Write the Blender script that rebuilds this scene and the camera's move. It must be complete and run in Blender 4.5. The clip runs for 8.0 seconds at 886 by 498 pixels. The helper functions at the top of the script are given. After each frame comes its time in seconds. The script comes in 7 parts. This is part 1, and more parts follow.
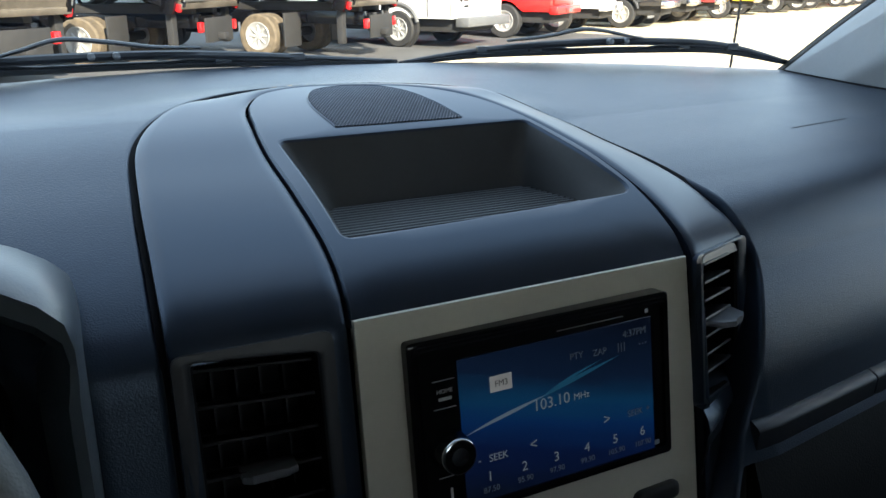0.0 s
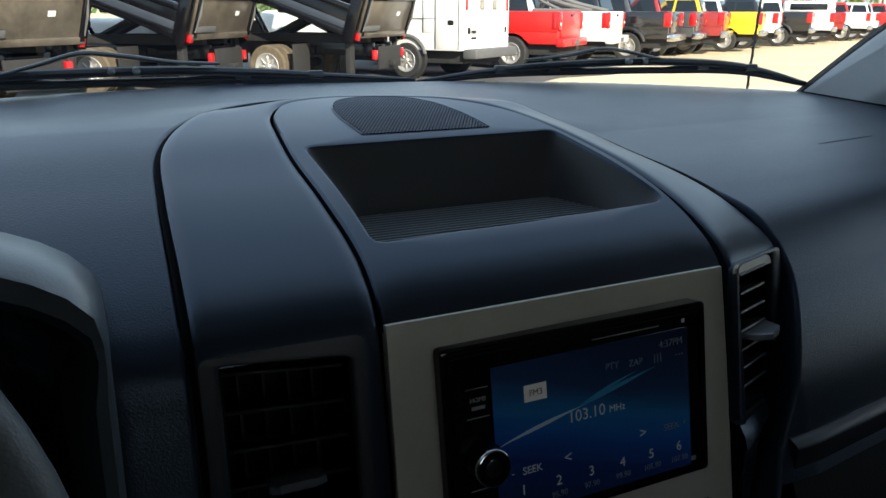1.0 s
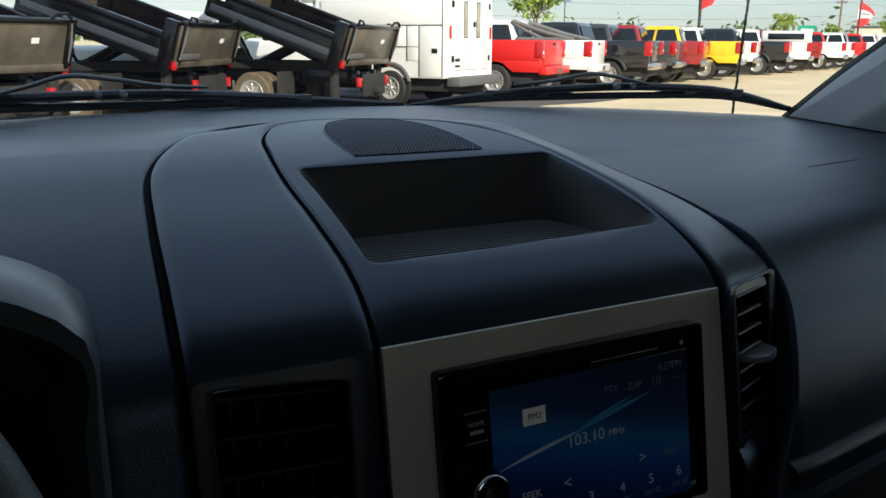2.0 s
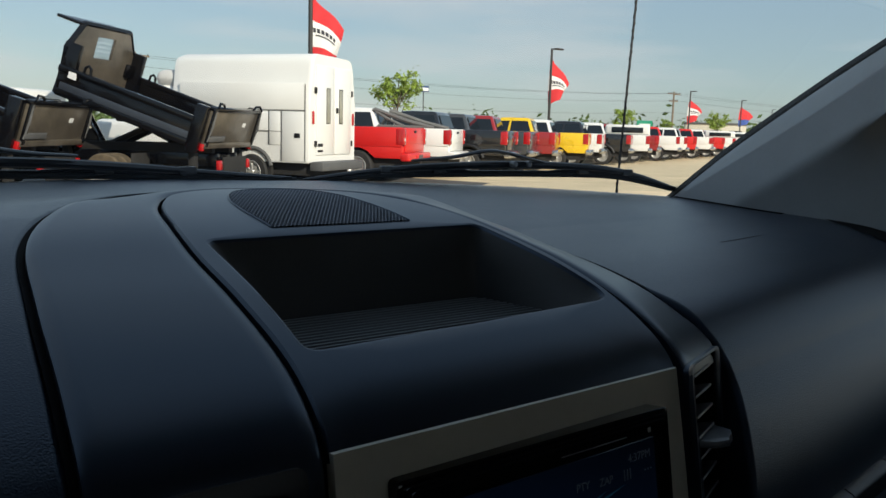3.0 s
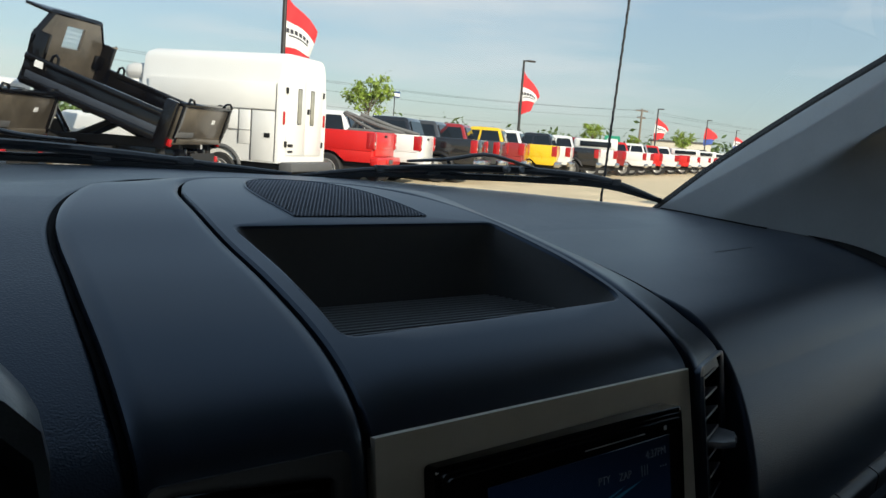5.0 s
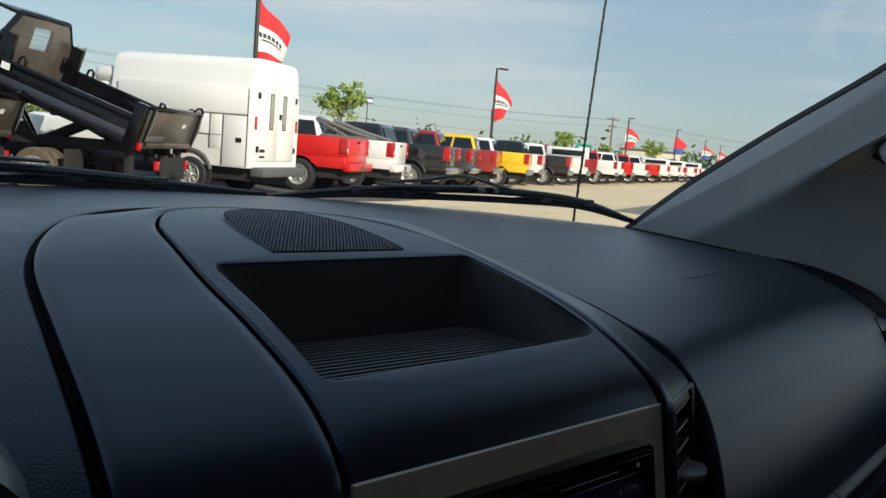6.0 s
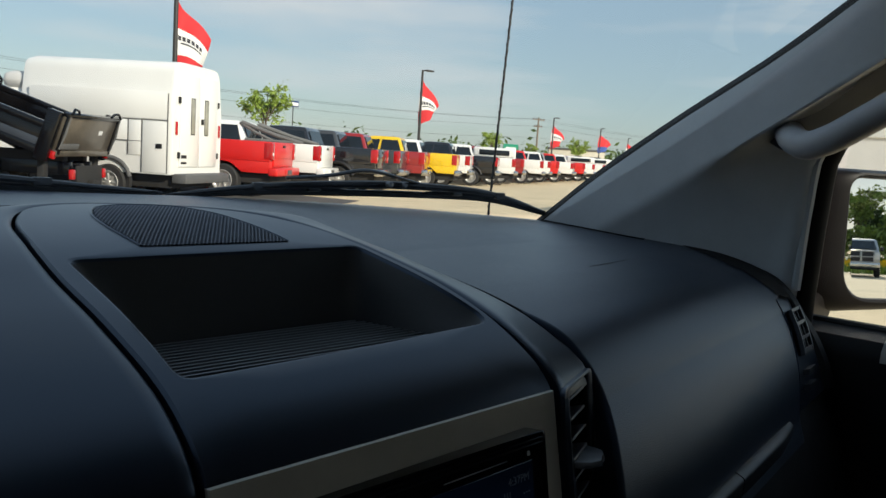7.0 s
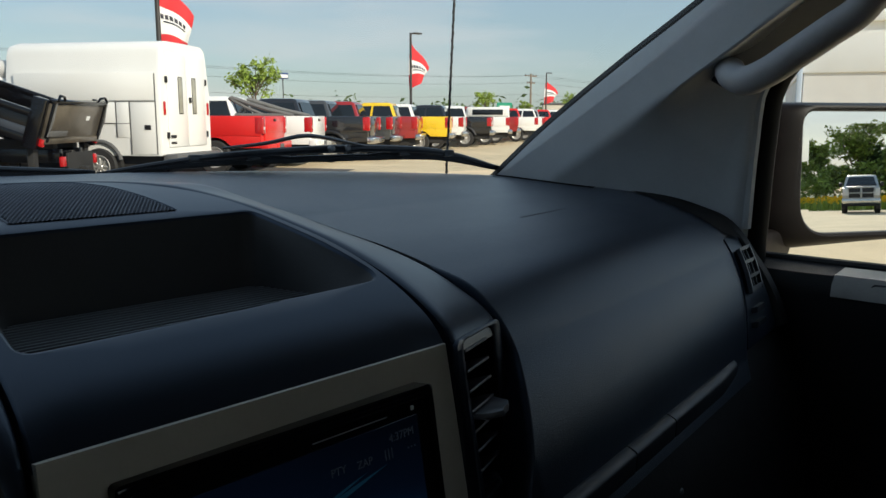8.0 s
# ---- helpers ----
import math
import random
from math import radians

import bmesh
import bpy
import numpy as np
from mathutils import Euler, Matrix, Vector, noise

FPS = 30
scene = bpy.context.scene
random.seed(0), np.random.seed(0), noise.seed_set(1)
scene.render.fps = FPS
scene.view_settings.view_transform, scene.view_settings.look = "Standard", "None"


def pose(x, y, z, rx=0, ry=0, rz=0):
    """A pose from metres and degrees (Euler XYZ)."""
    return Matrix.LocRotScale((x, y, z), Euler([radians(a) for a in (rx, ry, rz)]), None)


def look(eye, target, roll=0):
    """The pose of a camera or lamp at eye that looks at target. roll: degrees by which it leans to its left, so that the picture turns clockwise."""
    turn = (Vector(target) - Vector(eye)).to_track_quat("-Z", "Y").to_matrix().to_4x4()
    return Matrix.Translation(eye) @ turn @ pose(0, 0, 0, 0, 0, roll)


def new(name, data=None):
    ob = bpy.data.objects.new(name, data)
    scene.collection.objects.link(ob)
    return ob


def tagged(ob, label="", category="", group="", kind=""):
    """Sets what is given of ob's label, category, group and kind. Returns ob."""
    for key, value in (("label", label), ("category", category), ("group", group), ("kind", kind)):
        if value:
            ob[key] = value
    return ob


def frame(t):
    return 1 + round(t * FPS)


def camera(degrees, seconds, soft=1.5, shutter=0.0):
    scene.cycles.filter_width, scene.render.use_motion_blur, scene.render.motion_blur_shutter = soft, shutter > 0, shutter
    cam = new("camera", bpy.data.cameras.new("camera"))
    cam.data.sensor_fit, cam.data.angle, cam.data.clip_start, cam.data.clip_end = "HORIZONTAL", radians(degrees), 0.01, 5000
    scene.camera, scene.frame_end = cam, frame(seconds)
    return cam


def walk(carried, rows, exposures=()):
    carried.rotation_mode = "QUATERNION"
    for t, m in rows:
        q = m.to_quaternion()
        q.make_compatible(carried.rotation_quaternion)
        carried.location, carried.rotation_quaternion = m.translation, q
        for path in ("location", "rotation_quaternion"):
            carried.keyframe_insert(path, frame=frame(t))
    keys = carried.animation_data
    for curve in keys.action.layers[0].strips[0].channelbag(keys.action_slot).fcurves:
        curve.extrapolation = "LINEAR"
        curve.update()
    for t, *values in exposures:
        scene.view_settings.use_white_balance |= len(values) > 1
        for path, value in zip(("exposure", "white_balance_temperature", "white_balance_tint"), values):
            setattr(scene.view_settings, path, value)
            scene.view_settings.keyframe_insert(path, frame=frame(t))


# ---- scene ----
cam = camera(57.8, 8.0)
PATH = [
    (0, (-0.246, -0.382, 1.469), (0.548, 1.337, 0.828), -0.0),
    (0.5, (-0.251, -0.377, 1.459), (0.564, 1.356, 0.883), 0.5),
    (1, (-0.257, -0.369, 1.451), (0.534, 1.378, 0.882), 0.2),
    (1.2, (-0.26, -0.365, 1.444), (0.528, 1.385, 0.887), 0.7),
    (2.3, (-0.262, -0.357, 1.45), (0.585, 1.404, 1.022), -0.3),
    (2.5, (-0.271, -0.344, 1.456), (0.596, 1.428, 1.127), -1.0),
    (2.7, (-0.276, -0.319, 1.449), (0.699, 1.404, 1.165), -0.9),
    (3, (-0.273, -0.287, 1.429), (0.874, 1.325, 1.135), 1.7),
    (3.5, (-0.274, -0.276, 1.427), (0.899, 1.318, 1.14), 2.2),
    (4, (-0.259, -0.272, 1.416), (0.927, 1.313, 1.131), 2.4),
    (4.5, (-0.282, -0.271, 1.415), (0.915, 1.307, 1.139), 3.5),
    (5.8, (-0.316, -0.273, 1.438), (0.937, 1.263, 1.18), 5.1),
    (6, (-0.311, -0.271, 1.44), (0.962, 1.251, 1.188), 4.9),
    (6.2, (-0.297, -0.267, 1.431), (1.000, 1.234, 1.180), 4.3),
    (6.5, (-0.294, -0.245, 1.423), (1.021, 1.241, 1.174), 4.3),
    (7, (-0.276, -0.277, 1.431), (1.124, 1.132, 1.197), 3.8),
    (7.5, (-0.253, -0.315, 1.417), (1.145, 1.093, 1.167), 2.6),
    (8, (-0.218, -0.322, 1.427), (1.172, 1.079, 1.103), 0.1),
]
walk(cam, [(t, look(eye, target, roll)) for t, eye, target, roll in PATH],
     [(0.0, 2.1), (0.5, 1.43), (1.0, 1.1), (2.3, 0.30), (2.6, 0.12), (3.0, 0.0), (3.5, 0.16), (4.0, 0.26), (4.5, 0.26), (6.0, 0.10), (6.2, 0.06), (6.5, 0.14), (7.2, 0.08), (8.0, 0.08)])

# ---------------------------------------------------------------- world, sun
world = bpy.data.worlds.new("sky")
scene.world = world
world.use_nodes = True
wn, wl = world.node_tree.nodes, world.node_tree.links
SUN = Vector((0.04, -0.88, 0.45)).normalized()
sky = wn.new("ShaderNodeTexSky")
sky.sky_type = "NISHITA"
sky.sun_disc = False
sky.sun_elevation = math.asin(SUN.z)
sky.sun_rotation = math.atan2(SUN.x, SUN.y)
sky.air_density, sky.dust_density, sky.ozone_density = 1.0, 0.5, 1.2
wco = wn.new("ShaderNodeTexCoord")
wmap = wn.new("ShaderNodeMapping")
wmap.inputs["Scale"].default_value = (1.2, 1.2, 8.0)
wnoise = wn.new("ShaderNodeTexNoise")
wnoise.inputs["Scale"].default_value, wnoise.inputs["Detail"].default_value = 2.6, 7.0
wramp = wn.new("ShaderNodeValToRGB")
wramp.color_ramp.elements[0].position, wramp.color_ramp.elements[1].position = 0.46, 0.74
wramp.color_ramp.elements[0].color = (0.0, 0.0, 0.0, 1)
wramp.color_ramp.elements[1].color = (0.65, 0.65, 0.65, 1)
whaze = wn.new("ShaderNodeMixRGB")
wsep = wn.new("ShaderNodeSeparateXYZ")
wfade = wn.new("ShaderNodeMapRange")
wfade.inputs["From Min"].default_value, wfade.inputs["From Max"].default_value = 0.05, 0.60
wfade.inputs["To Min"].default_value, wfade.inputs["To Max"].default_value = 0.0, 1.0
wl.new(wco.outputs["Generated"], wsep.inputs[0])
wl.new(wsep.outputs["Z"], wfade.inputs["Value"])
whaze.inputs[0].default_value = 0.62
wtone = wn.new("ShaderNodeMixRGB")
wtone.inputs[1].default_value, wtone.inputs[2].default_value = (3.1, 4.1, 4.7, 1), (3.2, 4.6, 6.2, 1)
wl.new(wfade.outputs["Result"], wtone.inputs[0])
wl.new(wtone.outputs["Color"], whaze.inputs[2])
wmix = wn.new("ShaderNodeMixRGB")
wmix.inputs[2].default_value = (6.3, 6.3, 6.3, 1)
wl.new(wco.outputs["Generated"], wmap.inputs["Vector"])
wl.new(wmap.outputs["Vector"], wnoise.inputs["Vector"])
wl.new(wnoise.outputs["Fac"], wramp.inputs["Fac"])
wl.new(wramp.outputs["Color"], wmix.inputs["Fac"])
wl.new(sky.outputs["Color"], whaze.inputs[1])
wl.new(whaze.outputs["Color"], wmix.inputs[1])
wl.new(wmix.outputs["Color"], wn["Background"].inputs["Color"])
wn["Background"].inputs["Strength"].default_value = 0.115
sun = new("sun", bpy.data.lights.new("sun", "SUN"))
sun.data.energy, sun.data.angle, sun.data.color = 5.0, radians(0.6), (1.0, 0.91, 0.77)
sun.matrix_world = look(SUN * 50, (0, 0, 0))


# ---------------------------------------------------------------- materials
def material(name, color, rough=0.5, metal=0.0, vary=0.12, scale=30.0, bump=0.0, bump_scale=400.0, grain="noise",
             emit=None, power=0.0, spec=0.5, coat=0.0, ior=1.5, tint=(1, 1, 1)):
    """A node material: base colour that varies at two scales, roughness that varies, and a fine relief."""
    m = bpy.data.materials.new(name)
    m.use_nodes = True
    n, l = m.node_tree.nodes, m.node_tree.links
    b = n["Principled BSDF"]
    b.inputs["Metallic"].default_value = metal
    b.inputs["Specular IOR Level"].default_value = spec
    b.inputs["Coat Weight"].default_value = coat
    b.inputs["IOR"].default_value = ior
    b.inputs["Specular Tint"].default_value = (*tint, 1)
    b.inputs["Coat Roughness"].default_value = 0.05
    co = n.new("ShaderNodeTexCoord")
    a, c = n.new("ShaderNodeTexNoise"), n.new("ShaderNodeTexNoise")
    a.inputs["Scale"].default_value, a.inputs["Detail"].default_value = scale, 4.0
    c.inputs["Scale"].default_value, c.inputs["Detail"].default_value = scale * 9.0, 3.0
    l.new(co.outputs["Object"], a.inputs["Vector"])
    l.new(co.outputs["Object"], c.inputs["Vector"])
    add = n.new("ShaderNodeMath")
    add.operation = "MULTIPLY_ADD"
    add.inputs[1].default_value = 0.35
    l.new(c.outputs["Fac"], add.inputs[0])
    l.new(a.outputs["Fac"], add.inputs[2])
    ramp = n.new("ShaderNodeValToRGB")
    lo = [max(0.0, v * (1 - vary)) for v in color]
    hi = [min(1.0, v * (1 + vary)) for v in color]
    ramp.color_ramp.elements[0].position, ramp.color_ramp.elements[0].color = 0.45, (*lo, 1)
    ramp.color_ramp.elements[1].position, ramp.color_ramp.elements[1].color = 0.90, (*hi, 1)
    l.new(add.outputs[0], ramp.inputs["Fac"])
    l.new(ramp.outputs["Color"], b.inputs["Base Color"])
    rr = n.new("ShaderNodeMapRange")
    rr.inputs["To Min"].default_value, rr.inputs["To Max"].default_value = rough * 0.88, min(1.0, rough * 1.12)
    l.new(a.outputs["Fac"], rr.inputs["Value"])
    l.new(rr.outputs["Result"], b.inputs["Roughness"])
    if bump:
        if grain == "leather":
            g = n.new("ShaderNodeTexVoronoi")
            g.feature = "SMOOTH_F1"
            g.inputs["Scale"].default_value = bump_scale
            g.inputs["Randomness"].default_value = 1.0
            wob = n.new("ShaderNodeTexNoise")
            wob.inputs["Scale"].default_value = bump_scale * 0.5
            mixv = n.new("ShaderNodeVectorMath")
            mixv.operation = "MULTIPLY_ADD"
            mixv.inputs[1].default_value = (0.0007, 0.0007, 0.0007)
            l.new(wob.outputs["Color"], mixv.inputs[0])
            l.new(co.outputs["Object"], mixv.inputs[2])
            l.new(co.outputs["Object"], wob.inputs["Vector"])
            l.new(mixv.outputs[0], g.inputs["Vector"])
            height = g.outputs["Distance"]
        else:
            g = n.new("ShaderNodeTexNoise")
            g.inputs["Scale"].default_value, g.inputs["Detail"].default_value = bump_scale, 2.0
            l.new(co.outputs["Object"], g.inputs["Vector"])
            height = g.outputs["Fac"]
        bp = n.new("ShaderNodeBump")
        bp.inputs["Strength"].default_value = bump
        bp.inputs["Distance"].default_value = 0.6 / bump_scale
        l.new(height, bp.inputs["Height"])
        l.new(bp.outputs["Normal"], b.inputs["Normal"])
    if emit:
        b.inputs["Emission Color"].default_value = (*emit, 1)
        b.inputs["Emission Strength"].default_value = power
    return m


def pane_material(name, tint, gloss_rough=0.02):
    """Thin window glass: it lets light straight through and mirrors a little at grazing angles."""
    m = bpy.data.materials.new(name)
    m.use_nodes = True
    n, l = m.node_tree.nodes, m.node_tree.links
    n.remove(n["Principled BSDF"])
    tr, gl, mx, fr = (n.new(k) for k in ("ShaderNodeBsdfTransparent", "ShaderNodeBsdfGlossy", "ShaderNodeMixShader", "ShaderNodeFresnel"))
    tr.inputs["Color"].default_value = (*tint, 1)
    gl.inputs["Roughness"].default_value = gloss_rough
    fr.inputs["IOR"].default_value = 1.40
    l.new(fr.outputs["Fac"], mx.inputs["Fac"])
    l.new(tr.outputs[0], mx.inputs[1])
    l.new(gl.outputs[0], mx.inputs[2])
    l.new(mx.outputs[0], n["Material Output"].inputs["Surface"])
    return m


M = {}
M["pad"] = material("dash_vinyl", (0.019, 0.026, 0.040), 0.33, vary=0.10, scale=9, bump=0.38, bump_scale=1150, grain="leather", spec=0.48, tint=(0.60, 0.76, 1.0))
M["trim"] = material("charcoal_satin_plastic", (0.0145, 0.0195, 0.030), 0.31, vary=0.06, scale=14, bump=0.06, bump_scale=1600, spec=0.65, tint=(0.60, 0.76, 1.0))
M["trim_dark"] = material("charcoal_plastic", (0.014, 0.016, 0.022), 0.45, vary=0.10, scale=20, bump=0.10, bump_scale=1200)
M["tray"] = material("tray_rib_plastic", (0.13, 0.137, 0.15), 0.45, vary=0.08, scale=20, spec=0.8)
M["tray_liner"] = material("tray_liner_plastic", (0.030, 0.031, 0.033), 0.55, vary=0.12, scale=30, bump=0.15, bump_scale=900)
M["groove"] = material("black_gap", (0.004, 0.004, 0.005), 0.8, vary=0.1, spec=0.15)
M["face"] = material("taupe_metallic_paint", (0.57, 0.54, 0.46), 0.40, metal=0.15, vary=0.05, scale=20, bump=0.05, bump_scale=2500)
M["gloss_black"] = material("gloss_black_plastic", (0.006, 0.006, 0.007), 0.10, vary=0.2, scale=40, spec=0.28)
M["matt_black"] = material("matt_black_plastic", (0.010, 0.010, 0.011), 0.5, vary=0.15, scale=40, bump=0.1, bump_scale=900)
M["chrome"] = material("chrome", (0.75, 0.75, 0.76), 0.12, metal=1.0, vary=0.05, scale=10)
M["mesh"] = material("speaker_mesh", (0.10, 0.11, 0.135), 0.36, metal=0.3, vary=0.1, scale=60)
M["slat"] = material("vent_slat_plastic", (0.040, 0.042, 0.048), 0.42, vary=0.1, scale=40)
M["tab"] = material("vent_tab_plastic", (0.085, 0.092, 0.108), 0.40, vary=0.08, scale=60)
M["frame_black"] = material("black_frame_tape", (0.005, 0.005, 0.005), 0.7, vary=0.2, scale=60, spec=0.10)
M["recess"] = material("recess_shade_grey", (0.12, 0.122, 0.12), 0.7, vary=0.08, scale=40, bump=0.2, bump_scale=900, spec=0.3)
M["rubber"] = material("black_rubber", (0.010, 0.010, 0.010), 0.6, vary=0.2, scale=60, bump=0.1, bump_scale=700)
M["wiper"] = material("wiper_black_paint", (0.012, 0.012, 0.013), 0.32, vary=0.25, scale=60, bump=0.08, bump_scale=500)
M["pillar"] = material("grey_trim_plastic", (0.37, 0.39, 0.405), 0.62, vary=0.05, scale=25, bump=0.18, bump_scale=1100)
M["handle"] = material("grey_grip_plastic", (0.32, 0.325, 0.34), 0.5, vary=0.06, scale=25, bump=0.12, bump_scale=1300)
M["headliner"] = material("headliner_cloth", (0.17, 0.168, 0.16), 0.9, vary=0.08, scale=40, bump=0.3, bump_scale=800)
M["door"] = material("door_plastic", (0.007, 0.007, 0.008), 0.6, vary=0.1, scale=30, bump=0.25, bump_scale=700, grain="leather", spec=0.25)
M["door_sun"] = material("door_sun_patch", (0.34, 0.33, 0.31), 0.55, vary=0.08, scale=30, bump=0.12, bump_scale=700)
M["cloth"] = material("seat_cloth", (0.06, 0.06, 0.065), 0.9, vary=0.15, scale=60, bump=0.4, bump_scale=900)
M["glass"] = pane_material("window_glass", (0.94, 0.97, 0.96))
M["mirror"] = material("mirror_silver", (0.78, 0.80, 0.80), 0.008, metal=1.0, vary=0.0)
M["housing"] = material("mirror_housing_plastic", (0.008, 0.007, 0.007), 0.45, spec=0.12, vary=0.15, scale=40, bump=0.12, bump_scale=700)
M["wheel_grip"] = material("grey_leather", (0.10, 0.11, 0.115), 0.5, vary=0.08, scale=40, bump=0.3, bump_scale=700, grain="leather")
M["hood_grey"] = material("slate_vinyl", (0.055, 0.070, 0.085), 0.34, vary=0.08, scale=30, bump=0.12, bump_scale=800, grain="leather", spec=1.0)


# ---------------------------------------------------------------- mesh helpers
def link_mesh(name, bm, mat, smooth=True):
    me = bpy.data.meshes.new(name)
    bmesh.ops.recalc_face_normals(bm, faces=bm.faces)
    bm.to_mesh(me)
    bm.free()
    for m in mat if isinstance(mat, (list, tuple)) else [mat]:
        me.materials.append(m)
    if smooth:
        me.polygons.foreach_set("use_smooth", [True] * len(me.polygons))
        me.set_sharp_from_angle(angle=radians(38))
    return me


def part(name, bm, mat, parent, label="", smooth=True):
    ob = new(name, bm if isinstance(bm, bpy.types.Mesh) else link_mesh(name, bm, mat, smooth))
    ob.parent = parent
    if label:
        ob["label"] = label
    return ob


def face_to(ob, way):
    """Turn a sheet so that its front faces one way."""
    if sum(p.normal.dot(Vector(way)) * p.area for p in ob.data.polygons) < 0:
        ob.data.flip_normals()


def thing(name, label, category, at=None, group="", kind=""):
    ob = new(name)
    ob.empty_display_size = 0.05
    if at is not None:
        ob.matrix_basis = at if isinstance(at, Matrix) else Matrix.Translation(at)
    return tagged(ob, label, category, group, kind)


def grid(bm, rows, close_u=False, close_v=False, skip=None):
    """Quads over a list of rows of points."""
    vs = [[bm.verts.new(p) for p in r] for r in rows]
    nu, nv = len(vs), len(vs[0])
    for i in range(nu if close_u else nu - 1):
        for j in range(nv if close_v else nv - 1):
            if skip and skip(i, j):
                continue
            q = [vs[i][j], vs[(i + 1) % nu][j], vs[(i + 1) % nu][(j + 1) % nv], vs[i][(j + 1) % nv]]
            if len(set(q)) == 4:
                bm.faces.new(q)
    return vs


def block(bm, lo, hi, bev=0.0, seg=2, m=None):
    """A box between two corners, with rounded edges."""
    lo, hi = Vector(lo), Vector(hi)
    t = Matrix.LocRotScale((lo + hi) / 2, None, hi - lo)
    made = bmesh.ops.create_cube(bm, size=1, matrix=(m @ t) if m else t)
    if bev:
        edges = list({e for v in made["verts"] for e in v.link_edges})
        bmesh.ops.bevel(bm, geom=edges, offset=bev, segments=seg, profile=0.5, affect="EDGES", clamp_overlap=True)
    return bm


def tube(bm, path, radii, sides=10, caps=True, flat=1.0, up=Vector((0, 0, 1))):
    """A tube along a path; flat squeezes it in its own vertical."""
    path = [Vector(p) for p in path]
    if not isinstance(radii, (list, tuple)):
        radii = [radii] * len(path)
    rows = []
    for i, p in enumerate(path):
        d = (path[min(i + 1, len(path) - 1)] - path[max(i - 1, 0)]).normalized()
        a = d.cross(up)
        a = a.normalized() if a.length > 1e-4 else d.cross(Vector((1, 0, 0))).normalized()
        b = a.cross(d)
        rows.append([p + (a * math.cos(w) + b * math.sin(w) * flat) * radii[i] for w in (2 * math.pi * k / sides for k in range(sides))])
    vs = grid(bm, rows, close_v=True)
    if caps:
        bm.faces.new(vs[0])
        bm.faces.new(vs[-1])
    return bm


def spin(bm, prof, m=None, sides=28, caps=True):
    """A lathe: (radius, height) pairs turned about the local z axis."""
    rows = []
    for r, h in prof:
        rows.append([(m or Matrix()) @ Vector((r * math.cos(a), r * math.sin(a), h)) for a in (2 * math.pi * k / sides for k in range(sides))])
    vs = grid(bm, rows, close_v=True)
    if caps and prof[0][0] > 1e-5:
        bm.faces.new(vs[0])
    if caps and prof[-1][0] > 1e-5:
        bm.faces.new(vs[-1])
    return bm


def extrude_outline(bm, pts, depth, to3, bev=0.0):
    """A flat outline (2D) with a thickness; to3(u, v, w) places it."""
    a = [bm.verts.new(to3(u, v, 0)) for u, v in pts]
    b = [bm.verts.new(to3(u, v, depth)) for u, v in pts]
    n = len(pts)
    faces = [bm.faces.new(a), bm.faces.new(b)]
    for i in range(n):
        faces.append(bm.faces.new((a[i], a[(i + 1) % n], b[(i + 1) % n], b[i])))
    if bev:
        es = list({e for f in faces[:2] for e in f.edges})
        bmesh.ops.bevel(bm, geom=es, offset=bev, segments=2, profile=0.5, affect="EDGES", clamp_overlap=True)
    return bm


def rounded(poly, r, seg=6):
    """A 2D polygon with rounded corners."""
    out = []
    n = len(poly)
    rr = r if isinstance(r, (list, tuple)) else [r] * n
    for i in range(n):
        p, a, b = Vector(poly[i]), Vector(poly[i - 1]), Vector(poly[(i + 1) % n])
        da, db = (a - p), (b - p)
        la, lb = da.length, db.length
        da.normalize(), db.normalize()
        ang = da.angle(db)
        d = min(rr[i] / math.tan(ang / 2), la * 0.49, lb * 0.49)
        p0, p1 = p + da * d, p + db * d
        for k in range(seg + 1):
            t = k / seg
            q = p0 * (1 - t) ** 2 + p * 2 * t * (1 - t) + p1 * t * t
            out.append((q.x, q.y))
    return out


def smooth_curve(pts, n):
    """A smooth curve through points, its slopes weighted by the gaps, as n samples evenly spread along its length."""
    P_ = np.array([tuple(p) for p in pts], float)
    h = np.maximum(np.linalg.norm(np.diff(P_, axis=0), axis=1), 1e-9)
    d = np.diff(P_, axis=0) / h[:, None]
    m = np.empty_like(P_)
    m[0], m[-1] = d[0], d[-1]
    m[1:-1] = (d[:-1] * h[1:, None] + d[1:] * h[:-1, None]) / (h[:-1] + h[1:])[:, None]
    dense = []
    for i in range(len(h)):
        t = np.linspace(0, 1, 24, endpoint=False)[:, None]
        dense.append((2 * t ** 3 - 3 * t ** 2 + 1) * P_[i] + (t ** 3 - 2 * t ** 2 + t) * h[i] * m[i] + (3 * t ** 2 - 2 * t ** 3) * P_[i + 1] + (t ** 3 - t ** 2) * h[i] * m[i + 1])
    dense = np.concatenate(dense + [P_[-1:]])
    ln = np.concatenate([[0], np.cumsum(np.linalg.norm(np.diff(dense, axis=0), axis=1))])
    u = np.linspace(0, ln[-1], n)
    return np.stack([np.interp(u, ln, dense[:, k]) for k in range(dense.shape[1])], axis=1)


def text_mesh(name, words, size, mat, parent, m, align="CENTER", label=""):
    cu = bpy.data.curves.new(name, "FONT")
    cu.body, cu.size, cu.align_x, cu.align_y = words, size, align, "CENTER"
    cu.extrude = 0.0001
    tmp = new(name, cu)
    me = bpy.data.meshes.new_from_object(tmp.evaluated_get(bpy.context.evaluated_depsgraph_get()))
    bpy.data.objects.remove(tmp)
    me.materials.clear()
    me.materials.append(mat)
    ob = new(name, me)
    ob.parent = parent
    ob.matrix_basis = m
    if label:
        ob["label"] = label
    return ob


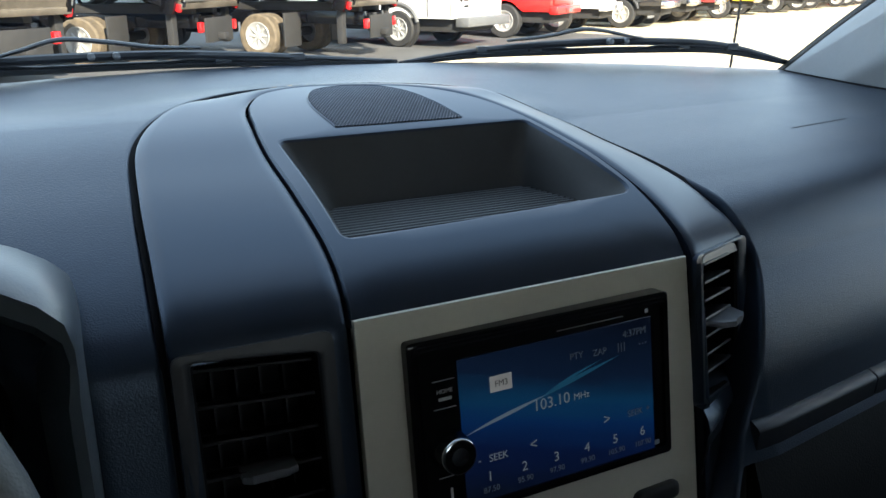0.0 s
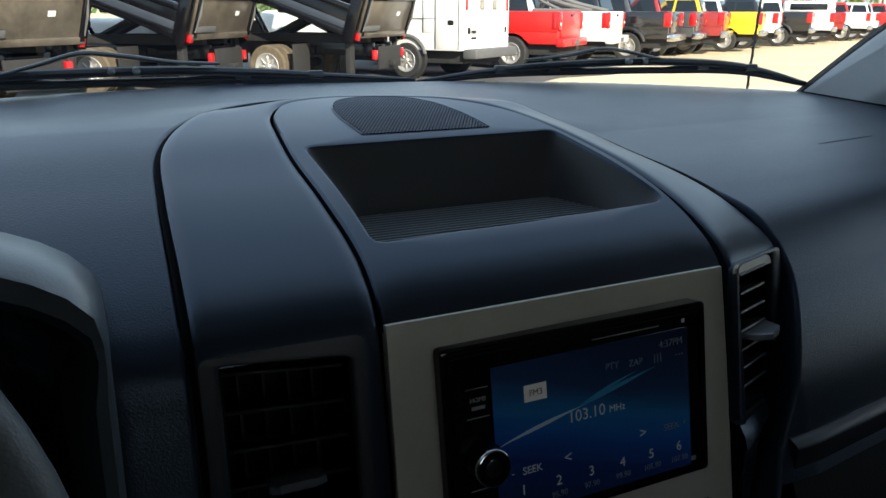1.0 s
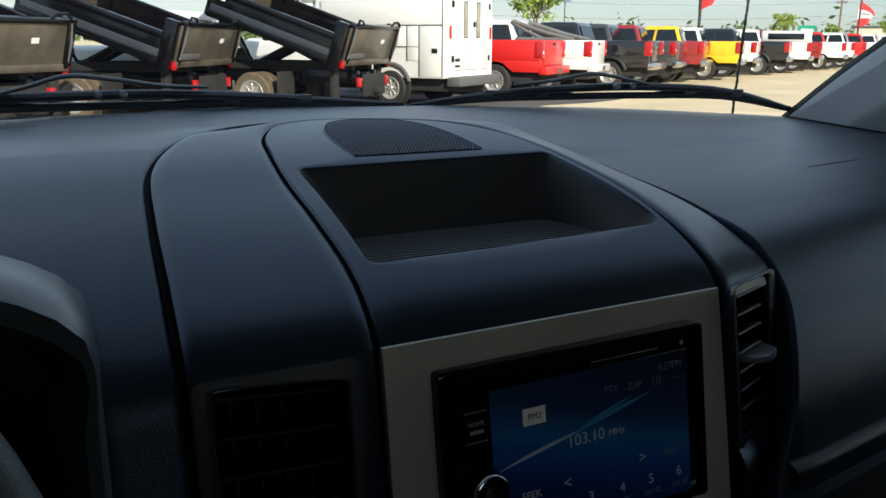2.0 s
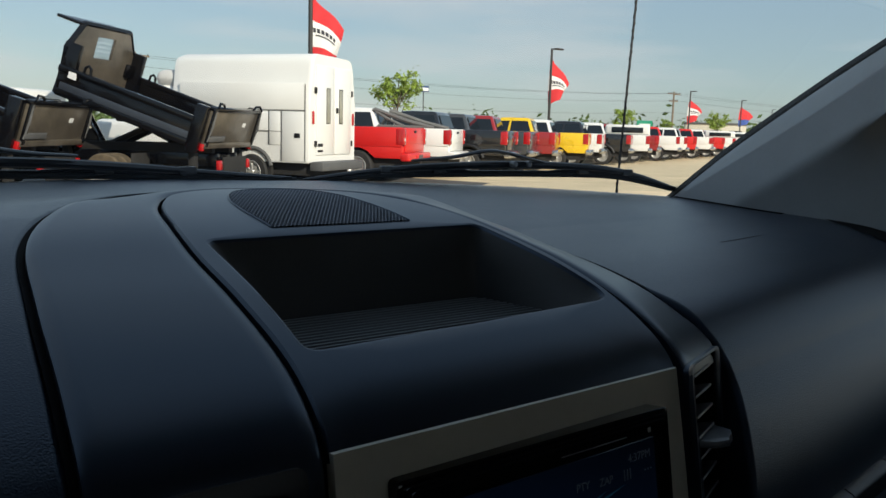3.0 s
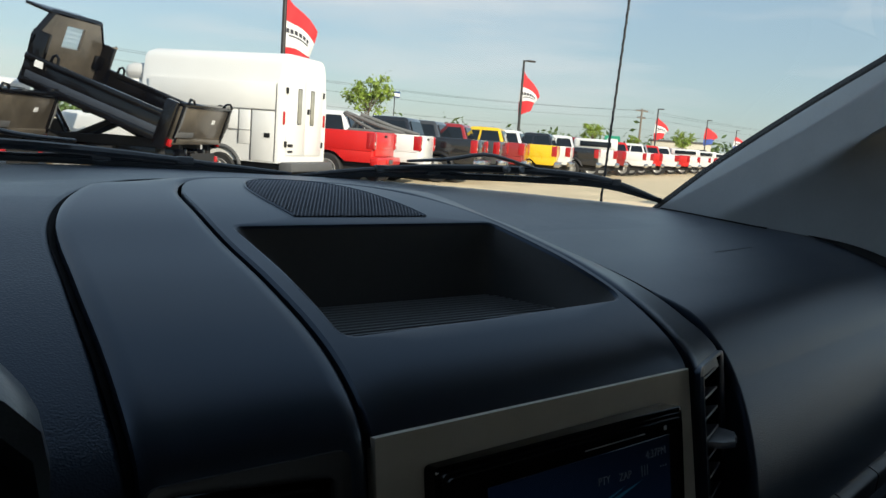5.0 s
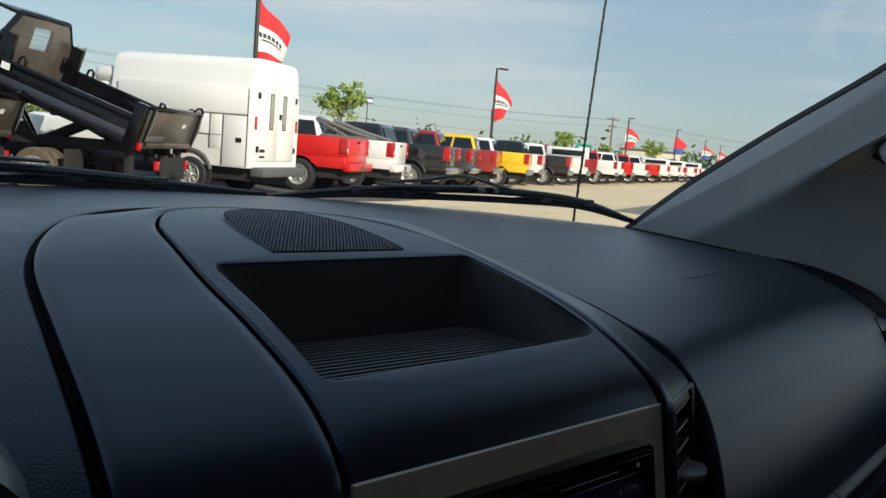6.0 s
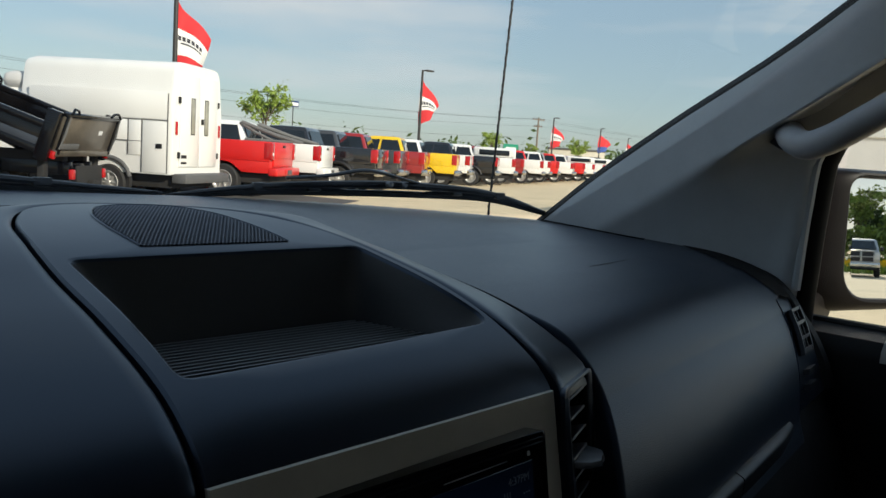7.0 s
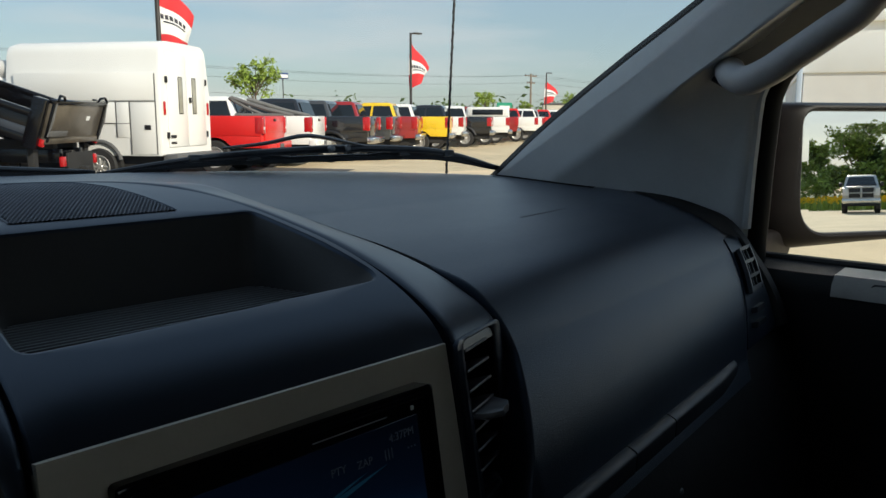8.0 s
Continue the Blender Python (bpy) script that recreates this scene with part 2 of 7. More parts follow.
# ---------------------------------------------------------------- dashboard: one profile, swept across the van
PROFILE = [(-0.152, 0.40), (-0.0415, 1.02), (0.0025, 1.2695), (0.0052, 1.2820), (0.0095, 1.2915), (0.0180, 1.3005), (0.033, 1.3110),
           (0.056, 1.3240), (0.10, 1.3430), (0.14, 1.3555), (0.18, 1.3660), (0.22, 1.3730), (0.259, 1.3775), (0.31, 1.3800), (0.36, 1.3795)]
PADR = [(-0.102, 0.90), (-0.030, 1.150), (-0.015, 1.175), (0.007, 1.219), (0.024, 1.254), (0.042, 1.282), (0.064, 1.303), (0.10, 1.3175),
        (0.14, 1.3275), (0.20, 1.3360), (0.30, 1.3460), (0.42, 1.3550), (0.62, 1.3620)]


def arc_table(points, zero_y):
    dense = smooth_curve(points, 900)
    ln = np.concatenate([[0], np.cumsum(np.linalg.norm(np.diff(dense, axis=0), axis=1))])
    i = int(np.argmin(np.abs(dense[:, 0] - zero_y)))
    return ln - ln[i], dense[:, 0], dense[:, 1]


S_DOME = arc_table(PROFILE, 0.0060)
S_PADR = arc_table(PADR, 0.030)


def step01(v, lo, hi):
    k = min(max((v - lo) / (hi - lo), 0.0), 1.0)
    return k * k * (3 - 2 * k)


LEG_S = (-0.30, -0.12, -0.06, 0.0, 0.030, 0.069, 0.128, 0.190, 0.252)
LEG_X = (0.1260, 0.1225, 0.1205, 0.1185, 0.1180, 0.1140, 0.1015, 0.083, 0.062)


def swing(p, s, band=True):
    """The console is turned a little towards the driver, and its passenger flank is swept back."""
    k = 1.0 - step01(s, 0.0, 0.20)
    e = p.x - float(np.interp(s, LEG_S, LEG_X))
    low = 1.0 - step01(s, -0.012, 0.170)
    turn = max(-0.0077, -0.0074 + 0.068 * (p.x + 0.1213))
    if e <= 0 or not band:
        return Vector((p.x + 0.02 * max(p.x, -0.125) * low, p.y + k * turn, p.z + low * min(0.0043, 0.0043 - 0.0135 * (p.x + 0.1213))))
    top = 1.0 - step01(s, 0.20, 0.29)
    x0 = p.x - e
    turn = -0.0074 + 0.068 * (x0 + 0.1213)
    back = k * turn - low * 0.0065
    back += e * (0.73 * low + 0.36 * (1 - low) * top)
    drop = e * (0.11 * low + 0.17 * (1 - low) * top)
    return Vector((x0 + 0.02 * x0 * low + e * (1 + 0.62 * low), p.y + back, p.z - drop + low * 0.0010))


def dome(x, s, lift=0.0):
    """A point of the centre console's skin: x across, s along the profile from its front edge (down: minus)."""
    t, ys, zs = S_DOME
    y, z = np.interp(s, t, ys), np.interp(s, t, zs)
    if lift:
        dy = np.interp(s + 0.002, t, ys) - np.interp(s - 0.002, t, ys)
        dz = np.interp(s + 0.002, t, zs) - np.interp(s - 0.002, t, zs)
        k = math.hypot(dy, dz) or 1.0
        y, z = y - dz / k * lift, z + dy / k * lift
    return swing(Vector((x, y, z)), s)


def s_of_y(y):
    t, ys, _ = S_DOME
    return float(np.interp(y, ys, t))


def facing(x, d, out=0.0):
    """A point on the console's front: d metres down from its top edge, out towards the seats."""
    return swing(Vector((x, 0.0060 - 0.1733 * d - 0.985 * out, 1.2905 - 0.985 * d + 0.1733 * out)), -d)


def radio_at(x, d, out=0.0):
    """A point of the radio, which stands proud of the panel and is turned by two degrees."""
    x = 0.9978 * x - 0.0044
    return Vector((x, -0.0012 + 0.0365 * (x + 0.0972) - 0.1733 * d - 0.985 * out, 1.2962 - 0.007 * (x + 0.0972) - 0.985 * d + 0.1733 * out))


FACE_TURN = Matrix(((1, 0, 0), (0, 0.1733, -0.985), (0, 0.985, 0.1733))).to_4x4()


RADIO_TURN = Matrix.Rotation(math.atan(0.0365), 4, "Z") @ FACE_TURN


def sweep_back(x):
    return max(0.0, 0.163 * (x - 0.18))


def pad_point(x, s):
    """The padded dash top and its front roll, left and right of the centre console."""
    t, ys, zs = S_DOME
    lim = min(s, 0.335)
    yl, zl = float(np.interp(lim, t, ys)), float(np.interp(lim, t, zs)) - 0.003
    if s > 0.335:
        yl, zl = yl + (s - 0.335), zl - 0.055 * (s - 0.335)
    t, ys, zs = S_PADR
    v, zr = float(np.interp(s, t, ys)), float(np.interp(s, t, zs))
    yl -= 0.0077 * (1 - step01(s, 0.0, 0.20))
    # the front swells a little, so that its lower half hangs nearly upright
    swell = math.sin(math.pi * min(max(-s / 0.115, 0), 1))
    yr = v + sweep_back(x) - 0.0085 * swell
    zr -= 0.045 * x * x * min(max(v / 0.5, 0), 1)
    zl -= 0.045 * x * x * min(max(yl / 0.5, 0), 1)
    w = min(max((x + 0.10) / 0.22, 0), 1)
    w = w * w * (3 - 2 * w)
    # behind the console both sides meet in one level
    back = min(max((s - 0.25) / 0.2, 0), 1)
    zmid = zl * (1 - back) + (1.366 - 0.048 * x * x) * back
    zr = zr * (1 - back * 0.6) + (1.364 - 0.048 * x * x) * back * 0.6
    # the front turns away round a soft corner beside the instruments
    away = min(0.11, (max(-0.250 - x, 0) / 0.035) ** 2 * 0.03) * (1 - step01(s, -0.03, 0.05))
    return Vector((x, yl * (1 - w) + yr * w + away, zmid * (1 - w) + zr * w))


DASH = thing("dashboard", "charcoal van dashboard with grained vinyl pad and domed centre console", "dashboard", (0, 0, 0), kind="structure")

# seams of the console, in (x, s)
INNER = [(-0.1235, -0.30), (-0.1235, -0.10), (-0.1230, 0.0), (-0.1220, 0.040), (-0.1275, 0.095), (-0.1315, 0.150), (-0.1300, 0.190), (-0.1225, 0.243),
         (-0.100, 0.285), (-0.060, 0.305), (-0.012, 0.296), (0.030, 0.275), (0.062, 0.232), (0.083, 0.175), (0.1015, 0.115), (0.1140, 0.060), (0.1180, 0.025),
         (0.1185, 0.0), (0.1205, -0.06), (0.1225, -0.12), (0.1260, -0.30)]
OUTER = [(-0.2200, -0.30), (-0.2195, -0.10), (-0.2190, 0.0), (-0.2190, 0.050), (-0.2185, 0.110), (-0.2120, 0.178), (-0.1890, 0.238), (-0.1510, 0.292),
         (-0.0970, 0.334), (-0.030, 0.344), (0.030, 0.326), (0.076, 0.283), (0.1110, 0.226), (0.1420, 0.164), (0.1640, 0.096), (0.1700, 0.044), (0.1712, 0.012),
         (0.1710, -0.02), (0.1715, -0.06), (0.1710, -0.12), (0.1690, -0.30)]
y_to_s = lambda c: [(x, s_of_y(y) if y > 0.006 else y) for x, y in c]
INNER, OUTER = y_to_s(INNER), y_to_s(OUTER)
NSEAM = 260


def seam(points):
    """A seam's samples: its two front legs at the same heights for both seams, its arch by length."""
    c = smooth_curve(points, 3000)
    top = int(np.argmax(c[:, 1]))
    i0 = int(np.argmax(c[:, 1] > 0.015))
    i1 = len(c) - 1 - int(np.argmax(c[::-1, 1] > 0.015))
    low = np.linspace(-0.30, 0.015, 70)
    left = np.stack([np.interp(low, c[:top, 1], c[:top, 0]), low], axis=1)
    right = np.stack([np.interp(low, c[:top:-1, 1], c[:top:-1, 0]), low], axis=1)[::-1]
    mid = smooth_curve(c[i0:i1 + 1:12], NSEAM - 140 + 2)[1:-1]
    return np.concatenate([left, mid, right])


INC, OUC = seam(INNER), seam(OUTER)


def offset_curve(c, d):
    g = np.gradient(c, axis=0)
    n = np.stack([-g[:, 1], g[:, 0]], axis=1)
    return c + n / np.linalg.norm(n, axis=1)[:, None] * d


def inside_poly(px, ps, poly):
    """Which of many 2D points lie inside a closed outline."""
    c = np.zeros(px.shape, bool)
    for (x1, y1), (x2, y2) in zip(poly, np.roll(poly, -1, axis=0)):
        if y1 != y2:
            c ^= ((y1 > ps) != (y2 > ps)) & (px < (x2 - x1) * (ps - y1) / (y2 - y1) + x1)
    return c


# the opening of the pad follows the console's outer edge
def on_pad_plan(i):
    e = dome(*OUC[i])
    s0 = float(OUC[i][1])
    if i < NSEAM // 2:
        return e.x, s0
    tries = np.linspace(s0 - 0.05, s0 + 0.06, 111)
    pts = [pad_point(e.x, v) for v in tries]
    best = float(tries[int(np.argmin([(q.y - e.y) ** 2 + (q.z - e.z) ** 2 for q in pts]))])
    k = step01(s0, 0.0, 0.05)
    return e.x + 0.46 * min(s0, 0.0), s0 * (1 - k) + best * k


HOLE = np.array([on_pad_plan(i) for i in range(NSEAM)])
for _ in range(6):
    HOLE[1:-1, 1] = HOLE[1:-1, 1] * 0.5 + (HOLE[:-2, 1] + HOLE[2:, 1]) * 0.25


def pad_end(s):
    """Where the pad stops beside the door: its front roll stops short of the end panel."""
    full = 0.775
    short = 0.722 + 0.75 * min(s, 0.0)
    k = min(max((s - 0.018) / 0.012, 0), 1)
    return short + (full - short) * k * k * (3 - 2 * k)


RISE = np.array([min(max(dome(*OUC[i], -0.0040).z - pad_point(*HOLE[i]).z, 0.0), 0.014) for i in range(len(HOLE))])


def pad_rise(x, s):
    """Behind the console the pad swells up to the level of its band."""
    if s < 0.24 or abs(x) > 0.32:
        return 0.0
    d = np.hypot(HOLE[:, 0] - x, HOLE[:, 1] - s)
    k = int(np.argmin(d))
    return float(RISE[k]) * step01(s, 0.24, 0.31) * math.exp(-(d[k] / 0.07) ** 2)


def pad_place(x, s):
    """The pad's skin with its shortened and rolled end beside the door."""
    back = 0.628 - 0.17 * x * x
    p = pad_point(x, s)
    p.z += pad_rise(x, s)
    short = pad_end(s) - 0.775
    if x > 0.45 and short < 0:
        p = pad_point(x + short * (x - 0.45) / 0.325, s)
        p.x = min(p.x, pad_end(s))
    if p.y > back:
        p.y, p.z = back, p.z - (p.y - back) * 0.4
    e = min(max((x - 0.762) / 0.013, 0), 1)
    p.z -= 0.006 * e * e
    p.y += 0.006 * e * e * (1 if s < 0.03 else 0)
    return p


def build_pad():
    bm = bmesh.new()
    xs = np.concatenate([np.linspace(-0.80, -0.30, 40, endpoint=False), np.linspace(-0.30, 0.24, 220, endpoint=False), np.linspace(0.24, 0.775, 70)])
    ss = np.concatenate([np.linspace(-0.135, -0.02, 34, endpoint=False), np.linspace(-0.02, 0.40, 170, endpoint=False), np.linspace(0.40, 0.66, 30)])
    lip = offset_curve(HOLE, 0.0048)
    edge = smooth_curve(lip, 2400)
    gx, gs = (a.copy() for a in np.meshgrid(xs, ss, indexing="ij"))
    inn = inside_poly(gx, gs, lip)
    # points just inside the opening slide onto its rim
    outn = np.pad(~inn, 1)
    near = np.zeros_like(inn)
    for di in (-1, 0, 1):
        for dj in (-1, 0, 1):
            near |= outn[1 + di:outn.shape[0] - 1 + di, 1 + dj:outn.shape[1] - 1 + dj]
    slide = inn & near
    gone = inn & ~near
    for i, j in zip(*np.nonzero(slide)):
        k = int(np.argmin((edge[:, 0] - gx[i, j]) ** 2 + (edge[:, 1] - gs[i, j]) ** 2))
        gx[i, j], gs[i, j] = edge[k]
    rows = [[pad_place(gx[i, j], gs[i, j]) for j in range(len(ss))] for i in range(len(xs))]
    grid(bm, rows, skip=lambda i, j: gone[i:i + 2, j:j + 2].any() or inn[i:i + 2, j:j + 2].all())
    # the rim rolls down into the seam
    rings = []
    for d, sink in ((0.0050, 0.0), (0.0038, 0.0002), (0.0024, 0.0009), (0.0012, 0.0024), (0.0005, 0.0048), (0.0002, 0.012), (0.0001, 0.034)):
        ring = []
        for x, s in smooth_curve(offset_curve(HOLE, d), 500):
            p = pad_place(x, s)
            q = pad_point(x, s + 0.002) - pad_point(x, s - 0.002)
            ring.append(p - Vector((0, -q.z, q.y)).normalized() * sink)
        rings.append(ring)
    grid(bm, rings)
    loose = [v for v in bm.verts if not v.link_faces]
    bmesh.ops.delete(bm, geom=loose, context="VERTS")
    return bm


part("pad", build_pad(), M["pad"], DASH, "dark grained vinyl pad with rolled front edge")


# the console's outer band with openings for two vents
def build_band():
    bm = bmesh.new()
    a, b = offset_curve(INC, 0.0013), offset_curve(OUC, -0.0022)
    inner_low, outer_low = offset_curve(INC, 0.0022), offset_curve(OUC, -0.0008)
    ws = np.concatenate([[0.0, 0.03], np.linspace(0.10, 0.90, 9), [0.97, 1.0]])
    rows = []
    for i in range(NSEAM):
        row = [dome(*inner_low[i], -0.010), dome(*a[i], -0.0030)]
        for w in ws:
            q = a[i] * (1 - w) + b[i] * w
            edge = min(w, 1 - w) * np.linalg.norm(a[i] - b[i])
            lift = -0.0022 * max(0, 1 - edge / 0.004) ** 2
            lift -= 0.0075 * w * w * step01(q[1], 0.27, 0.33)
            if i > NSEAM * 0.52 and q[1] > 0.0:
                # the passenger side of the band falls off towards the pad
                side = min((i - NSEAM * 0.52) / 40, 1) * min(q[1] / 0.04, 1)
                lift -= side * 0.0040 * w * w
            row.append(dome(q[0], q[1], lift))
        row += [dome(*b[i], -0.0045), dome(*outer_low[i], -0.030)]
        rows.append(row)

    def skip(i, j):
        s0 = a[i][1]
        left = i < NSEAM // 2
        lim = (-0.0945, -0.0030) if left else (-0.1060, -0.0015)
        return lim[0] < s0 < lim[1] and a[min(i + 1, NSEAM - 1)][1] < lim[1] and 4 <= j <= 11

    grid(bm, rows, skip=skip)
    return bm


part("console_band", build_band(), M["trim"], DASH, "satin charcoal band round the console")

# black floor of the seams
bm = bmesh.new()
grid(bm, [[dome(*(INC[i] * (1 - w) + OUC[i] * w), -0.012 - (0.03 if -0.11 < INC[i][1] < 0.01 else 0)) for w in np.linspace(-0.12, 1.1, 5)] for i in range(NSEAM)])
part("seam_base", bm, M["groove"], DASH)

bm = bmesh.new()
g0, g1 = offset_curve(OUC, -0.003), offset_curve(OUC, 0.0018) * (np.arange(NSEAM) < NSEAM // 2)[:, None] + offset_curve(OUC, 0.0030) * (np.arange(NSEAM) >= NSEAM // 2)[:, None]
grid(bm, [[dome(*(g0[i] * (1 - w) + g1[i] * w), -0.0075 + 0.003 * w) for w in (0, 0.5, 1)] for i in range(NSEAM)])
part("seam_gasket", bm, M["groove"], DASH, "black gap between console and pad")

# centre panel with the open tray
TRAY = [(-0.1190, s_of_y(0.164)), (0.0775, s_of_y(0.1665)), (0.1085, s_of_y(0.0575)), (-0.1095, s_of_y(0.0520))]
RIM = rounded(TRAY[::-1], [0.010, 0.012, 0.010, 0.008], 8)
CEN = Vector((-0.012, 0.108))
PANEL_EDGE = [tuple(p) for p in offset_curve(INC, -0.0010) if p[1] > 0.0]
PANEL_EDGE = [(-0.1215, 0.0008)] + PANEL_EDGE + [(0.1172, 0.0008)]


def polar(poly, ang):
    """Where a ray from CEN at an angle leaves a closed 2D outline."""
    d = (math.cos(ang), math.sin(ang))
    best = None
    for i in range(len(poly)):
        ax, ay = poly[i][0] - CEN.x, poly[i][1] - CEN.y
        bx, by = poly[(i + 1) % len(poly)][0] - CEN.x, poly[(i + 1) % len(poly)][1] - CEN.y
        ex, ey = bx - ax, by - ay
        den = d[0] * ey - d[1] * ex
        if abs(den) < 1e-12:
            continue
        k = (ax * ey - ay * ex) / den
        u = (ax * d[1] - ay * d[0]) / den
        if k > 0 and -1e-6 <= u <= 1 + 1e-6 and (best is None or k > best):
            best = k
    return Vector((CEN.x + d[0] * best, CEN.y + d[1] * best))


def build_panel():
    angs = sorted(set([2 * math.pi * k / 300 for k in range(300)] + [math.atan2(p[1] - CEN.y, p[0] - CEN.x) % (2 * math.pi) for p in (PANEL_EDGE[0], PANEL_EDGE[-1])]
                      + [math.atan2(p[1] - CEN.y, p[0] - CEN.x) % (2 * math.pi) for p in RIM]))
    floor = rounded([(-0.1045, s_of_y(0.058)), (0.092, s_of_y(0.060)), (0.0725, s_of_y(0.153)), (-0.0880, s_of_y(0.153))], 0.010, 6)
    bm = bmesh.new()
    rows = []
    for a in angs:
        o, r, f = polar(PANEL_EDGE, a), polar(RIM, a), polar(floor, a)
        row = [dome(o.x, o.y, -0.010), dome(o.x, o.y, -0.0016)]
        q = o.lerp(r, min(0.9, 0.0016 / max((o - r).length, 0.002)))
        row.append(dome(q.x, q.y, 0.0))
        for w in (0.2, 0.4, 0.6, 0.8):
            q = o.lerp(r, w)
            row.append(dome(q.x, q.y, 0.0))
        gap = (o - r).length
        for back, lift in ((0.0035, 0.0), (0.0012, -0.0006), (0.0, -0.0022)):
            q = r.lerp(o, min(back / max(gap, 0.004), 0.3))
            row.append(dome(q.x, q.y, lift))
        fp = dome(f.x, f.y)
        fp.z = 1.3105
        rp = dome(r.x, r.y, -0.0022)
        low = Vector((fp.x * 0.93 + rp.x * 0.07, fp.y * 0.93 + rp.y * 0.07, fp.z + 0.0035))
        if low.z > rp.z - 0.001:
            low.z = rp.z - 0.001
        row += [rp.lerp(low, 0.5), low, fp]
        rows.append(row)
    grid(bm, rows, close_u=True)
    inner = len(rows[0]) - 1
    for k, f in enumerate(bm.faces):
        f.material_index = 1 if k % inner >= inner - 3 else 0
    return bm


part("tray_panel", build_panel(), [M["trim"], M["tray_liner"]], DASH, "charcoal centre panel with open storage tray")

# ribbed rubber-like floor of the tray
bm = bmesh.new()
rows = []
for k in range(17):
    y0 = 0.0520 + k * 0.00605
    for dy, z in ((0.0, 1.3070), (0.0026, 1.3070), (0.0030, 1.3125), (0.0052, 1.3125), (0.0056, 1.3070)):
        y = y0 + dy
        f = (y - 0.05) / 0.11
        rows.append([swing(Vector((x, y, z)), s_of_y(y)) for x in (-0.114 + 0.018 * f, -0.04, 0.03, 0.103 - 0.026 * f)])
grid(bm, rows)
bm.faces.ensure_lookup_table()
# black faces paint the shade between the ribs
for k, f in enumerate(bm.faces):
    f.material_index = 1 if (k // 3) % 5 in (0, 4) else 0
part("tray_floor", bm, [M["tray"], M["groove"]], DASH, "ribbed dark floor of the tray")

# speaker mesh behind the tray: a rounded outline filled with real holes
GRILLE = smooth_curve([(-0.072, s_of_y(0.1795)), (-0.0755, s_of_y(0.222)), (-0.071, s_of_y(0.256)), (-0.056, s_of_y(0.283)), (-0.030, s_of_y(0.2925)), (-0.006, s_of_y(0.286)),
                       (0.011, s_of_y(0.262)), (0.022, s_of_y(0.222)), (0.0285, s_of_y(0.1795))], 60)


def in_outline(x, s, poly):
    c = False
    n = len(poly)
    for i in range(n):
        (x1, y1), (x2, y2) = poly[i], poly[(i + 1) % n]
        if (y1 > s) != (y2 > s) and x < (x2 - x1) * (s - y1) / (y2 - y1) + x1:
            c = not c
    return c


bm = bmesh.new()
pitch = 0.0027
poly = [tuple(p) for p in GRILLE]
rowi = 0
s = s_of_y(0.1795)
while s < s_of_y(0.295):
    x = -0.080 + (pitch / 2 if rowi % 2 else 0)
    while x < 0.034:
        if in_outline(x, s, poly):
            rings = []
            for rr, lift in ((pitch * 0.577, 0.0006), (pitch * 0.41, 0.0004), (pitch * 0.39, -0.0020)):
                rings.append([bm.verts.new(dome(x + rr * math.sin(a), s + rr * math.cos(a), lift)) for a in (math.pi / 3 * k for k in range(6))])
            for p, q in ((0, 1), (1, 2)):
                for k in range(6):
                    bm.faces.new((rings[p][k], rings[p][(k + 1) % 6], rings[q][(k + 1) % 6], rings[q][k]))
            bm.faces.new(rings[2]).material_index = 1
        x += pitch
    s += pitch * 0.866
    rowi += 1
part("speaker_mesh", bm, [M["mesh"], M["groove"]], DASH, "black perforated speaker mesh", smooth=False)
bm = bmesh.new()
ring_out = offset_curve(GRILLE, 0.0016)
loop = list(range(60))
grid(bm, [[dome(*ring_out[i], -0.001), dome(*ring_out[i], 0.0004), dome(*(GRILLE[i] * 0.6 + ring_out[i] * 0.4), 0.0010), dome(*GRILLE[i], 0.0002)] for i in loop])
part("mesh_rim", bm, M["trim"], DASH)

# taupe panel round the radio
bm = bmesh.new()
outline = [(-0.1213, 0.0012), (0.1165, 0.0012), (0.1190, 0.06), (0.1208, 0.12), (0.124, 0.30), (-0.1220, 0.30), (-0.1218, 0.12)]
hole = rounded([(-0.0930, 0.0195), (0.0840, 0.0215), (0.0840, 0.129), (-0.0930, 0.128)], 0.003, 3)


def build_face():
    bm = bmesh.new()
    c = Vector((0.0, 0.075))
    global CEN
    keep, CEN = CEN, c
    out = [(x, d) for x, d in outline]
    angs = sorted(set([2 * math.pi * k / 120 for k in range(120)] + [math.atan2(p[1] - c.y, p[0] - c.x) % (2 * math.pi) for p in out + hole]))
    rows = []
    for a in angs:
        o, r = polar(out, a), polar(hole, a)
        q = o.lerp(r, 0.02)
        rows.append([facing(o.x, o.y, -0.006), facing(o.x, o.y, -0.0008), facing(q.x, q.y, 0.0), facing(r.x, r.y, 0.0), facing(r.x, r.y, -0.008)])
    CEN = keep
    grid(bm, rows, close_u=True)
    return bm


part("radio_panel", build_face(), M["face"], DASH, "taupe metallic panel round the radio")
bm = bmesh.new()
block(bm, (-0.012, -0.30, -0.012), (0.012, -0.287, 0.006), 0.004, 3)
for v in bm.verts:
    v.co = facing(v.co.x * 1.6 + 0.083, 0.163 + (v.co.y + 0.2935), v.co.z)
part("panel_button", bm, M["matt_black"], DASH)


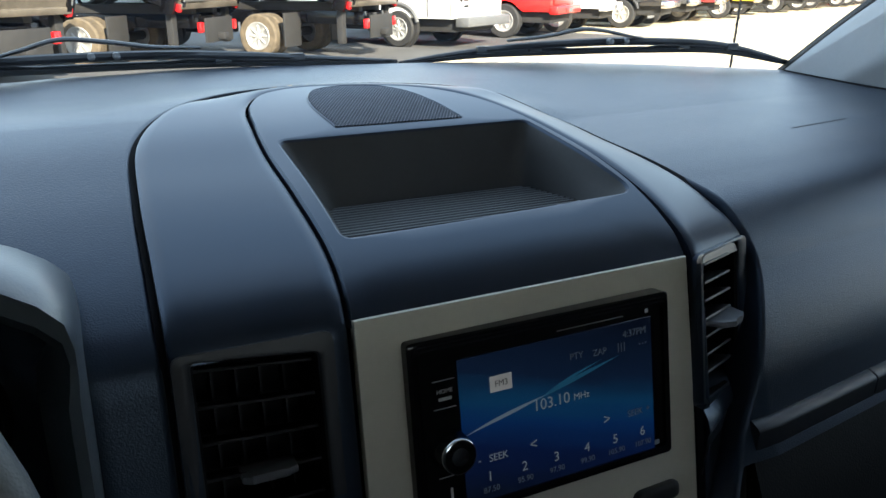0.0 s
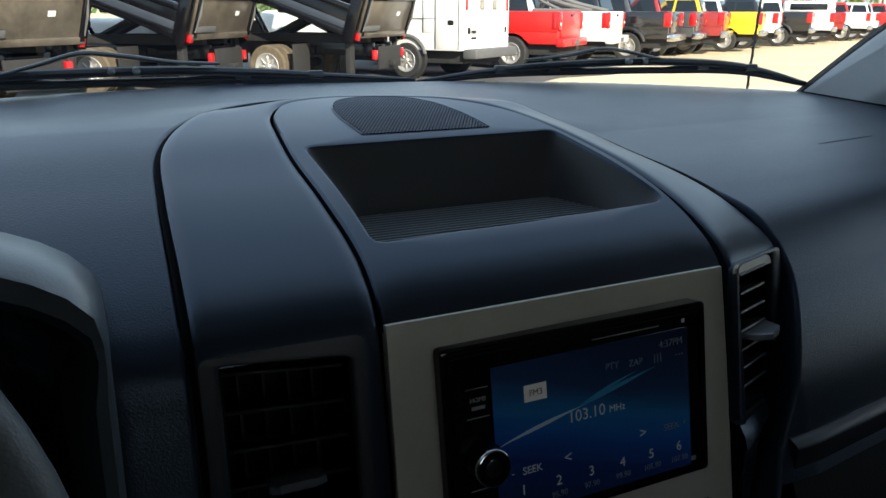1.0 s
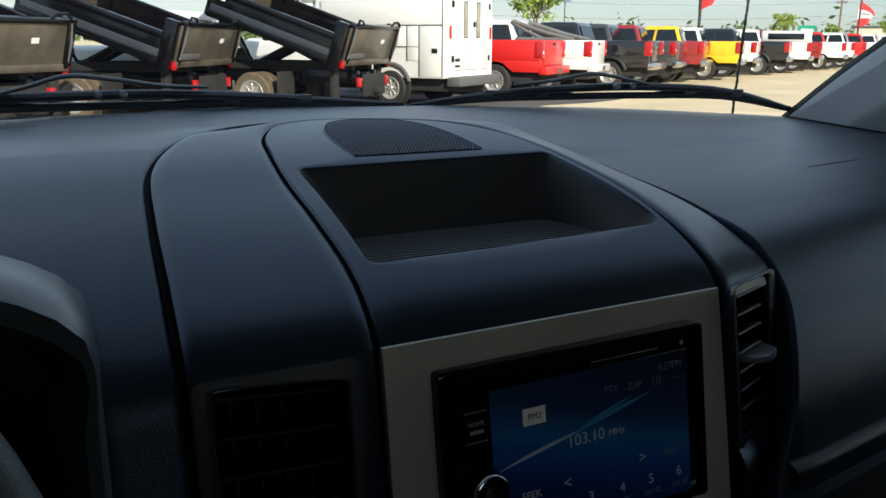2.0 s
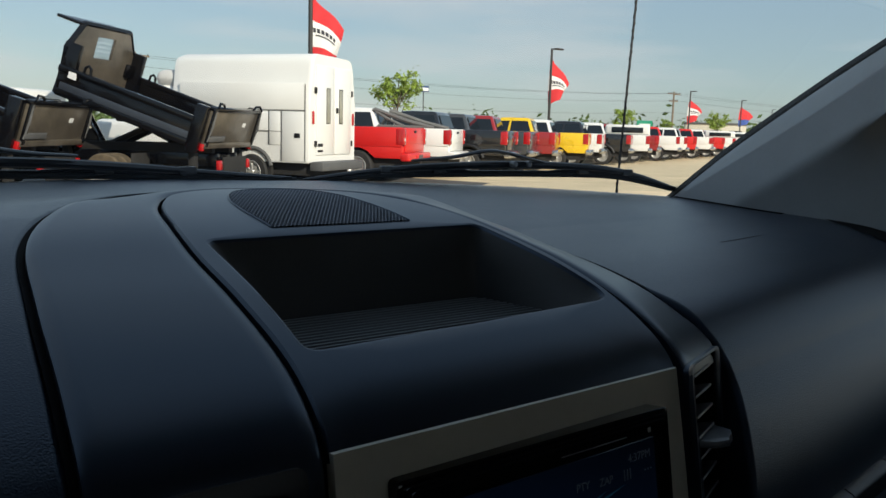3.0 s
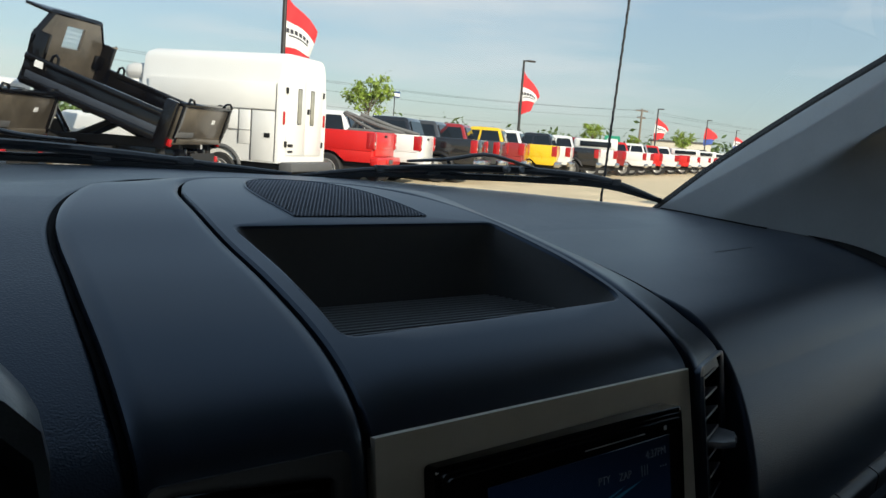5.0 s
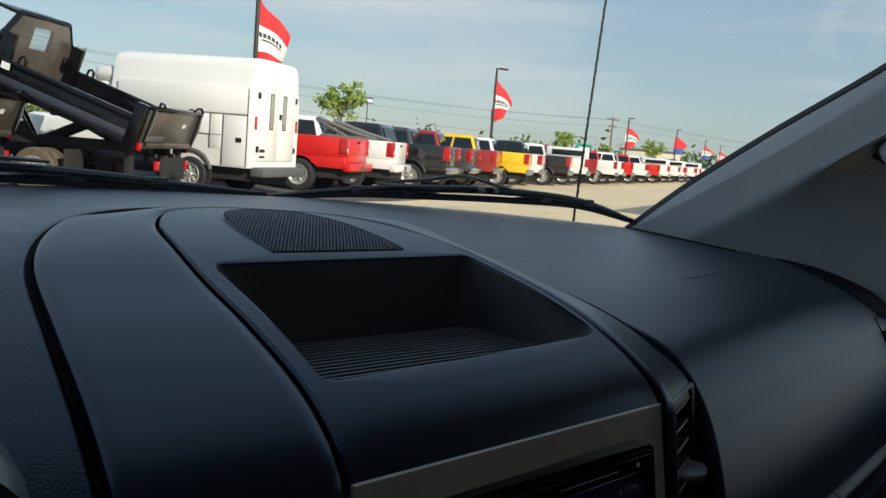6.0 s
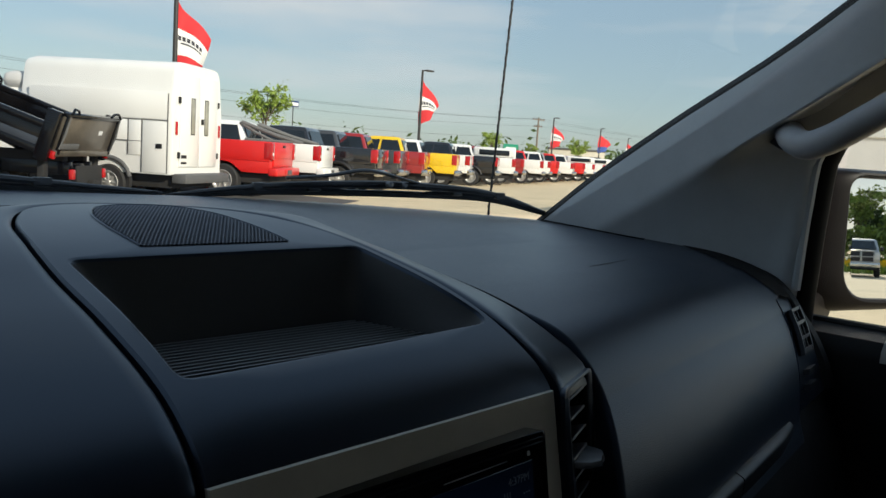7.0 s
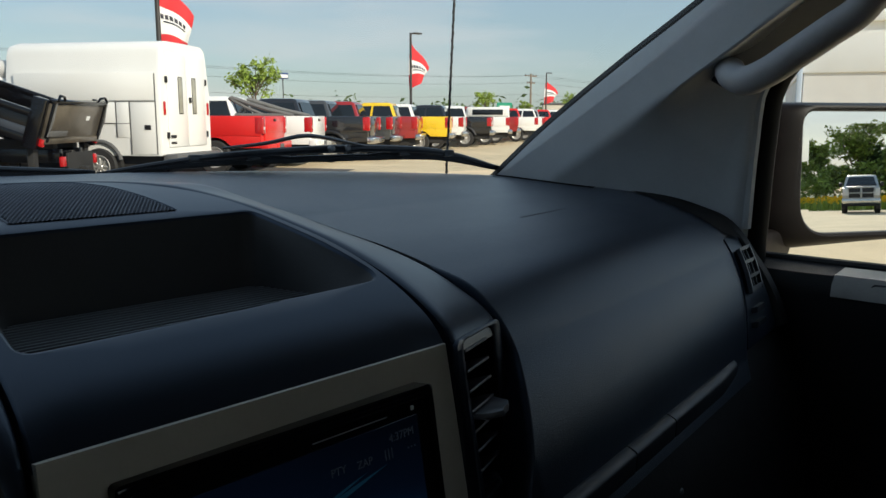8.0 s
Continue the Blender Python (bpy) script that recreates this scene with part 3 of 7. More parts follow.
# ---------------------------------------------------------------- air vents
def vent(label, x0, x1, d0, d1, pitch, first, count, tab_at, tab_shape, uprights, deep, reveal, slat, skew=0.0):
    """An air outlet let into the console band; reveal is the plain inner cheek beside its slats."""
    fall = lambda x, d: d + skew * (x - x0) * max(0.0, 1 - (d - d0) / (d1 - d0))
    bm = bmesh.new()
    rows = []
    for ins, dep in ((-0.0006, 0.0002), (0.0016, -0.003), (0.0030, -0.045)):
        rows.append([facing(x, fall(x, d), dep) for x, d in rounded([(x0 + ins, d0 + ins), (x1 - ins, d0 + ins), (x1 - ins, d1 - ins), (x0 + ins, d1 - ins)], 0.004, 4)])
    vs = grid(bm, rows, close_v=True)
    bm.faces.new(vs[-1])
    th = part("air_vent", bm, M["groove"], DASH, label)
    bm = bmesh.new()
    fx, top = (0.0090, 0.0045) if x0 < 0 else (0.0062, 0.0020)
    fr = fx if x0 < 0 else 0.0090
    rows = []
    for k, dep in ((1.0, -0.004), (1.0, 0.0002), (0.5, 0.0010), (0.15, 0.0008), (0.0, -0.0004), (-0.12, -0.003)):
        rows.append([facing(x, d if k == 1.0 else fall(x, d), dep) for x, d in rounded([(x0 - fx * k, d0 - top * k), (x1 + fr * k, d0 - top * k), (x1 + fr * k, d1 + 0.006 * k), (x0 - fx * k, d1 + 0.006 * k)], 0.004 + 0.002 * max(k, 0), 4)])
    grid(bm, rows, close_v=True)
    part("vent_frame", bm, M["trim"] if x0 > 0 else M["trim_dark"], th, "satin charcoal frame round the vent")
    xe = x1 - reveal
    for k in range(count):
        bm = bmesh.new()
        d = first + pitch * k
        block(bm, (x0 + 0.001, -0.0010, -0.012), (xe - 0.001, 0.0010, 0.010), 0.0007, 2, Matrix.Rotation(radians(12), 4, "X"))
        for v in bm.verts:
            v.co = facing(v.co.x, fall(v.co.x, d + v.co.y), -deep + v.co.z)
        part("slat", bm, slat, th)
    for k in range(uprights):
        bm = bmesh.new()
        x = x0 + (x1 - x0) * (k + 1) / (uprights + 1)
        block(bm, (x - 0.0006, d0 + 0.003, -0.044), (x + 0.0006, d1 - 0.003, -0.030))
        for v in bm.verts:
            v.co = facing(v.co.x, v.co.y, v.co.z)
        part("vane", bm, slat, th)
    bm = bmesh.new()
    extrude_outline(bm, tab_shape, 0.0045, lambda u, v, t: facing(u, tab_at + t + 0.12 * v, v - deep + 0.002), 0.0010)
    part("adjuster_tab", bm, M["tab"], th, "grey ribbed adjuster tab")
    return th


# darker copy of the slat plastic, with the deep vent's shade in its colour
M["slat_shaded"] = material("shaded_slat_plastic", (0.012, 0.012, 0.014), 0.5, vary=0.1, scale=40, spec=0.25)
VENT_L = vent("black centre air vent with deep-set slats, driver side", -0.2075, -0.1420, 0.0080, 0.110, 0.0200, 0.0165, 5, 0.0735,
              [(-0.188, 0.0), (-0.188, 0.012), (-0.183, 0.0145), (-0.174, 0.0125), (-0.165, 0.0145), (-0.158, 0.012), (-0.158, 0.0)], 4, 0.018, 0.0, M["slat_shaded"], 0.09)
VENT_R = vent("black centre air vent with angled slats, passenger side", 0.1255, 0.1600, 0.0015, 0.104, 0.0128, 0.0105, 7, 0.0480,
              [(0.1275, -0.002), (0.1275, 0.004), (0.134, 0.0175), (0.1410, 0.0235), (0.1440, 0.0205), (0.1475, 0.0225), (0.1530, 0.0190), (0.1530, -0.002)], 0, 0.0095, 0.0075, M["slat"])
# scooped lip under the passenger-side outlet
bm = bmesh.new()
rows = []
for w in np.linspace(0, 1, 8):
    x = 0.1235 + 0.041 * w
    rows.append([facing(x, 0.0985 - 0.002 * w, -0.016), facing(x, 0.1050 - 0.006 * w, -0.004), facing(x, 0.1165 - 0.013 * w, 0.0045), facing(x, 0.1260 - 0.022 * w, 0.0065), facing(x, 0.1285 - 0.022 * w, 0.0035), facing(x, 0.160, -0.004)])
grid(bm, rows)
part("vent_lip", bm, M["trim"], DASH, "satin scooped lip under the vent")

# ---------------------------------------------------------------- radio
RADIO = thing("car_radio", "black double-height car radio with lit blue touch screen", "car radio", (0, 0, 0))
bm = bmesh.new()
rows = []
steps = [(0.0, -0.0140), (0.0002, 0.0055), (0.0012, 0.0062), (0.0030, 0.0062), (0.0034, 0.0078), (0.0050, 0.0078), (0.0054, 0.0094), (0.0075, 0.0094), (0.0080, 0.0070)]
for ins, out in steps:
    q = rounded([(-0.0930 + ins, 0.0195 + ins), (0.0940 - ins, 0.0195 + ins), (0.0940 - ins, 0.1300 - ins), (-0.0930 + ins, 0.1300 - ins)], 0.003, 3)
    rows.append([radio_at(x, d, out) for x, d in q])
vs = grid(bm, rows, close_v=True)
part("bezel", bm, M["gloss_black"], RADIO, "stepped gloss black trim ring")
bm = bmesh.new()
block(bm, (-0.0855, 0.0270, 0.0), (0.0865, 0.1225, 0.0078), 0.0006)
for v in bm.verts:
    v.co = radio_at(*v.co)
part("front", bm, M["gloss_black"], RADIO, "gloss black radio front", smooth=False)


def screen_material():
    """A lit display: dark blue with brighter sweeping bands."""
    m = bpy.data.materials.new("display_blue")
    m.use_nodes = True
    n, l = m.node_tree.nodes, m.node_tree.links
    b = n["Principled BSDF"]
    b.inputs["Base Color"].default_value = (0.004, 0.006, 0.012, 1)
    b.inputs["Roughness"].default_value = 0.12
    co = n.new("ShaderNodeTexCoord")
    mp = n.new("ShaderNodeMapping")
    mp.inputs["Rotation"].default_value = (0, 0, radians(14))
    l.new(co.outputs["Object"], mp.inputs["Vector"])
    sep = n.new("ShaderNodeSeparateXYZ")
    l.new(mp.outputs["Vector"], sep.inputs["Vector"])
    nz = n.new("ShaderNodeTexNoise")
    nz.inputs["Scale"].default_value = 1.0
    mp2 = n.new("ShaderNodeMapping")
    mp2.inputs["Scale"].default_value = (10, 90, 1)
    l.new(mp.outputs["Vector"], mp2.inputs["Vector"])
    l.new(mp2.outputs["Vector"], nz.inputs["Vector"])
    ramp = n.new("ShaderNodeValToRGB")
    e = ramp.color_ramp.elements
    e[0].position, e[0].color = 0.0, (0.004, 0.008, 0.020, 1)
    e[1].position, e[1].color = 1.0, (0.004, 0.008, 0.020, 1)
    for p, c in ((0.25, (0.004, 0.014, 0.070, 1)), (0.42, (0.004, 0.036, 0.15, 1)), (0.54, (0.006, 0.062, 0.16, 1)), (0.68, (0.007, 0.020, 0.055, 1))):
        k = e.new(p)
        k.color = c
    mr = n.new("ShaderNodeMapRange")
    mr.inputs["From Min"].default_value, mr.inputs["From Max"].default_value = -0.055, 0.055
    l.new(sep.outputs["Y"], mr.inputs["Value"])
    ad = n.new("ShaderNodeMath")
    ad.operation = "MULTIPLY_ADD"
    ad.inputs[1].default_value = 0.16
    l.new(nz.outputs["Fac"], ad.inputs[0])
    l.new(mr.outputs["Result"], ad.inputs[2])
    sb = n.new("ShaderNodeMath")
    sb.operation = "SUBTRACT"
    sb.inputs[1].default_value = 0.08
    l.new(ad.outputs[0], sb.inputs[0])
    l.new(sb.outputs[0], ramp.inputs["Fac"])
    l.new(ramp.outputs["Color"], b.inputs["Emission Color"])
    b.inputs["Emission Strength"].default_value = 0.088
    return m


M["display"] = screen_material()
M["ui"] = material("display_glyph", (0.05, 0.06, 0.07), 0.4, vary=0.0, emit=(0.30, 0.36, 0.42), power=0.05)
M["ui_dim"] = material("display_glyph_dim", (0.03, 0.04, 0.05), 0.4, vary=0.0, emit=(0.18, 0.24, 0.32), power=0.022)
M["ui_plate"] = material("display_button", (0.2, 0.2, 0.2), 0.4, vary=0.0, emit=(0.55, 0.56, 0.56), power=0.05)
M["ui_sweep"] = material("display_light_sweep", (0.02, 0.03, 0.05), 0.4, vary=0.0, emit=(0.30, 0.42, 0.56), power=0.045)
M["ui_streak"] = material("display_blue_streak", (0.006, 0.02, 0.04), 0.4, vary=0.0, emit=(0.02, 0.16, 0.30), power=0.055)
M["print"] = material("silver_print", (0.55, 0.55, 0.55), 0.35, vary=0.0, metal=0.4)
SCR = (0.0070, 0.0785)
face_m = lambda x, d, out: Matrix.Translation(radio_at(x, d, out)) @ RADIO_TURN


def plate(name, x, d, w, h, mat, out=0.0095, parent=None, turn=0.0, label=""):
    bm = bmesh.new()
    block(bm, (-w / 2, -h / 2, -0.0002), (w / 2, h / 2, 0.0002), min(w, h) * 0.12, 1)
    ob = part(name, bm, mat, parent or RADIO, label)
    ob.matrix_basis = face_m(x, d, out) @ Matrix.Rotation(radians(turn), 4, "Z")
    return ob


bm = bmesh.new()
block(bm, (-0.0700, -0.0450, -0.0004), (0.0700, 0.0450, 0.0004), 0.0003, 1)
SCREEN = part("screen", bm, M["display"], RADIO, "lit blue radio display")
SCREEN.matrix_basis = face_m(*SCR, 0.0080)
W0 = 0.0090


def ui_text(words, u, v, size, mat):
    """Display writing: u from the screen's left edge, v from its top."""
    text_mesh("display_text", words, size, mat, RADIO, face_m(SCR[0] - 0.070 + u, SCR[1] - 0.045 + v, W0))


for words, u, v, size, mat in (("4:37PM", 0.126, 0.0075, 0.0062, M["ui_dim"]), ("PTY", 0.0810, 0.0140, 0.0058, M["ui_dim"]), ("ZAP", 0.0985, 0.0150, 0.0058, M["ui_dim"]),
                               ("103.10", 0.0615, 0.0390, 0.0098, M["ui"]), ("MHz", 0.0835, 0.0398, 0.0062, M["ui"]), ("SEEK", 0.1245, 0.0605, 0.0058, M["ui_dim"]),
                               ("+", 0.1350, 0.0600, 0.0058, M["ui_dim"]), ("SEEK", 0.0225, 0.0635, 0.0062, M["ui"]), ("-", 0.0095, 0.0630, 0.0062, M["ui"]),
                               ("1", 0.0160, 0.0745, 0.0085, M["ui"]), ("2", 0.0400, 0.0745, 0.0085, M["ui"]), ("3", 0.0630, 0.0745, 0.0085, M["ui"]), ("4", 0.0860, 0.0745, 0.0085, M["ui"]),
                               ("5", 0.1080, 0.0745, 0.0085, M["ui"]), ("6", 0.1300, 0.0745, 0.0085, M["ui"]), ("<", 0.0470, 0.0625, 0.0095, M["ui"]), (">", 0.1020, 0.0600, 0.0095, M["ui"]),
                               ("87.50", 0.0165, 0.0825, 0.0050, M["ui_dim"]), ("95.90", 0.0400, 0.0825, 0.0050, M["ui_dim"]), ("97.90", 0.0630, 0.0825, 0.0050, M["ui_dim"]),
                               ("99.90", 0.0860, 0.0825, 0.0050, M["ui_dim"]),
                               ("105.90", 0.1085, 0.0825, 0.0050, M["ui_dim"]), ("107.90", 0.1300, 0.0825, 0.0050, M["ui_dim"])):
    ui_text(words, u, v, size, mat)
plate("display_button", SCR[0] - 0.07 + 0.0270, SCR[1] - 0.045 + 0.0190, 0.0150, 0.0098, M["ui_plate"], W0)
text_mesh("display_text", "FM3", 0.0052, M["matt_black"], RADIO, face_m(SCR[0] - 0.070 + 0.0270, SCR[1] - 0.045 + 0.0190, W0 + 0.0006))
for k in range(3):
    plate("display_mark", SCR[0] - 0.07 + 0.1130 + 0.0024 * k, SCR[1] - 0.045 + 0.0152, 0.0005, 0.0058, M["ui_dim"], W0)
    plate("display_mark", SCR[0] - 0.07 + 0.1300 + 0.0024 * k, SCR[1] - 0.045 + 0.0158, 0.0009, 0.0009, M["ui_dim"], W0)
# a pale sweep of light from the display's edge, fanning into two fainter streaks
for x0, d0, run, rise, bend, wide, mat in ((-0.069, 0.0015, 0.060, 0.0135, 0.85, 0.0012, "ui_sweep"), (-0.022, -0.0085, 0.066, 0.0165, 0.9, 0.0014, "ui_streak"), (-0.014, -0.0110, 0.044, 0.0140, 0.8, 0.0009, "ui_streak")):
    bm = bmesh.new()
    rows = []
    for i in range(25):
        t = i / 24
        wd = wide * math.sin(math.pi * (0.05 + 0.93 * t)) ** 1.5
        x, d = SCR[0] + x0 + run * t, SCR[1] + d0 - rise * t ** bend
        rows.append([radio_at(x, d - wd, W0 - 0.0003), radio_at(x, d + wd, W0 - 0.0003)])
    grid(bm, rows)
    part("display_sweep", bm, M[mat], RADIO)
# volume knob, keys and printed marks
bm = bmesh.new()
spin(bm, [(0.0118, 0.0), (0.0118, 0.004), (0.0110, 0.0052), (0.0104, 0.012), (0.0098, 0.0132), (0.0088, 0.0135), (0.0, 0.0130)], face_m(-0.0715, 0.0850, 0.0078), 40)
KNOB = part("volume_knob", bm, M["gloss_black"], RADIO, "round gloss black volume knob")
bm = bmesh.new()
spin(bm, [(0.0107, 0.0105), (0.0108, 0.0118), (0.0103, 0.0130), (0.0099, 0.0133)], face_m(-0.0715, 0.0850, 0.0078), 40)
part("knob_ring", bm, M["chrome"], KNOB, "bright metal ring")
for d in (0.0435, 0.0600, 0.1010):
    plate("key_line", -0.0725, d, 0.014, 0.0004, M["print"], 0.0079)
text_mesh("key_text", "HOME", 0.0036, M["print"], RADIO, face_m(-0.0722, 0.0500, 0.0080))
plate("key_text", -0.0722, 0.0545, 0.0085, 0.0020, M["print"], 0.0080)
plate("usb_mark", -0.0722, 0.1120, 0.0016, 0.0075, M["print"], 0.0080)
plate("maker_mark", 0.0010, 0.1195, 0.0190, 0.0042, M["print"], 0.0080, label="plain bar in place of the maker's name")
for x, w in ((0.0330, 0.0095), (0.0480, 0.0110), (0.0625, 0.0120), (0.0775, 0.0080)):
    plate("format_mark", x, 0.1190, w, 0.0030, M["ui_dim"], 0.0080)
plate("disc_line", 0.030, 0.0295, 0.050, 0.0005, M["print"], 0.0080)
plate("eject_mark", 0.0740, 0.0290, 0.0026, 0.0026, M["print"], 0.0080)
plate("eject_line", 0.0740, 0.0262, 0.0120, 0.0004, M["print"], 0.0080)

# ---------------------------------------------------------------- lower dash, passenger side
NOTCH = (0.160, 0.307, 0.392, 0.585)
for k in range(3):
    bm = bmesh.new()
    rows = []
    x0, x1 = NOTCH[k] + 0.0012, NOTCH[k + 1] - 0.0012
    for x in np.linspace(x0, x1, 14):
        b = sweep_back(x)
        fade = min(max((x - 0.53) / 0.055, 0), 1)
        prof = [(-0.006, 1.158), (-0.0170, 1.1690), (-0.0195, 1.1712), (-0.0215, 1.1714), (-0.0280 + 0.004 * fade, 1.1690), (-0.0296 + 0.004 * fade, 1.1665), (-0.0285 + 0.004 * fade, 1.148), (-0.004, 1.140)]
        rows.append([Vector((x, v + b, z)) for v, z in prof])
    vs = grid(bm, rows, close_v=True)
    for end in (vs[0], vs[-1]):
        bm.faces.new(end)
    part("glove_ledge", bm, M["trim_dark"], DASH, "charcoal moulded ledge under the pad")
bm = bmesh.new()
block(bm, (0.309, -0.008, 1.095), (0.390, 0.030, 1.112), 0.004, 3)
part("glove_latch", bm, M["trim_dark"], DASH, "glove box latch paddle")
bm = bmesh.new()
grid(bm, [[Vector((x, sweep_back(x) + v, z)) for v, z in ((0.05, 1.172), (-0.008, 1.166), (-0.020, 1.150), (-0.045, 1.10), (-0.08, 0.95), (-0.11, 0.70))] for x in np.linspace(0.165, 0.80, 12)])
part("lower_dash", bm, M["door"], DASH)

# end cap with its own small vent beside the door
bm = bmesh.new()
rows = []
for i, s in enumerate(np.linspace(-0.095, 0.46, 60)):
    p = pad_point(0.775, s)
    row = []
    for dx, up in ((-0.014, -0.020), (-0.012, 0.002), (-0.006, 0.008), (0.006, 0.009), (0.014, 0.002), (0.016, -0.05)):
        q = pad_point(0.775, s + 0.002) - pad_point(0.775, s - 0.002)
        n = Vector((0, -q.z, q.y)).normalized()
        row.append(Vector((0.783 + dx, p.y + n.y * up, p.z - 0.012 + n.z * up)))
    rows.append(row)
grid(bm, rows)
part("end_rim", bm, M["door"], DASH, "black rim at the end of the dash")


def on_pad(x, s, out=0.0):
    p = pad_point(x, s)
    q = pad_point(x, s + 0.002) - pad_point(x, s - 0.002)
    q.normalize()
    return p + Vector((-0.16, -q.z, q.y)).normalized() * out


def s_at(x, y):
    """The pad's arc length at which it reaches depth y."""
    lo, hi = -0.03, 0.60
    for _ in range(30):
        mid = (lo + hi) / 2
        lo, hi = (mid, hi) if pad_point(x, mid).y < y else (lo, mid)
    return lo


# black strip laid on the pad to paint the dark gap at the pillar trim, and the thin joint running on to the glass
bm = bmesh.new()
rows = []
for y in np.linspace(0.285, 0.134, 26):
    x0 = float(np.interp(y, (0.134, 0.1466, 0.1785, 0.219, 0.270, 0.285), (0.726, 0.704, 0.703, 0.715, 0.742, 0.755))) + 0.0015 * math.sin(y * 190)
    rows.append([on_pad(x, s_at(x, y), 0.0014) for x in np.linspace(x0, 0.772, 6)])
grid(bm, rows)
part("end_gap_shade", bm, M["groove"], DASH, "ragged black strip painting a dark gap beside the pillar")
bm = bmesh.new()
rows = []
for x, y in smooth_curve([(0.722, 0.505), (0.712, 0.455), (0.709, 0.406), (0.715, 0.365), (0.727, 0.328)], 24):
    s0 = s_at(x, y)
    rows.append([on_pad(x + d, s0, u) for d, u in ((-0.004, 0.0004), (-0.0015, 0.0022), (0.0, 0.0024), (0.006, 0.0012))])
grid(bm, rows)
part("pillar_joint", bm, M["groove"], DASH, "thin black joint under the pillar trim")

# satin end panel with a small vent, between the pad and the rim
bm = bmesh.new()
rows = []
for s in np.linspace(-0.108, 0.040, 34):
    x0 = pad_end(min(s, 0.0)) + 0.003
    rows.append([on_pad(x0 - 0.012, s, -0.012), on_pad(x0, s, -0.006), on_pad(x0 + 0.0015, s, -0.003)] + [on_pad(x, s, -0.003) for x in np.linspace(x0 + 0.004, 0.778, 8)])
grid(bm, rows)
part("end_panel", bm, M["trim"], DASH, "satin charcoal end panel beside the door")
bm = bmesh.new()
grid(bm, [[on_pad(x + 0.75 * s, s, 0.0015) for s in np.linspace(-0.046, -0.002, 8)] for x in (0.739, 0.758, 0.776)])
SIDE = part("air_vent", bm, M["groove"], DASH, "small dark side air vent with crossed bars")
for (s0, s1) in ((-0.050, -0.044), (-0.0345, -0.031), (-0.0185, -0.015), (-0.003, 0.001)):
    bm = bmesh.new()
    rows = []
    for x in np.linspace(0.7355, 0.7785, 8):
        rows.append([on_pad(x + 0.75 * s0, s0, 0.0), on_pad(x + 0.75 * s0, s0, 0.0050), on_pad(x + 0.75 * s1, s1, 0.0060), on_pad(x + 0.75 * s1, s1, 0.0)])
    vs = grid(bm, rows)
    bm.faces.new(vs[0]), bm.faces.new(vs[-1])
    part("vent_bar", bm, M["slat"], SIDE)
for x in (0.7365, 0.7500, 0.7635, 0.7775):
    w = 0.0018 if x in (0.7365, 0.7775) else 0.0007
    h = 0.0062 if w > 0.001 else 0.0040
    bm = bmesh.new()
    rows = []
    for s in np.linspace(-0.050, 0.001, 12):
        rows.append([on_pad(x - w + 0.75 * s, s, 0.0), on_pad(x - w + 0.75 * s, s, h), on_pad(x + w + 0.75 * s, s, h), on_pad(x + w + 0.75 * s, s, 0.0)])
    vs = grid(bm, rows)
    bm.faces.new(vs[0]), bm.faces.new(vs[-1])
    part("vent_bar", bm, M["slat"], SIDE)
for s0 in (-0.072, -0.088):
    bm = bmesh.new()
    rows = []
    for x in np.linspace(0.741, 0.775, 6):
        rows.append([on_pad(x + 0.75 * s0, s0, -0.002), on_pad(x + 0.75 * s0, s0, 0.006), on_pad(x + 0.75 * (s0 + 0.006), s0 + 0.006, 0.007), on_pad(x + 0.75 * (s0 + 0.006), s0 + 0.006, -0.002)])
    vs = grid(bm, rows)
    bm.faces.new(vs[0]), bm.faces.new(vs[-1])
    part("louvre", bm, M["trim_dark"], DASH)

# airbag tear line in the pad
bm = bmesh.new()
rows = []
for t in np.linspace(0, 1, 12):
    x = 0.398 + 0.098 * t
    p = pad_point(x, 0.146 + 0.004 * t)
    rows.append([p + Vector((0, -0.0007, 0.0002)), p + Vector((0, 0, 0.0006)), p + Vector((0, 0.0007, 0.0002))])
grid(bm, rows)
part("airbag_mark", bm, M["matt_black"], DASH)

# instrument hood in front of the driver
HOOD_X = [(-0.2570, 1.18), (-0.2562, 1.300), (-0.2563, 1.326), (-0.2595, 1.3400), (-0.2700, 1.3510), (-0.2820, 1.3580), (-0.30, 1.3650), (-0.33, 1.3710), (-0.40, 1.378), (-0.50, 1.382), (-0.62, 1.374), (-0.70, 1.345), (-0.72, 1.18)]
hx = smooth_curve(HOOD_X, 60)
bm = bmesh.new()
rows = []
for y, drop, inset in ((0.10, 0.034, 0.0), (0.045, 0.014, 0.0), (0.015, 0.004, 0.0), (-0.015, 0.001, 0.0), (-0.038, 0.001, 0.001), (-0.0455, 0.005, 0.003), (-0.045, 0.014, 0.008), (-0.034, 0.021, 0.016), (0.06, 0.034, 0.03)):
    row = []
    for x, z in hx:
        sx = 1 if x < -0.49 else -1
        k = min(max((z - 1.29) / 0.06, 0), 1)
        k = k * k * (3 - 2 * k)
        row.append(Vector((x + sx * inset * (1 - 0.7 * k), y, z - drop * (0.2 + 0.8 * k))))
    rows.append(row)
grid(bm, rows)
part("instrument_hood", bm, M["hood_grey"], DASH, "slate grey hood over the instruments")
bm = bmesh.new()
block(bm, (-0.70, 0.045, 1.10), (-0.27, 0.06, 1.325), 0.004)
part("instrument_panel", bm, M["matt_black"], DASH)
bm = bmesh.new()
rows = []
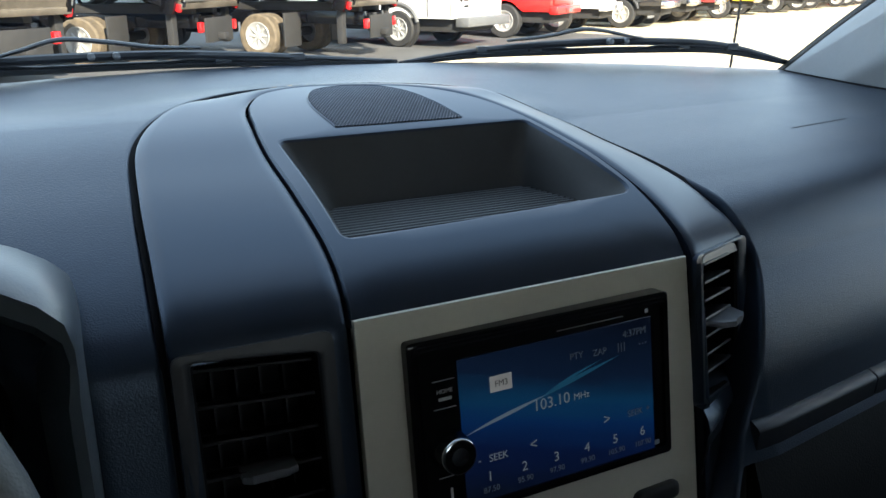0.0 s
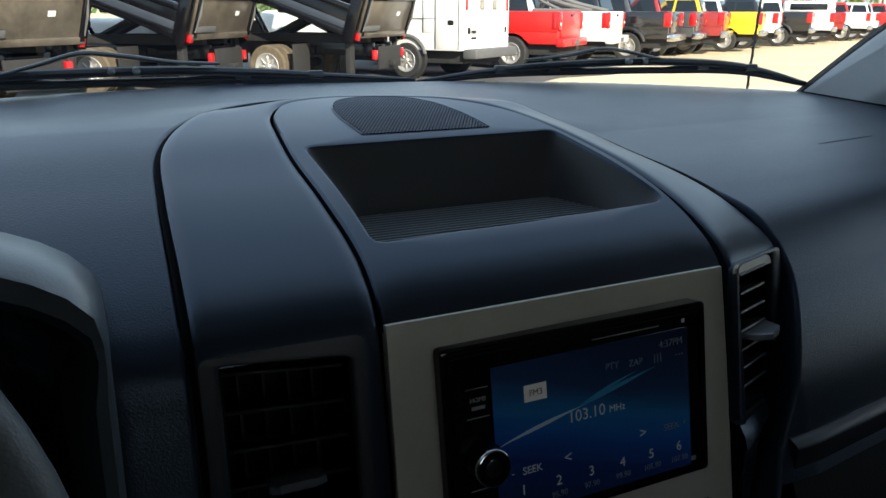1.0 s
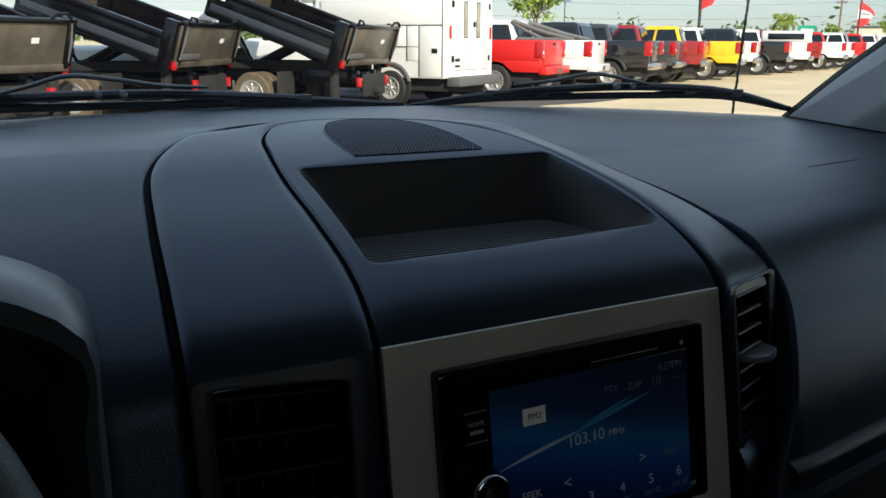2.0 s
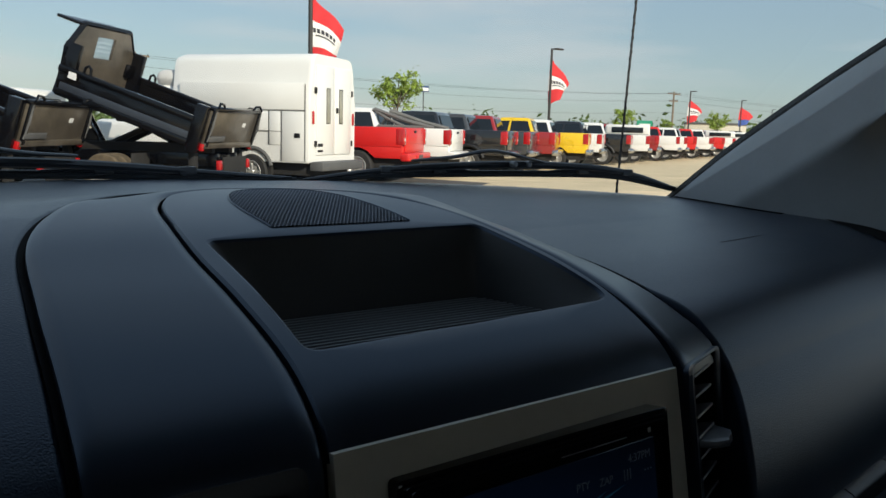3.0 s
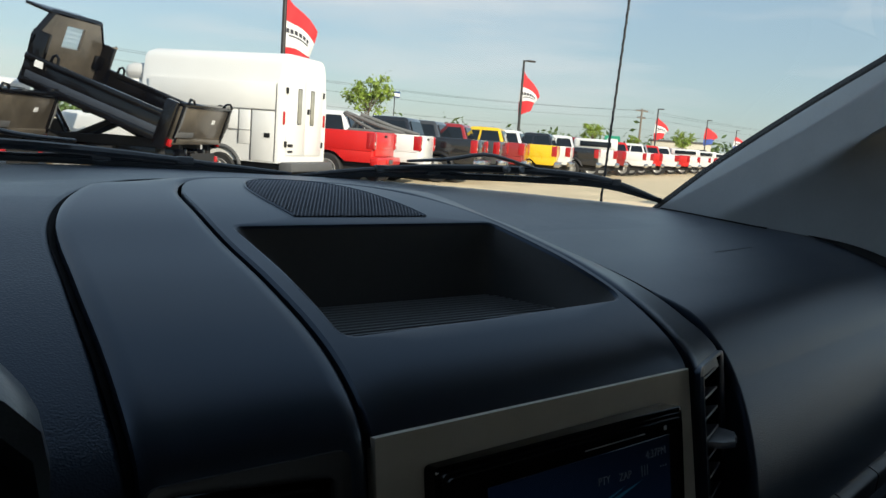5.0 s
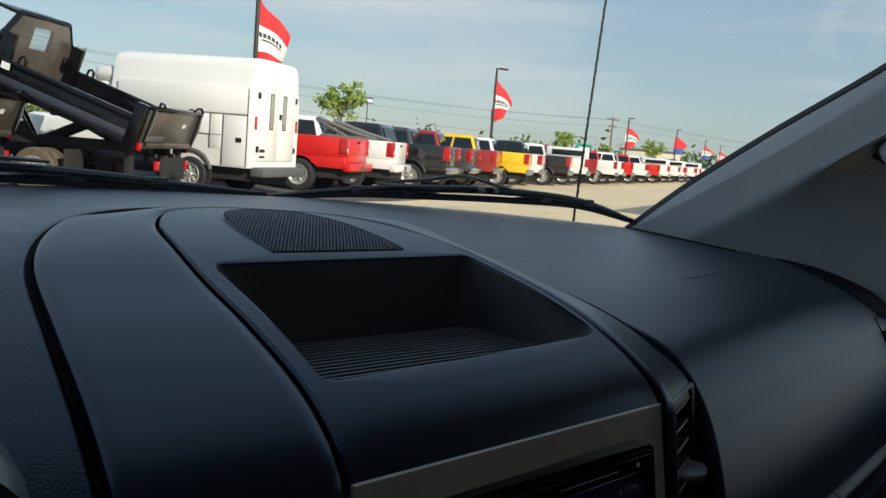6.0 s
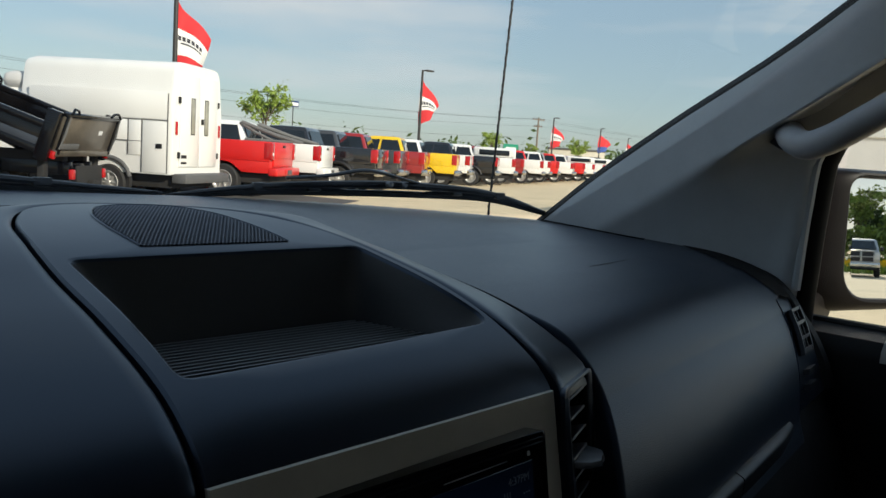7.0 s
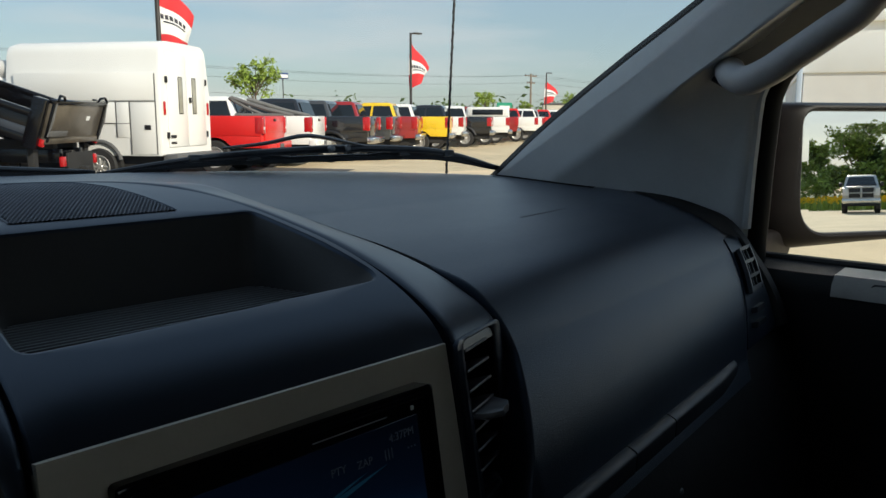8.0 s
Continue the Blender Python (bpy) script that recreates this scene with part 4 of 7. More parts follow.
for a in np.linspace(0, 2 * math.pi, 40, endpoint=False):
    q = Vector((-0.36 + 0.062 * math.cos(a), 0.040, 1.26 + 0.062 * math.sin(a)))
    o = Vector((math.cos(a), 0, math.sin(a)))
    rows.append([q - o * 0.004, q - Vector((0, 0.006, 0)), q + o * 0.004])
grid(bm, rows, close_u=True)
part("gauge_ring", bm, M["chrome"], DASH)

# steering wheel
WHEEL = thing("steering_wheel", "grey leather steering wheel before the instrument hood", "steering wheel", Matrix.Translation((-0.470, -0.125, 1.237)) @ Matrix.Rotation(radians(64), 4, "X"))
bm = bmesh.new()
rows = []
for a in np.linspace(0, 2 * math.pi, 72, endpoint=False):
    rows.append([Vector(((0.19 + 0.0145 * math.cos(b)) * math.cos(a), (0.19 + 0.0145 * math.cos(b)) * math.sin(a), 0.0145 * math.sin(b))) for b in np.linspace(0, 2 * math.pi, 14, endpoint=False)])
grid(bm, rows, close_u=True, close_v=True)
part("rim", bm, M["wheel_grip"], WHEEL, "grey leather rim")
bm = bmesh.new()
block(bm, (-0.07, -0.075, -0.05), (0.07, 0.06, -0.01), 0.02, 3)
part("hub", bm, M["matt_black"], WHEEL)
for a in (0, 180, 270):
    bm = bmesh.new()
    block(bm, (0.06, -0.018, -0.035), (0.182, 0.018, -0.015), 0.006, 2, Matrix.Rotation(radians(a), 4, "Z"))
    part("spoke", bm, M["matt_black"], WHEEL)


# ---------------------------------------------------------------- windscreen, roof, walls that close the cab
def glass_z(x, y):
    return 1.352 + 0.68 * ((0.64 - 0.28 * x * x) - y)


bm = bmesh.new()
rows = []
for x in np.linspace(-0.76, 0.76, 31):
    yb = 0.648 - 0.28 * x * x
    yt = 0.06 - 0.10 * x * x
    rows.append([Vector((x * (1 - 0.10 * t), yb + (yt - yb) * t, glass_z(x, yb + (yt - yb) * t) - 0.012 * math.sin(math.pi * t))) for t in np.linspace(0, 1, 16)])
grid(bm, rows)
WIND = part("windscreen", bm, M["glass"], None)
face_to(WIND, (0, -0.56, -0.83))
WIND.visible_shadow = False
tagged(WIND, "clear curved windscreen of the van", "windscreen", kind="structure")
bm = bmesh.new()
rows = []
for x in np.linspace(-0.86, 0.86, 31):
    yb = 0.650 - 0.17 * x * x
    rows.append([Vector((x, yb - 0.035, 1.332 - 0.05 * x * x)), Vector((x, yb + 0.012, 1.334 - 0.05 * x * x)), Vector((x, yb + 0.05, 1.315 - 0.06 * x * x)), Vector((x, yb + 0.16, 1.25 - 0.06 * x * x)), Vector((x, yb + 0.17, 1.10))])
grid(bm, rows)
tagged(part("cowl", bm, M["matt_black"], None), "black plastic cowl under the windscreen wipers", "cowl", kind="structure")
COWL_NOZZLE = bmesh.new()
spin(COWL_NOZZLE, [(0.012, 0.0), (0.012, 0.006), (0.009, 0.012), (0.0, 0.014)], Matrix.Translation((-0.045, 0.632, 1.352)), 16)
tagged(part("washer_nozzle", COWL_NOZZLE, M["matt_black"], None), "small black washer nozzle on the cowl", "nozzle")
paint = material("van_paint", (0.55, 0.54, 0.50), 0.25, vary=0.03, scale=3, coat=0.5)
bm = bmesh.new()
rows = []
for x in np.linspace(-0.98, 0.98, 21):
    k = 1 - 0.10 * (abs(x) / 0.98) ** 3
    rows.append([Vector((x, y, z * k)) for y, z in ((0.80, 1.10), (1.2, 1.09), (1.6, 1.04), (1.85, 0.97), (1.95, 0.80), (1.96, 0.35))])
grid(bm, rows)
tagged(part("bonnet", bm, paint, None), "pale painted bonnet of the van", "bonnet", kind="structure")


def slab(name, lo, hi, mat, label, category):
    bm = bmesh.new()
    block(bm, lo, hi, 0.01)
    return tagged(part(name, bm, mat, None), label, category, kind="structure")


# unseen roof, its front edge brought forward to shade the console roll
slab("ceiling", (-0.92, -1.22, 1.745), (0.92, 0.055, 1.82), M["headliner"], "pale cloth headliner of the cab", "ceiling")
slab("wall_back", (-0.92, -1.24, 0.6), (0.92, -1.20, 1.37), M["rubber"], "dark trimmed rear bulkhead of the cab", "wall")
slab("wall_back_top", (-0.92, -1.24, 1.59), (0.92, -1.20, 1.82), M["rubber"], "dark trimmed strip above the rear window", "wall")
for x0, x1 in ((-0.92, -0.30), (0.36, 0.92)):
    slab("wall_back_side", (x0, -1.24, 1.37), (x1, -1.20, 1.59), M["rubber"], "dark trimmed side of the rear window", "wall")
# unseen opening, added and sized to throw fill light on the dash front
bm = bmesh.new()
grid(bm, [[Vector((x, -1.22, z)) for z in (1.37, 1.59)] for x in (-0.30, 0.36)])
REAR = part("rear_window", bm, M["glass"], None)
REAR.visible_shadow = False
tagged(REAR, "unseen rear window added to light the dash front", "window", kind="structure")
slab("floor", (-0.92, -1.22, 0.55), (0.92, 0.30, 0.60), M["rubber"], "black rubber floor of the cab", "floor")
slab("wall_left", (-0.92, -1.22, 0.6), (-0.84, 0.66, 1.24), M["door"], "dark lower side of the cab at the driver", "wall")
# two unseen walls, added to keep side light off the dash front
slab("wall_left_rear", (-0.92, -1.22, 1.24), (-0.80, 0.34, 1.80), M["door"], "unseen dark wall added beside the driver to block light", "wall")
slab("wall_right_rear", (0.80, -1.22, 1.18), (0.92, -0.34, 1.80), M["door"], "unseen dark wall added behind the passenger window to block light", "wall")
slab("wall_right", (0.875, -1.22, 0.6), (0.92, 0.66, 1.18), M["door"], "dark lower side of the cab at the passenger", "wall")
slab("wall_front", (-0.86, 0.30, 0.6), (0.875, 0.34, 1.29), M["rubber"], "black firewall behind the dashboard", "wall")
slab("wall_cowl", (-0.86, 0.33, 1.05), (0.86, 0.66, 1.09), M["rubber"], "black cowl box under the windscreen", "wall")
for sx in (-1, 1):
    bm = bmesh.new()
    tube(bm, [(sx * 0.785, -0.20, 1.76), (sx * 0.80, -0.6, 1.775), (sx * 0.80, -1.0, 1.78)], 0.05, 8)
    tagged(part("roof_rail", bm, M["headliner"], None), "pale trimmed roof rail above the door", "trim", kind="structure")
bm = bmesh.new()
tube(bm, [(-0.74, 0.03, 1.735), (-0.35, 0.06, 1.748), (0, 0.065, 1.75), (0.35, 0.06, 1.748), (0.74, 0.03, 1.735)], 0.022, 8)
tagged(part("header_rail", bm, M["headliner"], None), "pale trimmed header above the windscreen", "trim", kind="structure")


# ---------------------------------------------------------------- windscreen pillars
def pillar_sections(sx):
    secs = [
        [(0.748, 0.540, 1.318), (0.735, 0.530, 1.329), (0.728, 0.493, 1.331), (0.721, 0.455, 1.331), (0.730, 0.430, 1.322), (0.762, 0.300, 1.300), (0.790, 0.190, 1.262), (0.802, 0.146, 1.245), (0.812, 0.140, 1.245)],
        [(0.744, 0.413, 1.414), (0.730, 0.405, 1.421), (0.723, 0.385, 1.402), (0.716, 0.365, 1.381), (0.726, 0.345, 1.370), (0.760, 0.250, 1.352), (0.789, 0.175, 1.330), (0.801, 0.143, 1.320), (0.812, 0.138, 1.320)],
        [(0.742, 0.302, 1.488), (0.728, 0.294, 1.4945), (0.721, 0.287, 1.462), (0.714, 0.280, 1.428), (0.726, 0.264, 1.416), (0.760, 0.210, 1.400), (0.788, 0.165, 1.385), (0.800, 0.138, 1.380), (0.812, 0.134, 1.380)],
        [(0.736, 0.156, 1.578), (0.722, 0.148, 1.585), (0.716, 0.142, 1.547), (0.710, 0.134, 1.508), (0.724, 0.130, 1.490), (0.762, 0.130, 1.468), (0.789, 0.132, 1.470), (0.800, 0.127, 1.466), (0.812, 0.124, 1.466)],
        [(0.724, 0.028, 1.667), (0.710, 0.020, 1.674), (0.708, 0.027, 1.624), (0.706, 0.035, 1.570), (0.720, 0.036, 1.552), (0.758, 0.045, 1.528), (0.785, 0.050, 1.540), (0.796, 0.046, 1.535), (0.808, 0.044, 1.535)],
        [(0.700, -0.290, 1.865), (0.686, -0.300, 1.872), (0.686, -0.29, 1.82), (0.688, -0.27, 1.750), (0.704, -0.265, 1.730), (0.745, -0.24, 1.690), (0.768, -0.22, 1.698), (0.780, -0.22, 1.694), (0.795, -0.22, 1.694)],
        [(0.680, -0.40, 1.950), (0.665, -0.41, 1.95), (0.67, -0.40, 1.92), (0.68, -0.40, 1.860), (0.70, -0.40, 1.83), (0.74, -0.40, 1.78), (0.765, -0.40, 1.745), (0.778, -0.40, 1.742), (0.795, -0.40, 1.742)],
    ]
    fine = []
    A = []
    for k, s in enumerate(secs):
        p = [np.array(q) for q in s]
        # the lit upper face reaches down to the crease
        down = (0.97, 0.90, 0.62, 0.06, 0.0, 0.0, 0.0)[k]
        p[3], p[4] = p[3] * (1 - down) + p[4] * down, p[4] * (1 - 0.20 * down) + p[5] * 0.20 * down
        p[2] = p[1] * 0.45 + p[3] * 0.55
        # a crisp edge between the lit face and the hollow behind the grab handle
        hollow = np.array((0.016, 0.012, 0.010)) * (1.0 if 2 < k < 6 else 0.0)
        A.append([p[0], p[1], p[1] * 0.86 + p[2] * 0.14, p[2], p[2] * 0.16 + p[3] * 0.84, p[3], p[3] * 0.5 + p[4] * 0.5 + hollow * 0.5, p[4] + hollow, p[5] + hollow, p[6], p[7], p[8]])
    A = np.array(A)
    for j in range(A.shape[1]):
        fine.append(smooth_curve(A[:, j], 30))
    F = np.array(fine).transpose(1, 0, 2)
    return [[Vector((sx * p[0], p[1], p[2])) for p in smooth_curve(row, 60)] for row in F]


for sx, lab in ((1, "grey plastic windscreen pillar trim, passenger side"), (-1, "grey plastic windscreen pillar trim, driver side")):
    bm = bmesh.new()
    grid(bm, pillar_sections(sx))
    P_ = tagged(part("pillar_trim", bm, M["pillar"], None), lab, "pillar trim", kind="structure")
    bm = bmesh.new()
    secs = pillar_sections(sx)
    rows = []
    for row in secs:
        p = row[0] + Vector((-sx * 0.014, -0.008, 0.007))
        rows.append([p + Vector((sx * 0.003, 0.000, -0.004)), p + Vector((sx * 0.001, 0.003, 0.003)), p + Vector((sx * 0.004, 0.010, 0.006)), p + Vector((sx * 0.12, 0.03, -0.03)), p + Vector((sx * 0.12, -0.03, -0.10))])
    grid(bm, rows)
    tagged(part("pillar_outer", bm, M["rubber"], None), "black edge and outer skin of the pillar", "pillar", kind="structure")

# grab handle on the pillar
GRAB = thing("grab_handle", "grey plastic grab handle on the windscreen pillar", "handle", (0.72, 0.15, 1.48))


def at_base(bm, base):
    bmesh.ops.translate(bm, verts=bm.verts, vec=-Vector(base))
    return bm


bm = bmesh.new()
gp = smooth_curve([(0.764, 0.166, 1.492), (0.744, 0.160, 1.484), (0.724, 0.144, 1.472), (0.711, 0.122, 1.466), (0.705, 0.098, 1.473), (0.704, 0.064, 1.493), (0.704, 0.028, 1.516), (0.706, 0.000, 1.535), (0.711, -0.014, 1.556), (0.726, -0.018, 1.588), (0.746, -0.016, 1.602)], 44)
tube(bm, [tuple(p) for p in gp], [0.0172 + 0.0012 * math.sin(math.pi * i / 43) for i in range(44)], 18, flat=0.95)
part("grip", at_base(bm, (0.72, 0.162, 1.476)), M["handle"], GRAB, "rounded grey grip bar")
bm = bmesh.new()
block(bm, (-0.006, -0.024, -0.030), (0.006, 0.030, 0.026), 0.010, 3, Matrix.Translation((0.752, 0.162, 1.500)) @ Matrix.Rotation(radians(28), 4, "X"))
part("mount", at_base(bm, (0.72, 0.15, 1.48)), M["trim_dark"], GRAB, "dark mounting recess")

# dark sheet that paints the shade in the hollow behind the grip
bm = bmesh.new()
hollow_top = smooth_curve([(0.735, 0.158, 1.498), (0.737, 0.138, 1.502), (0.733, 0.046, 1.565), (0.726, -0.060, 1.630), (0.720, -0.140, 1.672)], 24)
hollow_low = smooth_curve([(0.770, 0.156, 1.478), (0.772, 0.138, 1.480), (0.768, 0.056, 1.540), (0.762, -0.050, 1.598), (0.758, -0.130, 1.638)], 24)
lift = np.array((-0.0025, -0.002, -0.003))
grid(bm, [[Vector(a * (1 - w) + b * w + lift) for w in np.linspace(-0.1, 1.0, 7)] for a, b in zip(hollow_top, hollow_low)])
part("hollow_shade", at_base(bm, (0.72, 0.15, 1.48)), M["recess"], GRAB, "dark grey sheet as painted shade in the hand space")

# ---------------------------------------------------------------- passenger door
DOOR = thing("van_door", "dark passenger door with open view through its window", "door", (0.84, -0.4, 0.6), kind="structure")
DB = (0.84, -0.4, 0.6)


def door_part(name, bm, mat, label=""):
    return part(name, at_base(bm, DB), mat, DOOR, label)


bm = bmesh.new()
rows = []
for y in np.linspace(0.16, -0.95, 24):
    rows.append([Vector((x, y, z + 0.012 * (0.12 - y))) for x, z in ((0.842, 0.62), (0.815, 0.95), (0.806, 1.150), (0.803, 1.205), (0.806, 1.222), (0.815, 1.232), (0.850, 1.238), (0.858, 1.240), (0.860, 1.20))])
grid(bm, rows)
door_part("door_panel", bm, M["door"], "dark grained door panel")
# pale strip on the door top: sunlight put into its colour
bm = bmesh.new()
rows = []
for y in np.linspace(0.028, -0.60, 14):
    rows.append([Vector((x, y, z + 0.012 * (0.12 - y))) for x, z in ((0.8005, 1.209), (0.8025, 1.2235), (0.8120, 1.2345), (0.8460, 1.2395))])
grid(bm, rows)
door_part("sun_patch", bm, M["door_sun"], "sun patch on the door top, painted light grey")
bm = bmesh.new()
tube(bm, [(0.8035, -0.010, 1.2205), (0.8065, -0.020, 1.2300), (0.8080, -0.060, 1.2310), (0.8060, -0.10, 1.2300)], 0.0014, 6)
door_part("trim_line", bm, M["trim_dark"])
bm = bmesh.new()
tube(bm, [(0.862, y, 1.2405 + 0.012 * (0.12 - y)) for y in np.linspace(0.16, -0.95, 10)], 0.006, 8)
door_part("belt_seal", bm, M["rubber"], "black window seal")
bm = bmesh.new()
post = [(0.828, 0.147, 1.20), (0.830, 0.145, 1.30), (0.830, 0.141, 1.40), (0.828, 0.132, 1.470), (0.824, 0.092, 1.522), (0.815, -0.02, 1.585), (0.80, -0.22, 1.700), (0.79, -0.40, 1.755), (0.79, -0.90, 1.80)]
pc = smooth_curve(post, 50)
tube(bm, [tuple(p) for p in pc], 0.0215, 12, flat=1.0, up=Vector((1, 0, 0)))
door_part("window_frame", bm, M["frame_black"], "black window frame")
bm = bmesh.new()
tube(bm, [(p[0] - 0.024, p[1] - 0.003, p[2] - 0.002) for p in pc if p[2] > 1.262], 0.0070, 8, up=Vector((1, 0, 0)))
door_part("door_seal", bm, M["pillar"], "grey rubber door seal")
bm = bmesh.new()
tube(bm, [(p[0] - 0.006, p[1] + 0.004, p[2] + 0.002) for p in pc], 0.0085, 8, up=Vector((1, 0, 0)))
door_part("inner_seal", bm, M["rubber"])
bm = bmesh.new()
grid(bm, [[Vector((0.866, y, z)) for z in (1.22, 1.5, 1.80)] for y in (0.135, -0.4, -0.95)])
# the pane keeps to the opening
for v in bm.verts:
    if v.co.y > 0 and v.co.z > 1.45:
        v.co.y -= 0.02 if v.co.z < 1.6 else 0.5
PANE = door_part("window_pane", bm, M["glass"], "clear side window")
PANE.visible_shadow = False
face_to(PANE, (-1, 0, 0))

# ---------------------------------------------------------------- door mirror
MC = Vector((1.100, 0.112, 1.345))
MN = Vector((-0.522, -0.851, 0.052)).normalized()
MH = Vector((0, 0, 1)).cross(MN).normalized()
MV = MN.cross(MH)
MIR = thing("door_mirror", "large black door mirror reflecting trees and a parked pickup", "door mirror", MC)


def mir(u, v, w=0.0):
    """u outwards across the glass, v up, w towards the seats, from the glass's middle."""
    return MH * u + MV * v + MN * w


def mirror_ring(ins, w, inb=0.0):
    q = rounded([(-0.098 + ins - inb, -0.094 + ins - inb * 0.3), (0.130 - ins, -0.094 + ins), (0.130 - ins, 0.094 - ins), (-0.098 + ins - inb, 0.094 - ins)], [0.055 - ins, 0.04 - ins, 0.028 - ins * 0.8, 0.026 - ins * 0.8], 10)
    return [mir(u, v, w) for u, v in q]


if (MC + mir(0.1, 0)).x < MC.x:
    MH = -MH
bm = bmesh.new()
vs = grid(bm, [mirror_ring(0.0, -0.002), mirror_ring(0.020, -0.0019)][0:1] + [mirror_ring(0.020, -0.0019)], close_v=True)
bm.faces.new(vs[-1])
bmesh.ops.recalc_face_normals(bm, faces=bm.faces)
part("mirror_glass", bm, M["mirror"], MIR, "silvered mirror glass", smooth=False)
bm = bmesh.new()
vs = grid(bm, [mirror_ring(0.002, -0.001), mirror_ring(0.001, 0.008), mirror_ring(-0.003, 0.012), mirror_ring(-0.006, 0.011, 0.004), mirror_ring(-0.008, 0.004, 0.022), mirror_ring(-0.010, -0.010, 0.040), mirror_ring(-0.014, -0.04, 0.050), mirror_ring(-0.006, -0.075, 0.045), mirror_ring(0.02, -0.10, 0.02)], close_v=True)
bm.faces.new(vs[-1])
part("housing", bm, M["housing"], MIR, "black plastic mirror housing")
bm = bmesh.new()
block(bm, (-0.235, 0.060, -0.132), (-0.060, 0.150, -0.085), 0.012, 3)
part("arm", bm, M["housing"], MIR, "black mirror arm")
bm = bmesh.new()
block(bm, (-0.255, 0.050, -0.135), (-0.222, 0.165, -0.02), 0.012, 3)
part("foot", bm, M["housing"], MIR, "black mirror foot on the door")


# ---------------------------------------------------------------- wipers and aerial
M["grey_pin"] = material("dull_steel", (0.16, 0.16, 0.16), 0.4, metal=0.8, vary=0.1, scale=60)


def wiper(label, blade, arm, base):
    """A wiper with a rubber blade, a main bridge, two yokes and two claws, held by an arm at its middle."""
    th = thing("windscreen_wiper", label, "wiper", base, "windscreen wipers")
    b = smooth_curve(blade, 201) - np.array(base)
    up = np.array((0.0, -0.80, 0.60))

    def along(t0, t1, rise, n=26):
        """Points over the blade from t0 to t1; rise(k) is the height above it, k from 0 to 1."""
        out = []
        for k in np.linspace(0, 1, n):
            q = b[int(round(200 * (t0 + (t1 - t0) * k)))] + up * rise(k)
            out.append(Vector(q))
        return out

    def bar(name, pts, r0, r1, flat, mat, note=""):
        bm = bmesh.new()
        n = len(pts)
        tube(bm, pts, [r0 + (r1 - r0) * math.sin(math.pi * i / (n - 1)) ** 0.5 for i in range(n)], 8, flat=flat)
        return part(name, bm, mat, th, note)

    bar("blade", along(0.0, 1.0, lambda k: 0.0, 60), 0.0016, 0.0024, 2.0, M["rubber"], "black rubber blade")
    bar("blade_spine", along(0.01, 0.99, lambda k: 0.0055, 60), 0.0012, 0.0020, 0.8, M["wiper"])
    bar("bridge", along(0.17, 0.83, lambda k: 0.0115 + 0.0105 * math.sin(math.pi * k), 40), 0.0030, 0.0056, 1.0, M["wiper"], "arched main bridge")
    for t0, t1, t2, t3 in ((0.01, 0.31, 0.22, 0.41), (0.99, 0.69, 0.78, 0.59)):
        bar("yoke", along(t0, t1, lambda k: 0.0030 + 0.0085 * min(k / 0.55, 1.0) - 0.0020 * max(k - 0.6, 0) / 0.4), 0.0018, 0.0038, 0.9, M["wiper"])
        bar("claw", along(t2, t3, lambda k: 0.0040 + 0.0062 * math.sin(math.pi * k) ** 0.6), 0.0016, 0.0022, 0.9, M["wiper"])
        for t, h in (((t0 * 0.40 + t1 * 0.60), 0.0125), ((t2 + t3) / 2, 0.0105)):
            bm = bmesh.new()
            q = Vector(b[int(round(200 * t))] + up * h)
            block(bm, (-0.010, -0.0042, -0.0050), (0.010, 0.0042, 0.0050), 0.0018, 2, Matrix.Translation(q))
            part("pivot_block", bm, M["wiper"], th)
    bm = bmesh.new()
    pts = [Vector(q) for q in smooth_curve([Vector(q) - Vector(base) for q in arm], 30)]
    tube(bm, pts, [0.0040 + 0.0022 * math.sin(math.pi * i / 29) for i in range(30)], 8, flat=0.45)
    part("arm", bm, M["wiper"], th)
    for dx in (-0.012, 0.014):
        bm = bmesh.new()
        q = Vector(b[100] + up * 0.0235) + Vector((dx, -0.006, 0))
        spin(bm, [(0.0042, -0.004), (0.0042, 0.004), (0.0020, 0.0052), (0.0, 0.0052)], Matrix.Translation(q) @ Matrix.Rotation(radians(90), 4, "X"), 12)
        part("pivot", bm, M["grey_pin"], th)
    return th


wiper("black windscreen wiper parked low on the glass, driver side",
      [(-0.56, 0.528, 1.376), (-0.45, 0.572, 1.375), (-0.339, 0.606, 1.373), (-0.249, 0.622, 1.372), (-0.146, 0.636, 1.371), (-0.031, 0.646, 1.368), (0.098, 0.650, 1.363), (0.162, 0.649, 1.361)],
      [(-0.325, 0.592, 1.386), (-0.285, 0.580, 1.397), (-0.250, 0.571, 1.407), (-0.206, 0.583, 1.403), (-0.150, 0.604, 1.394), (-0.10, 0.616, 1.391)], (-0.2, 0.64, 1.36))
wiper("black windscreen wiper parked low on the glass, passenger side",
      [(0.166, 0.654, 1.358), (0.264, 0.629, 1.367), (0.386, 0.601, 1.370), (0.511, 0.568, 1.371), (0.623, 0.538, 1.368), (0.744, 0.522, 1.347)],
      [(0.300, 0.594, 1.388), (0.353, 0.574, 1.394), (0.395, 0.551, 1.403), (0.427, 0.553, 1.400), (0.465, 0.553, 1.393), (0.50, 0.556, 1.387)], (0.45, 0.60, 1.35))
AER = thing("radio_aerial", "thin black spiral-wound radio aerial on the wing", "aerial", (0.785, 0.70, 1.02))
bm = bmesh.new()
tube(bm, [(0, 0, 0), (0.062, 0, 1.0)], 0.0020, 8)
part("rod", bm, M["rubber"], AER)
bm = bmesh.new()
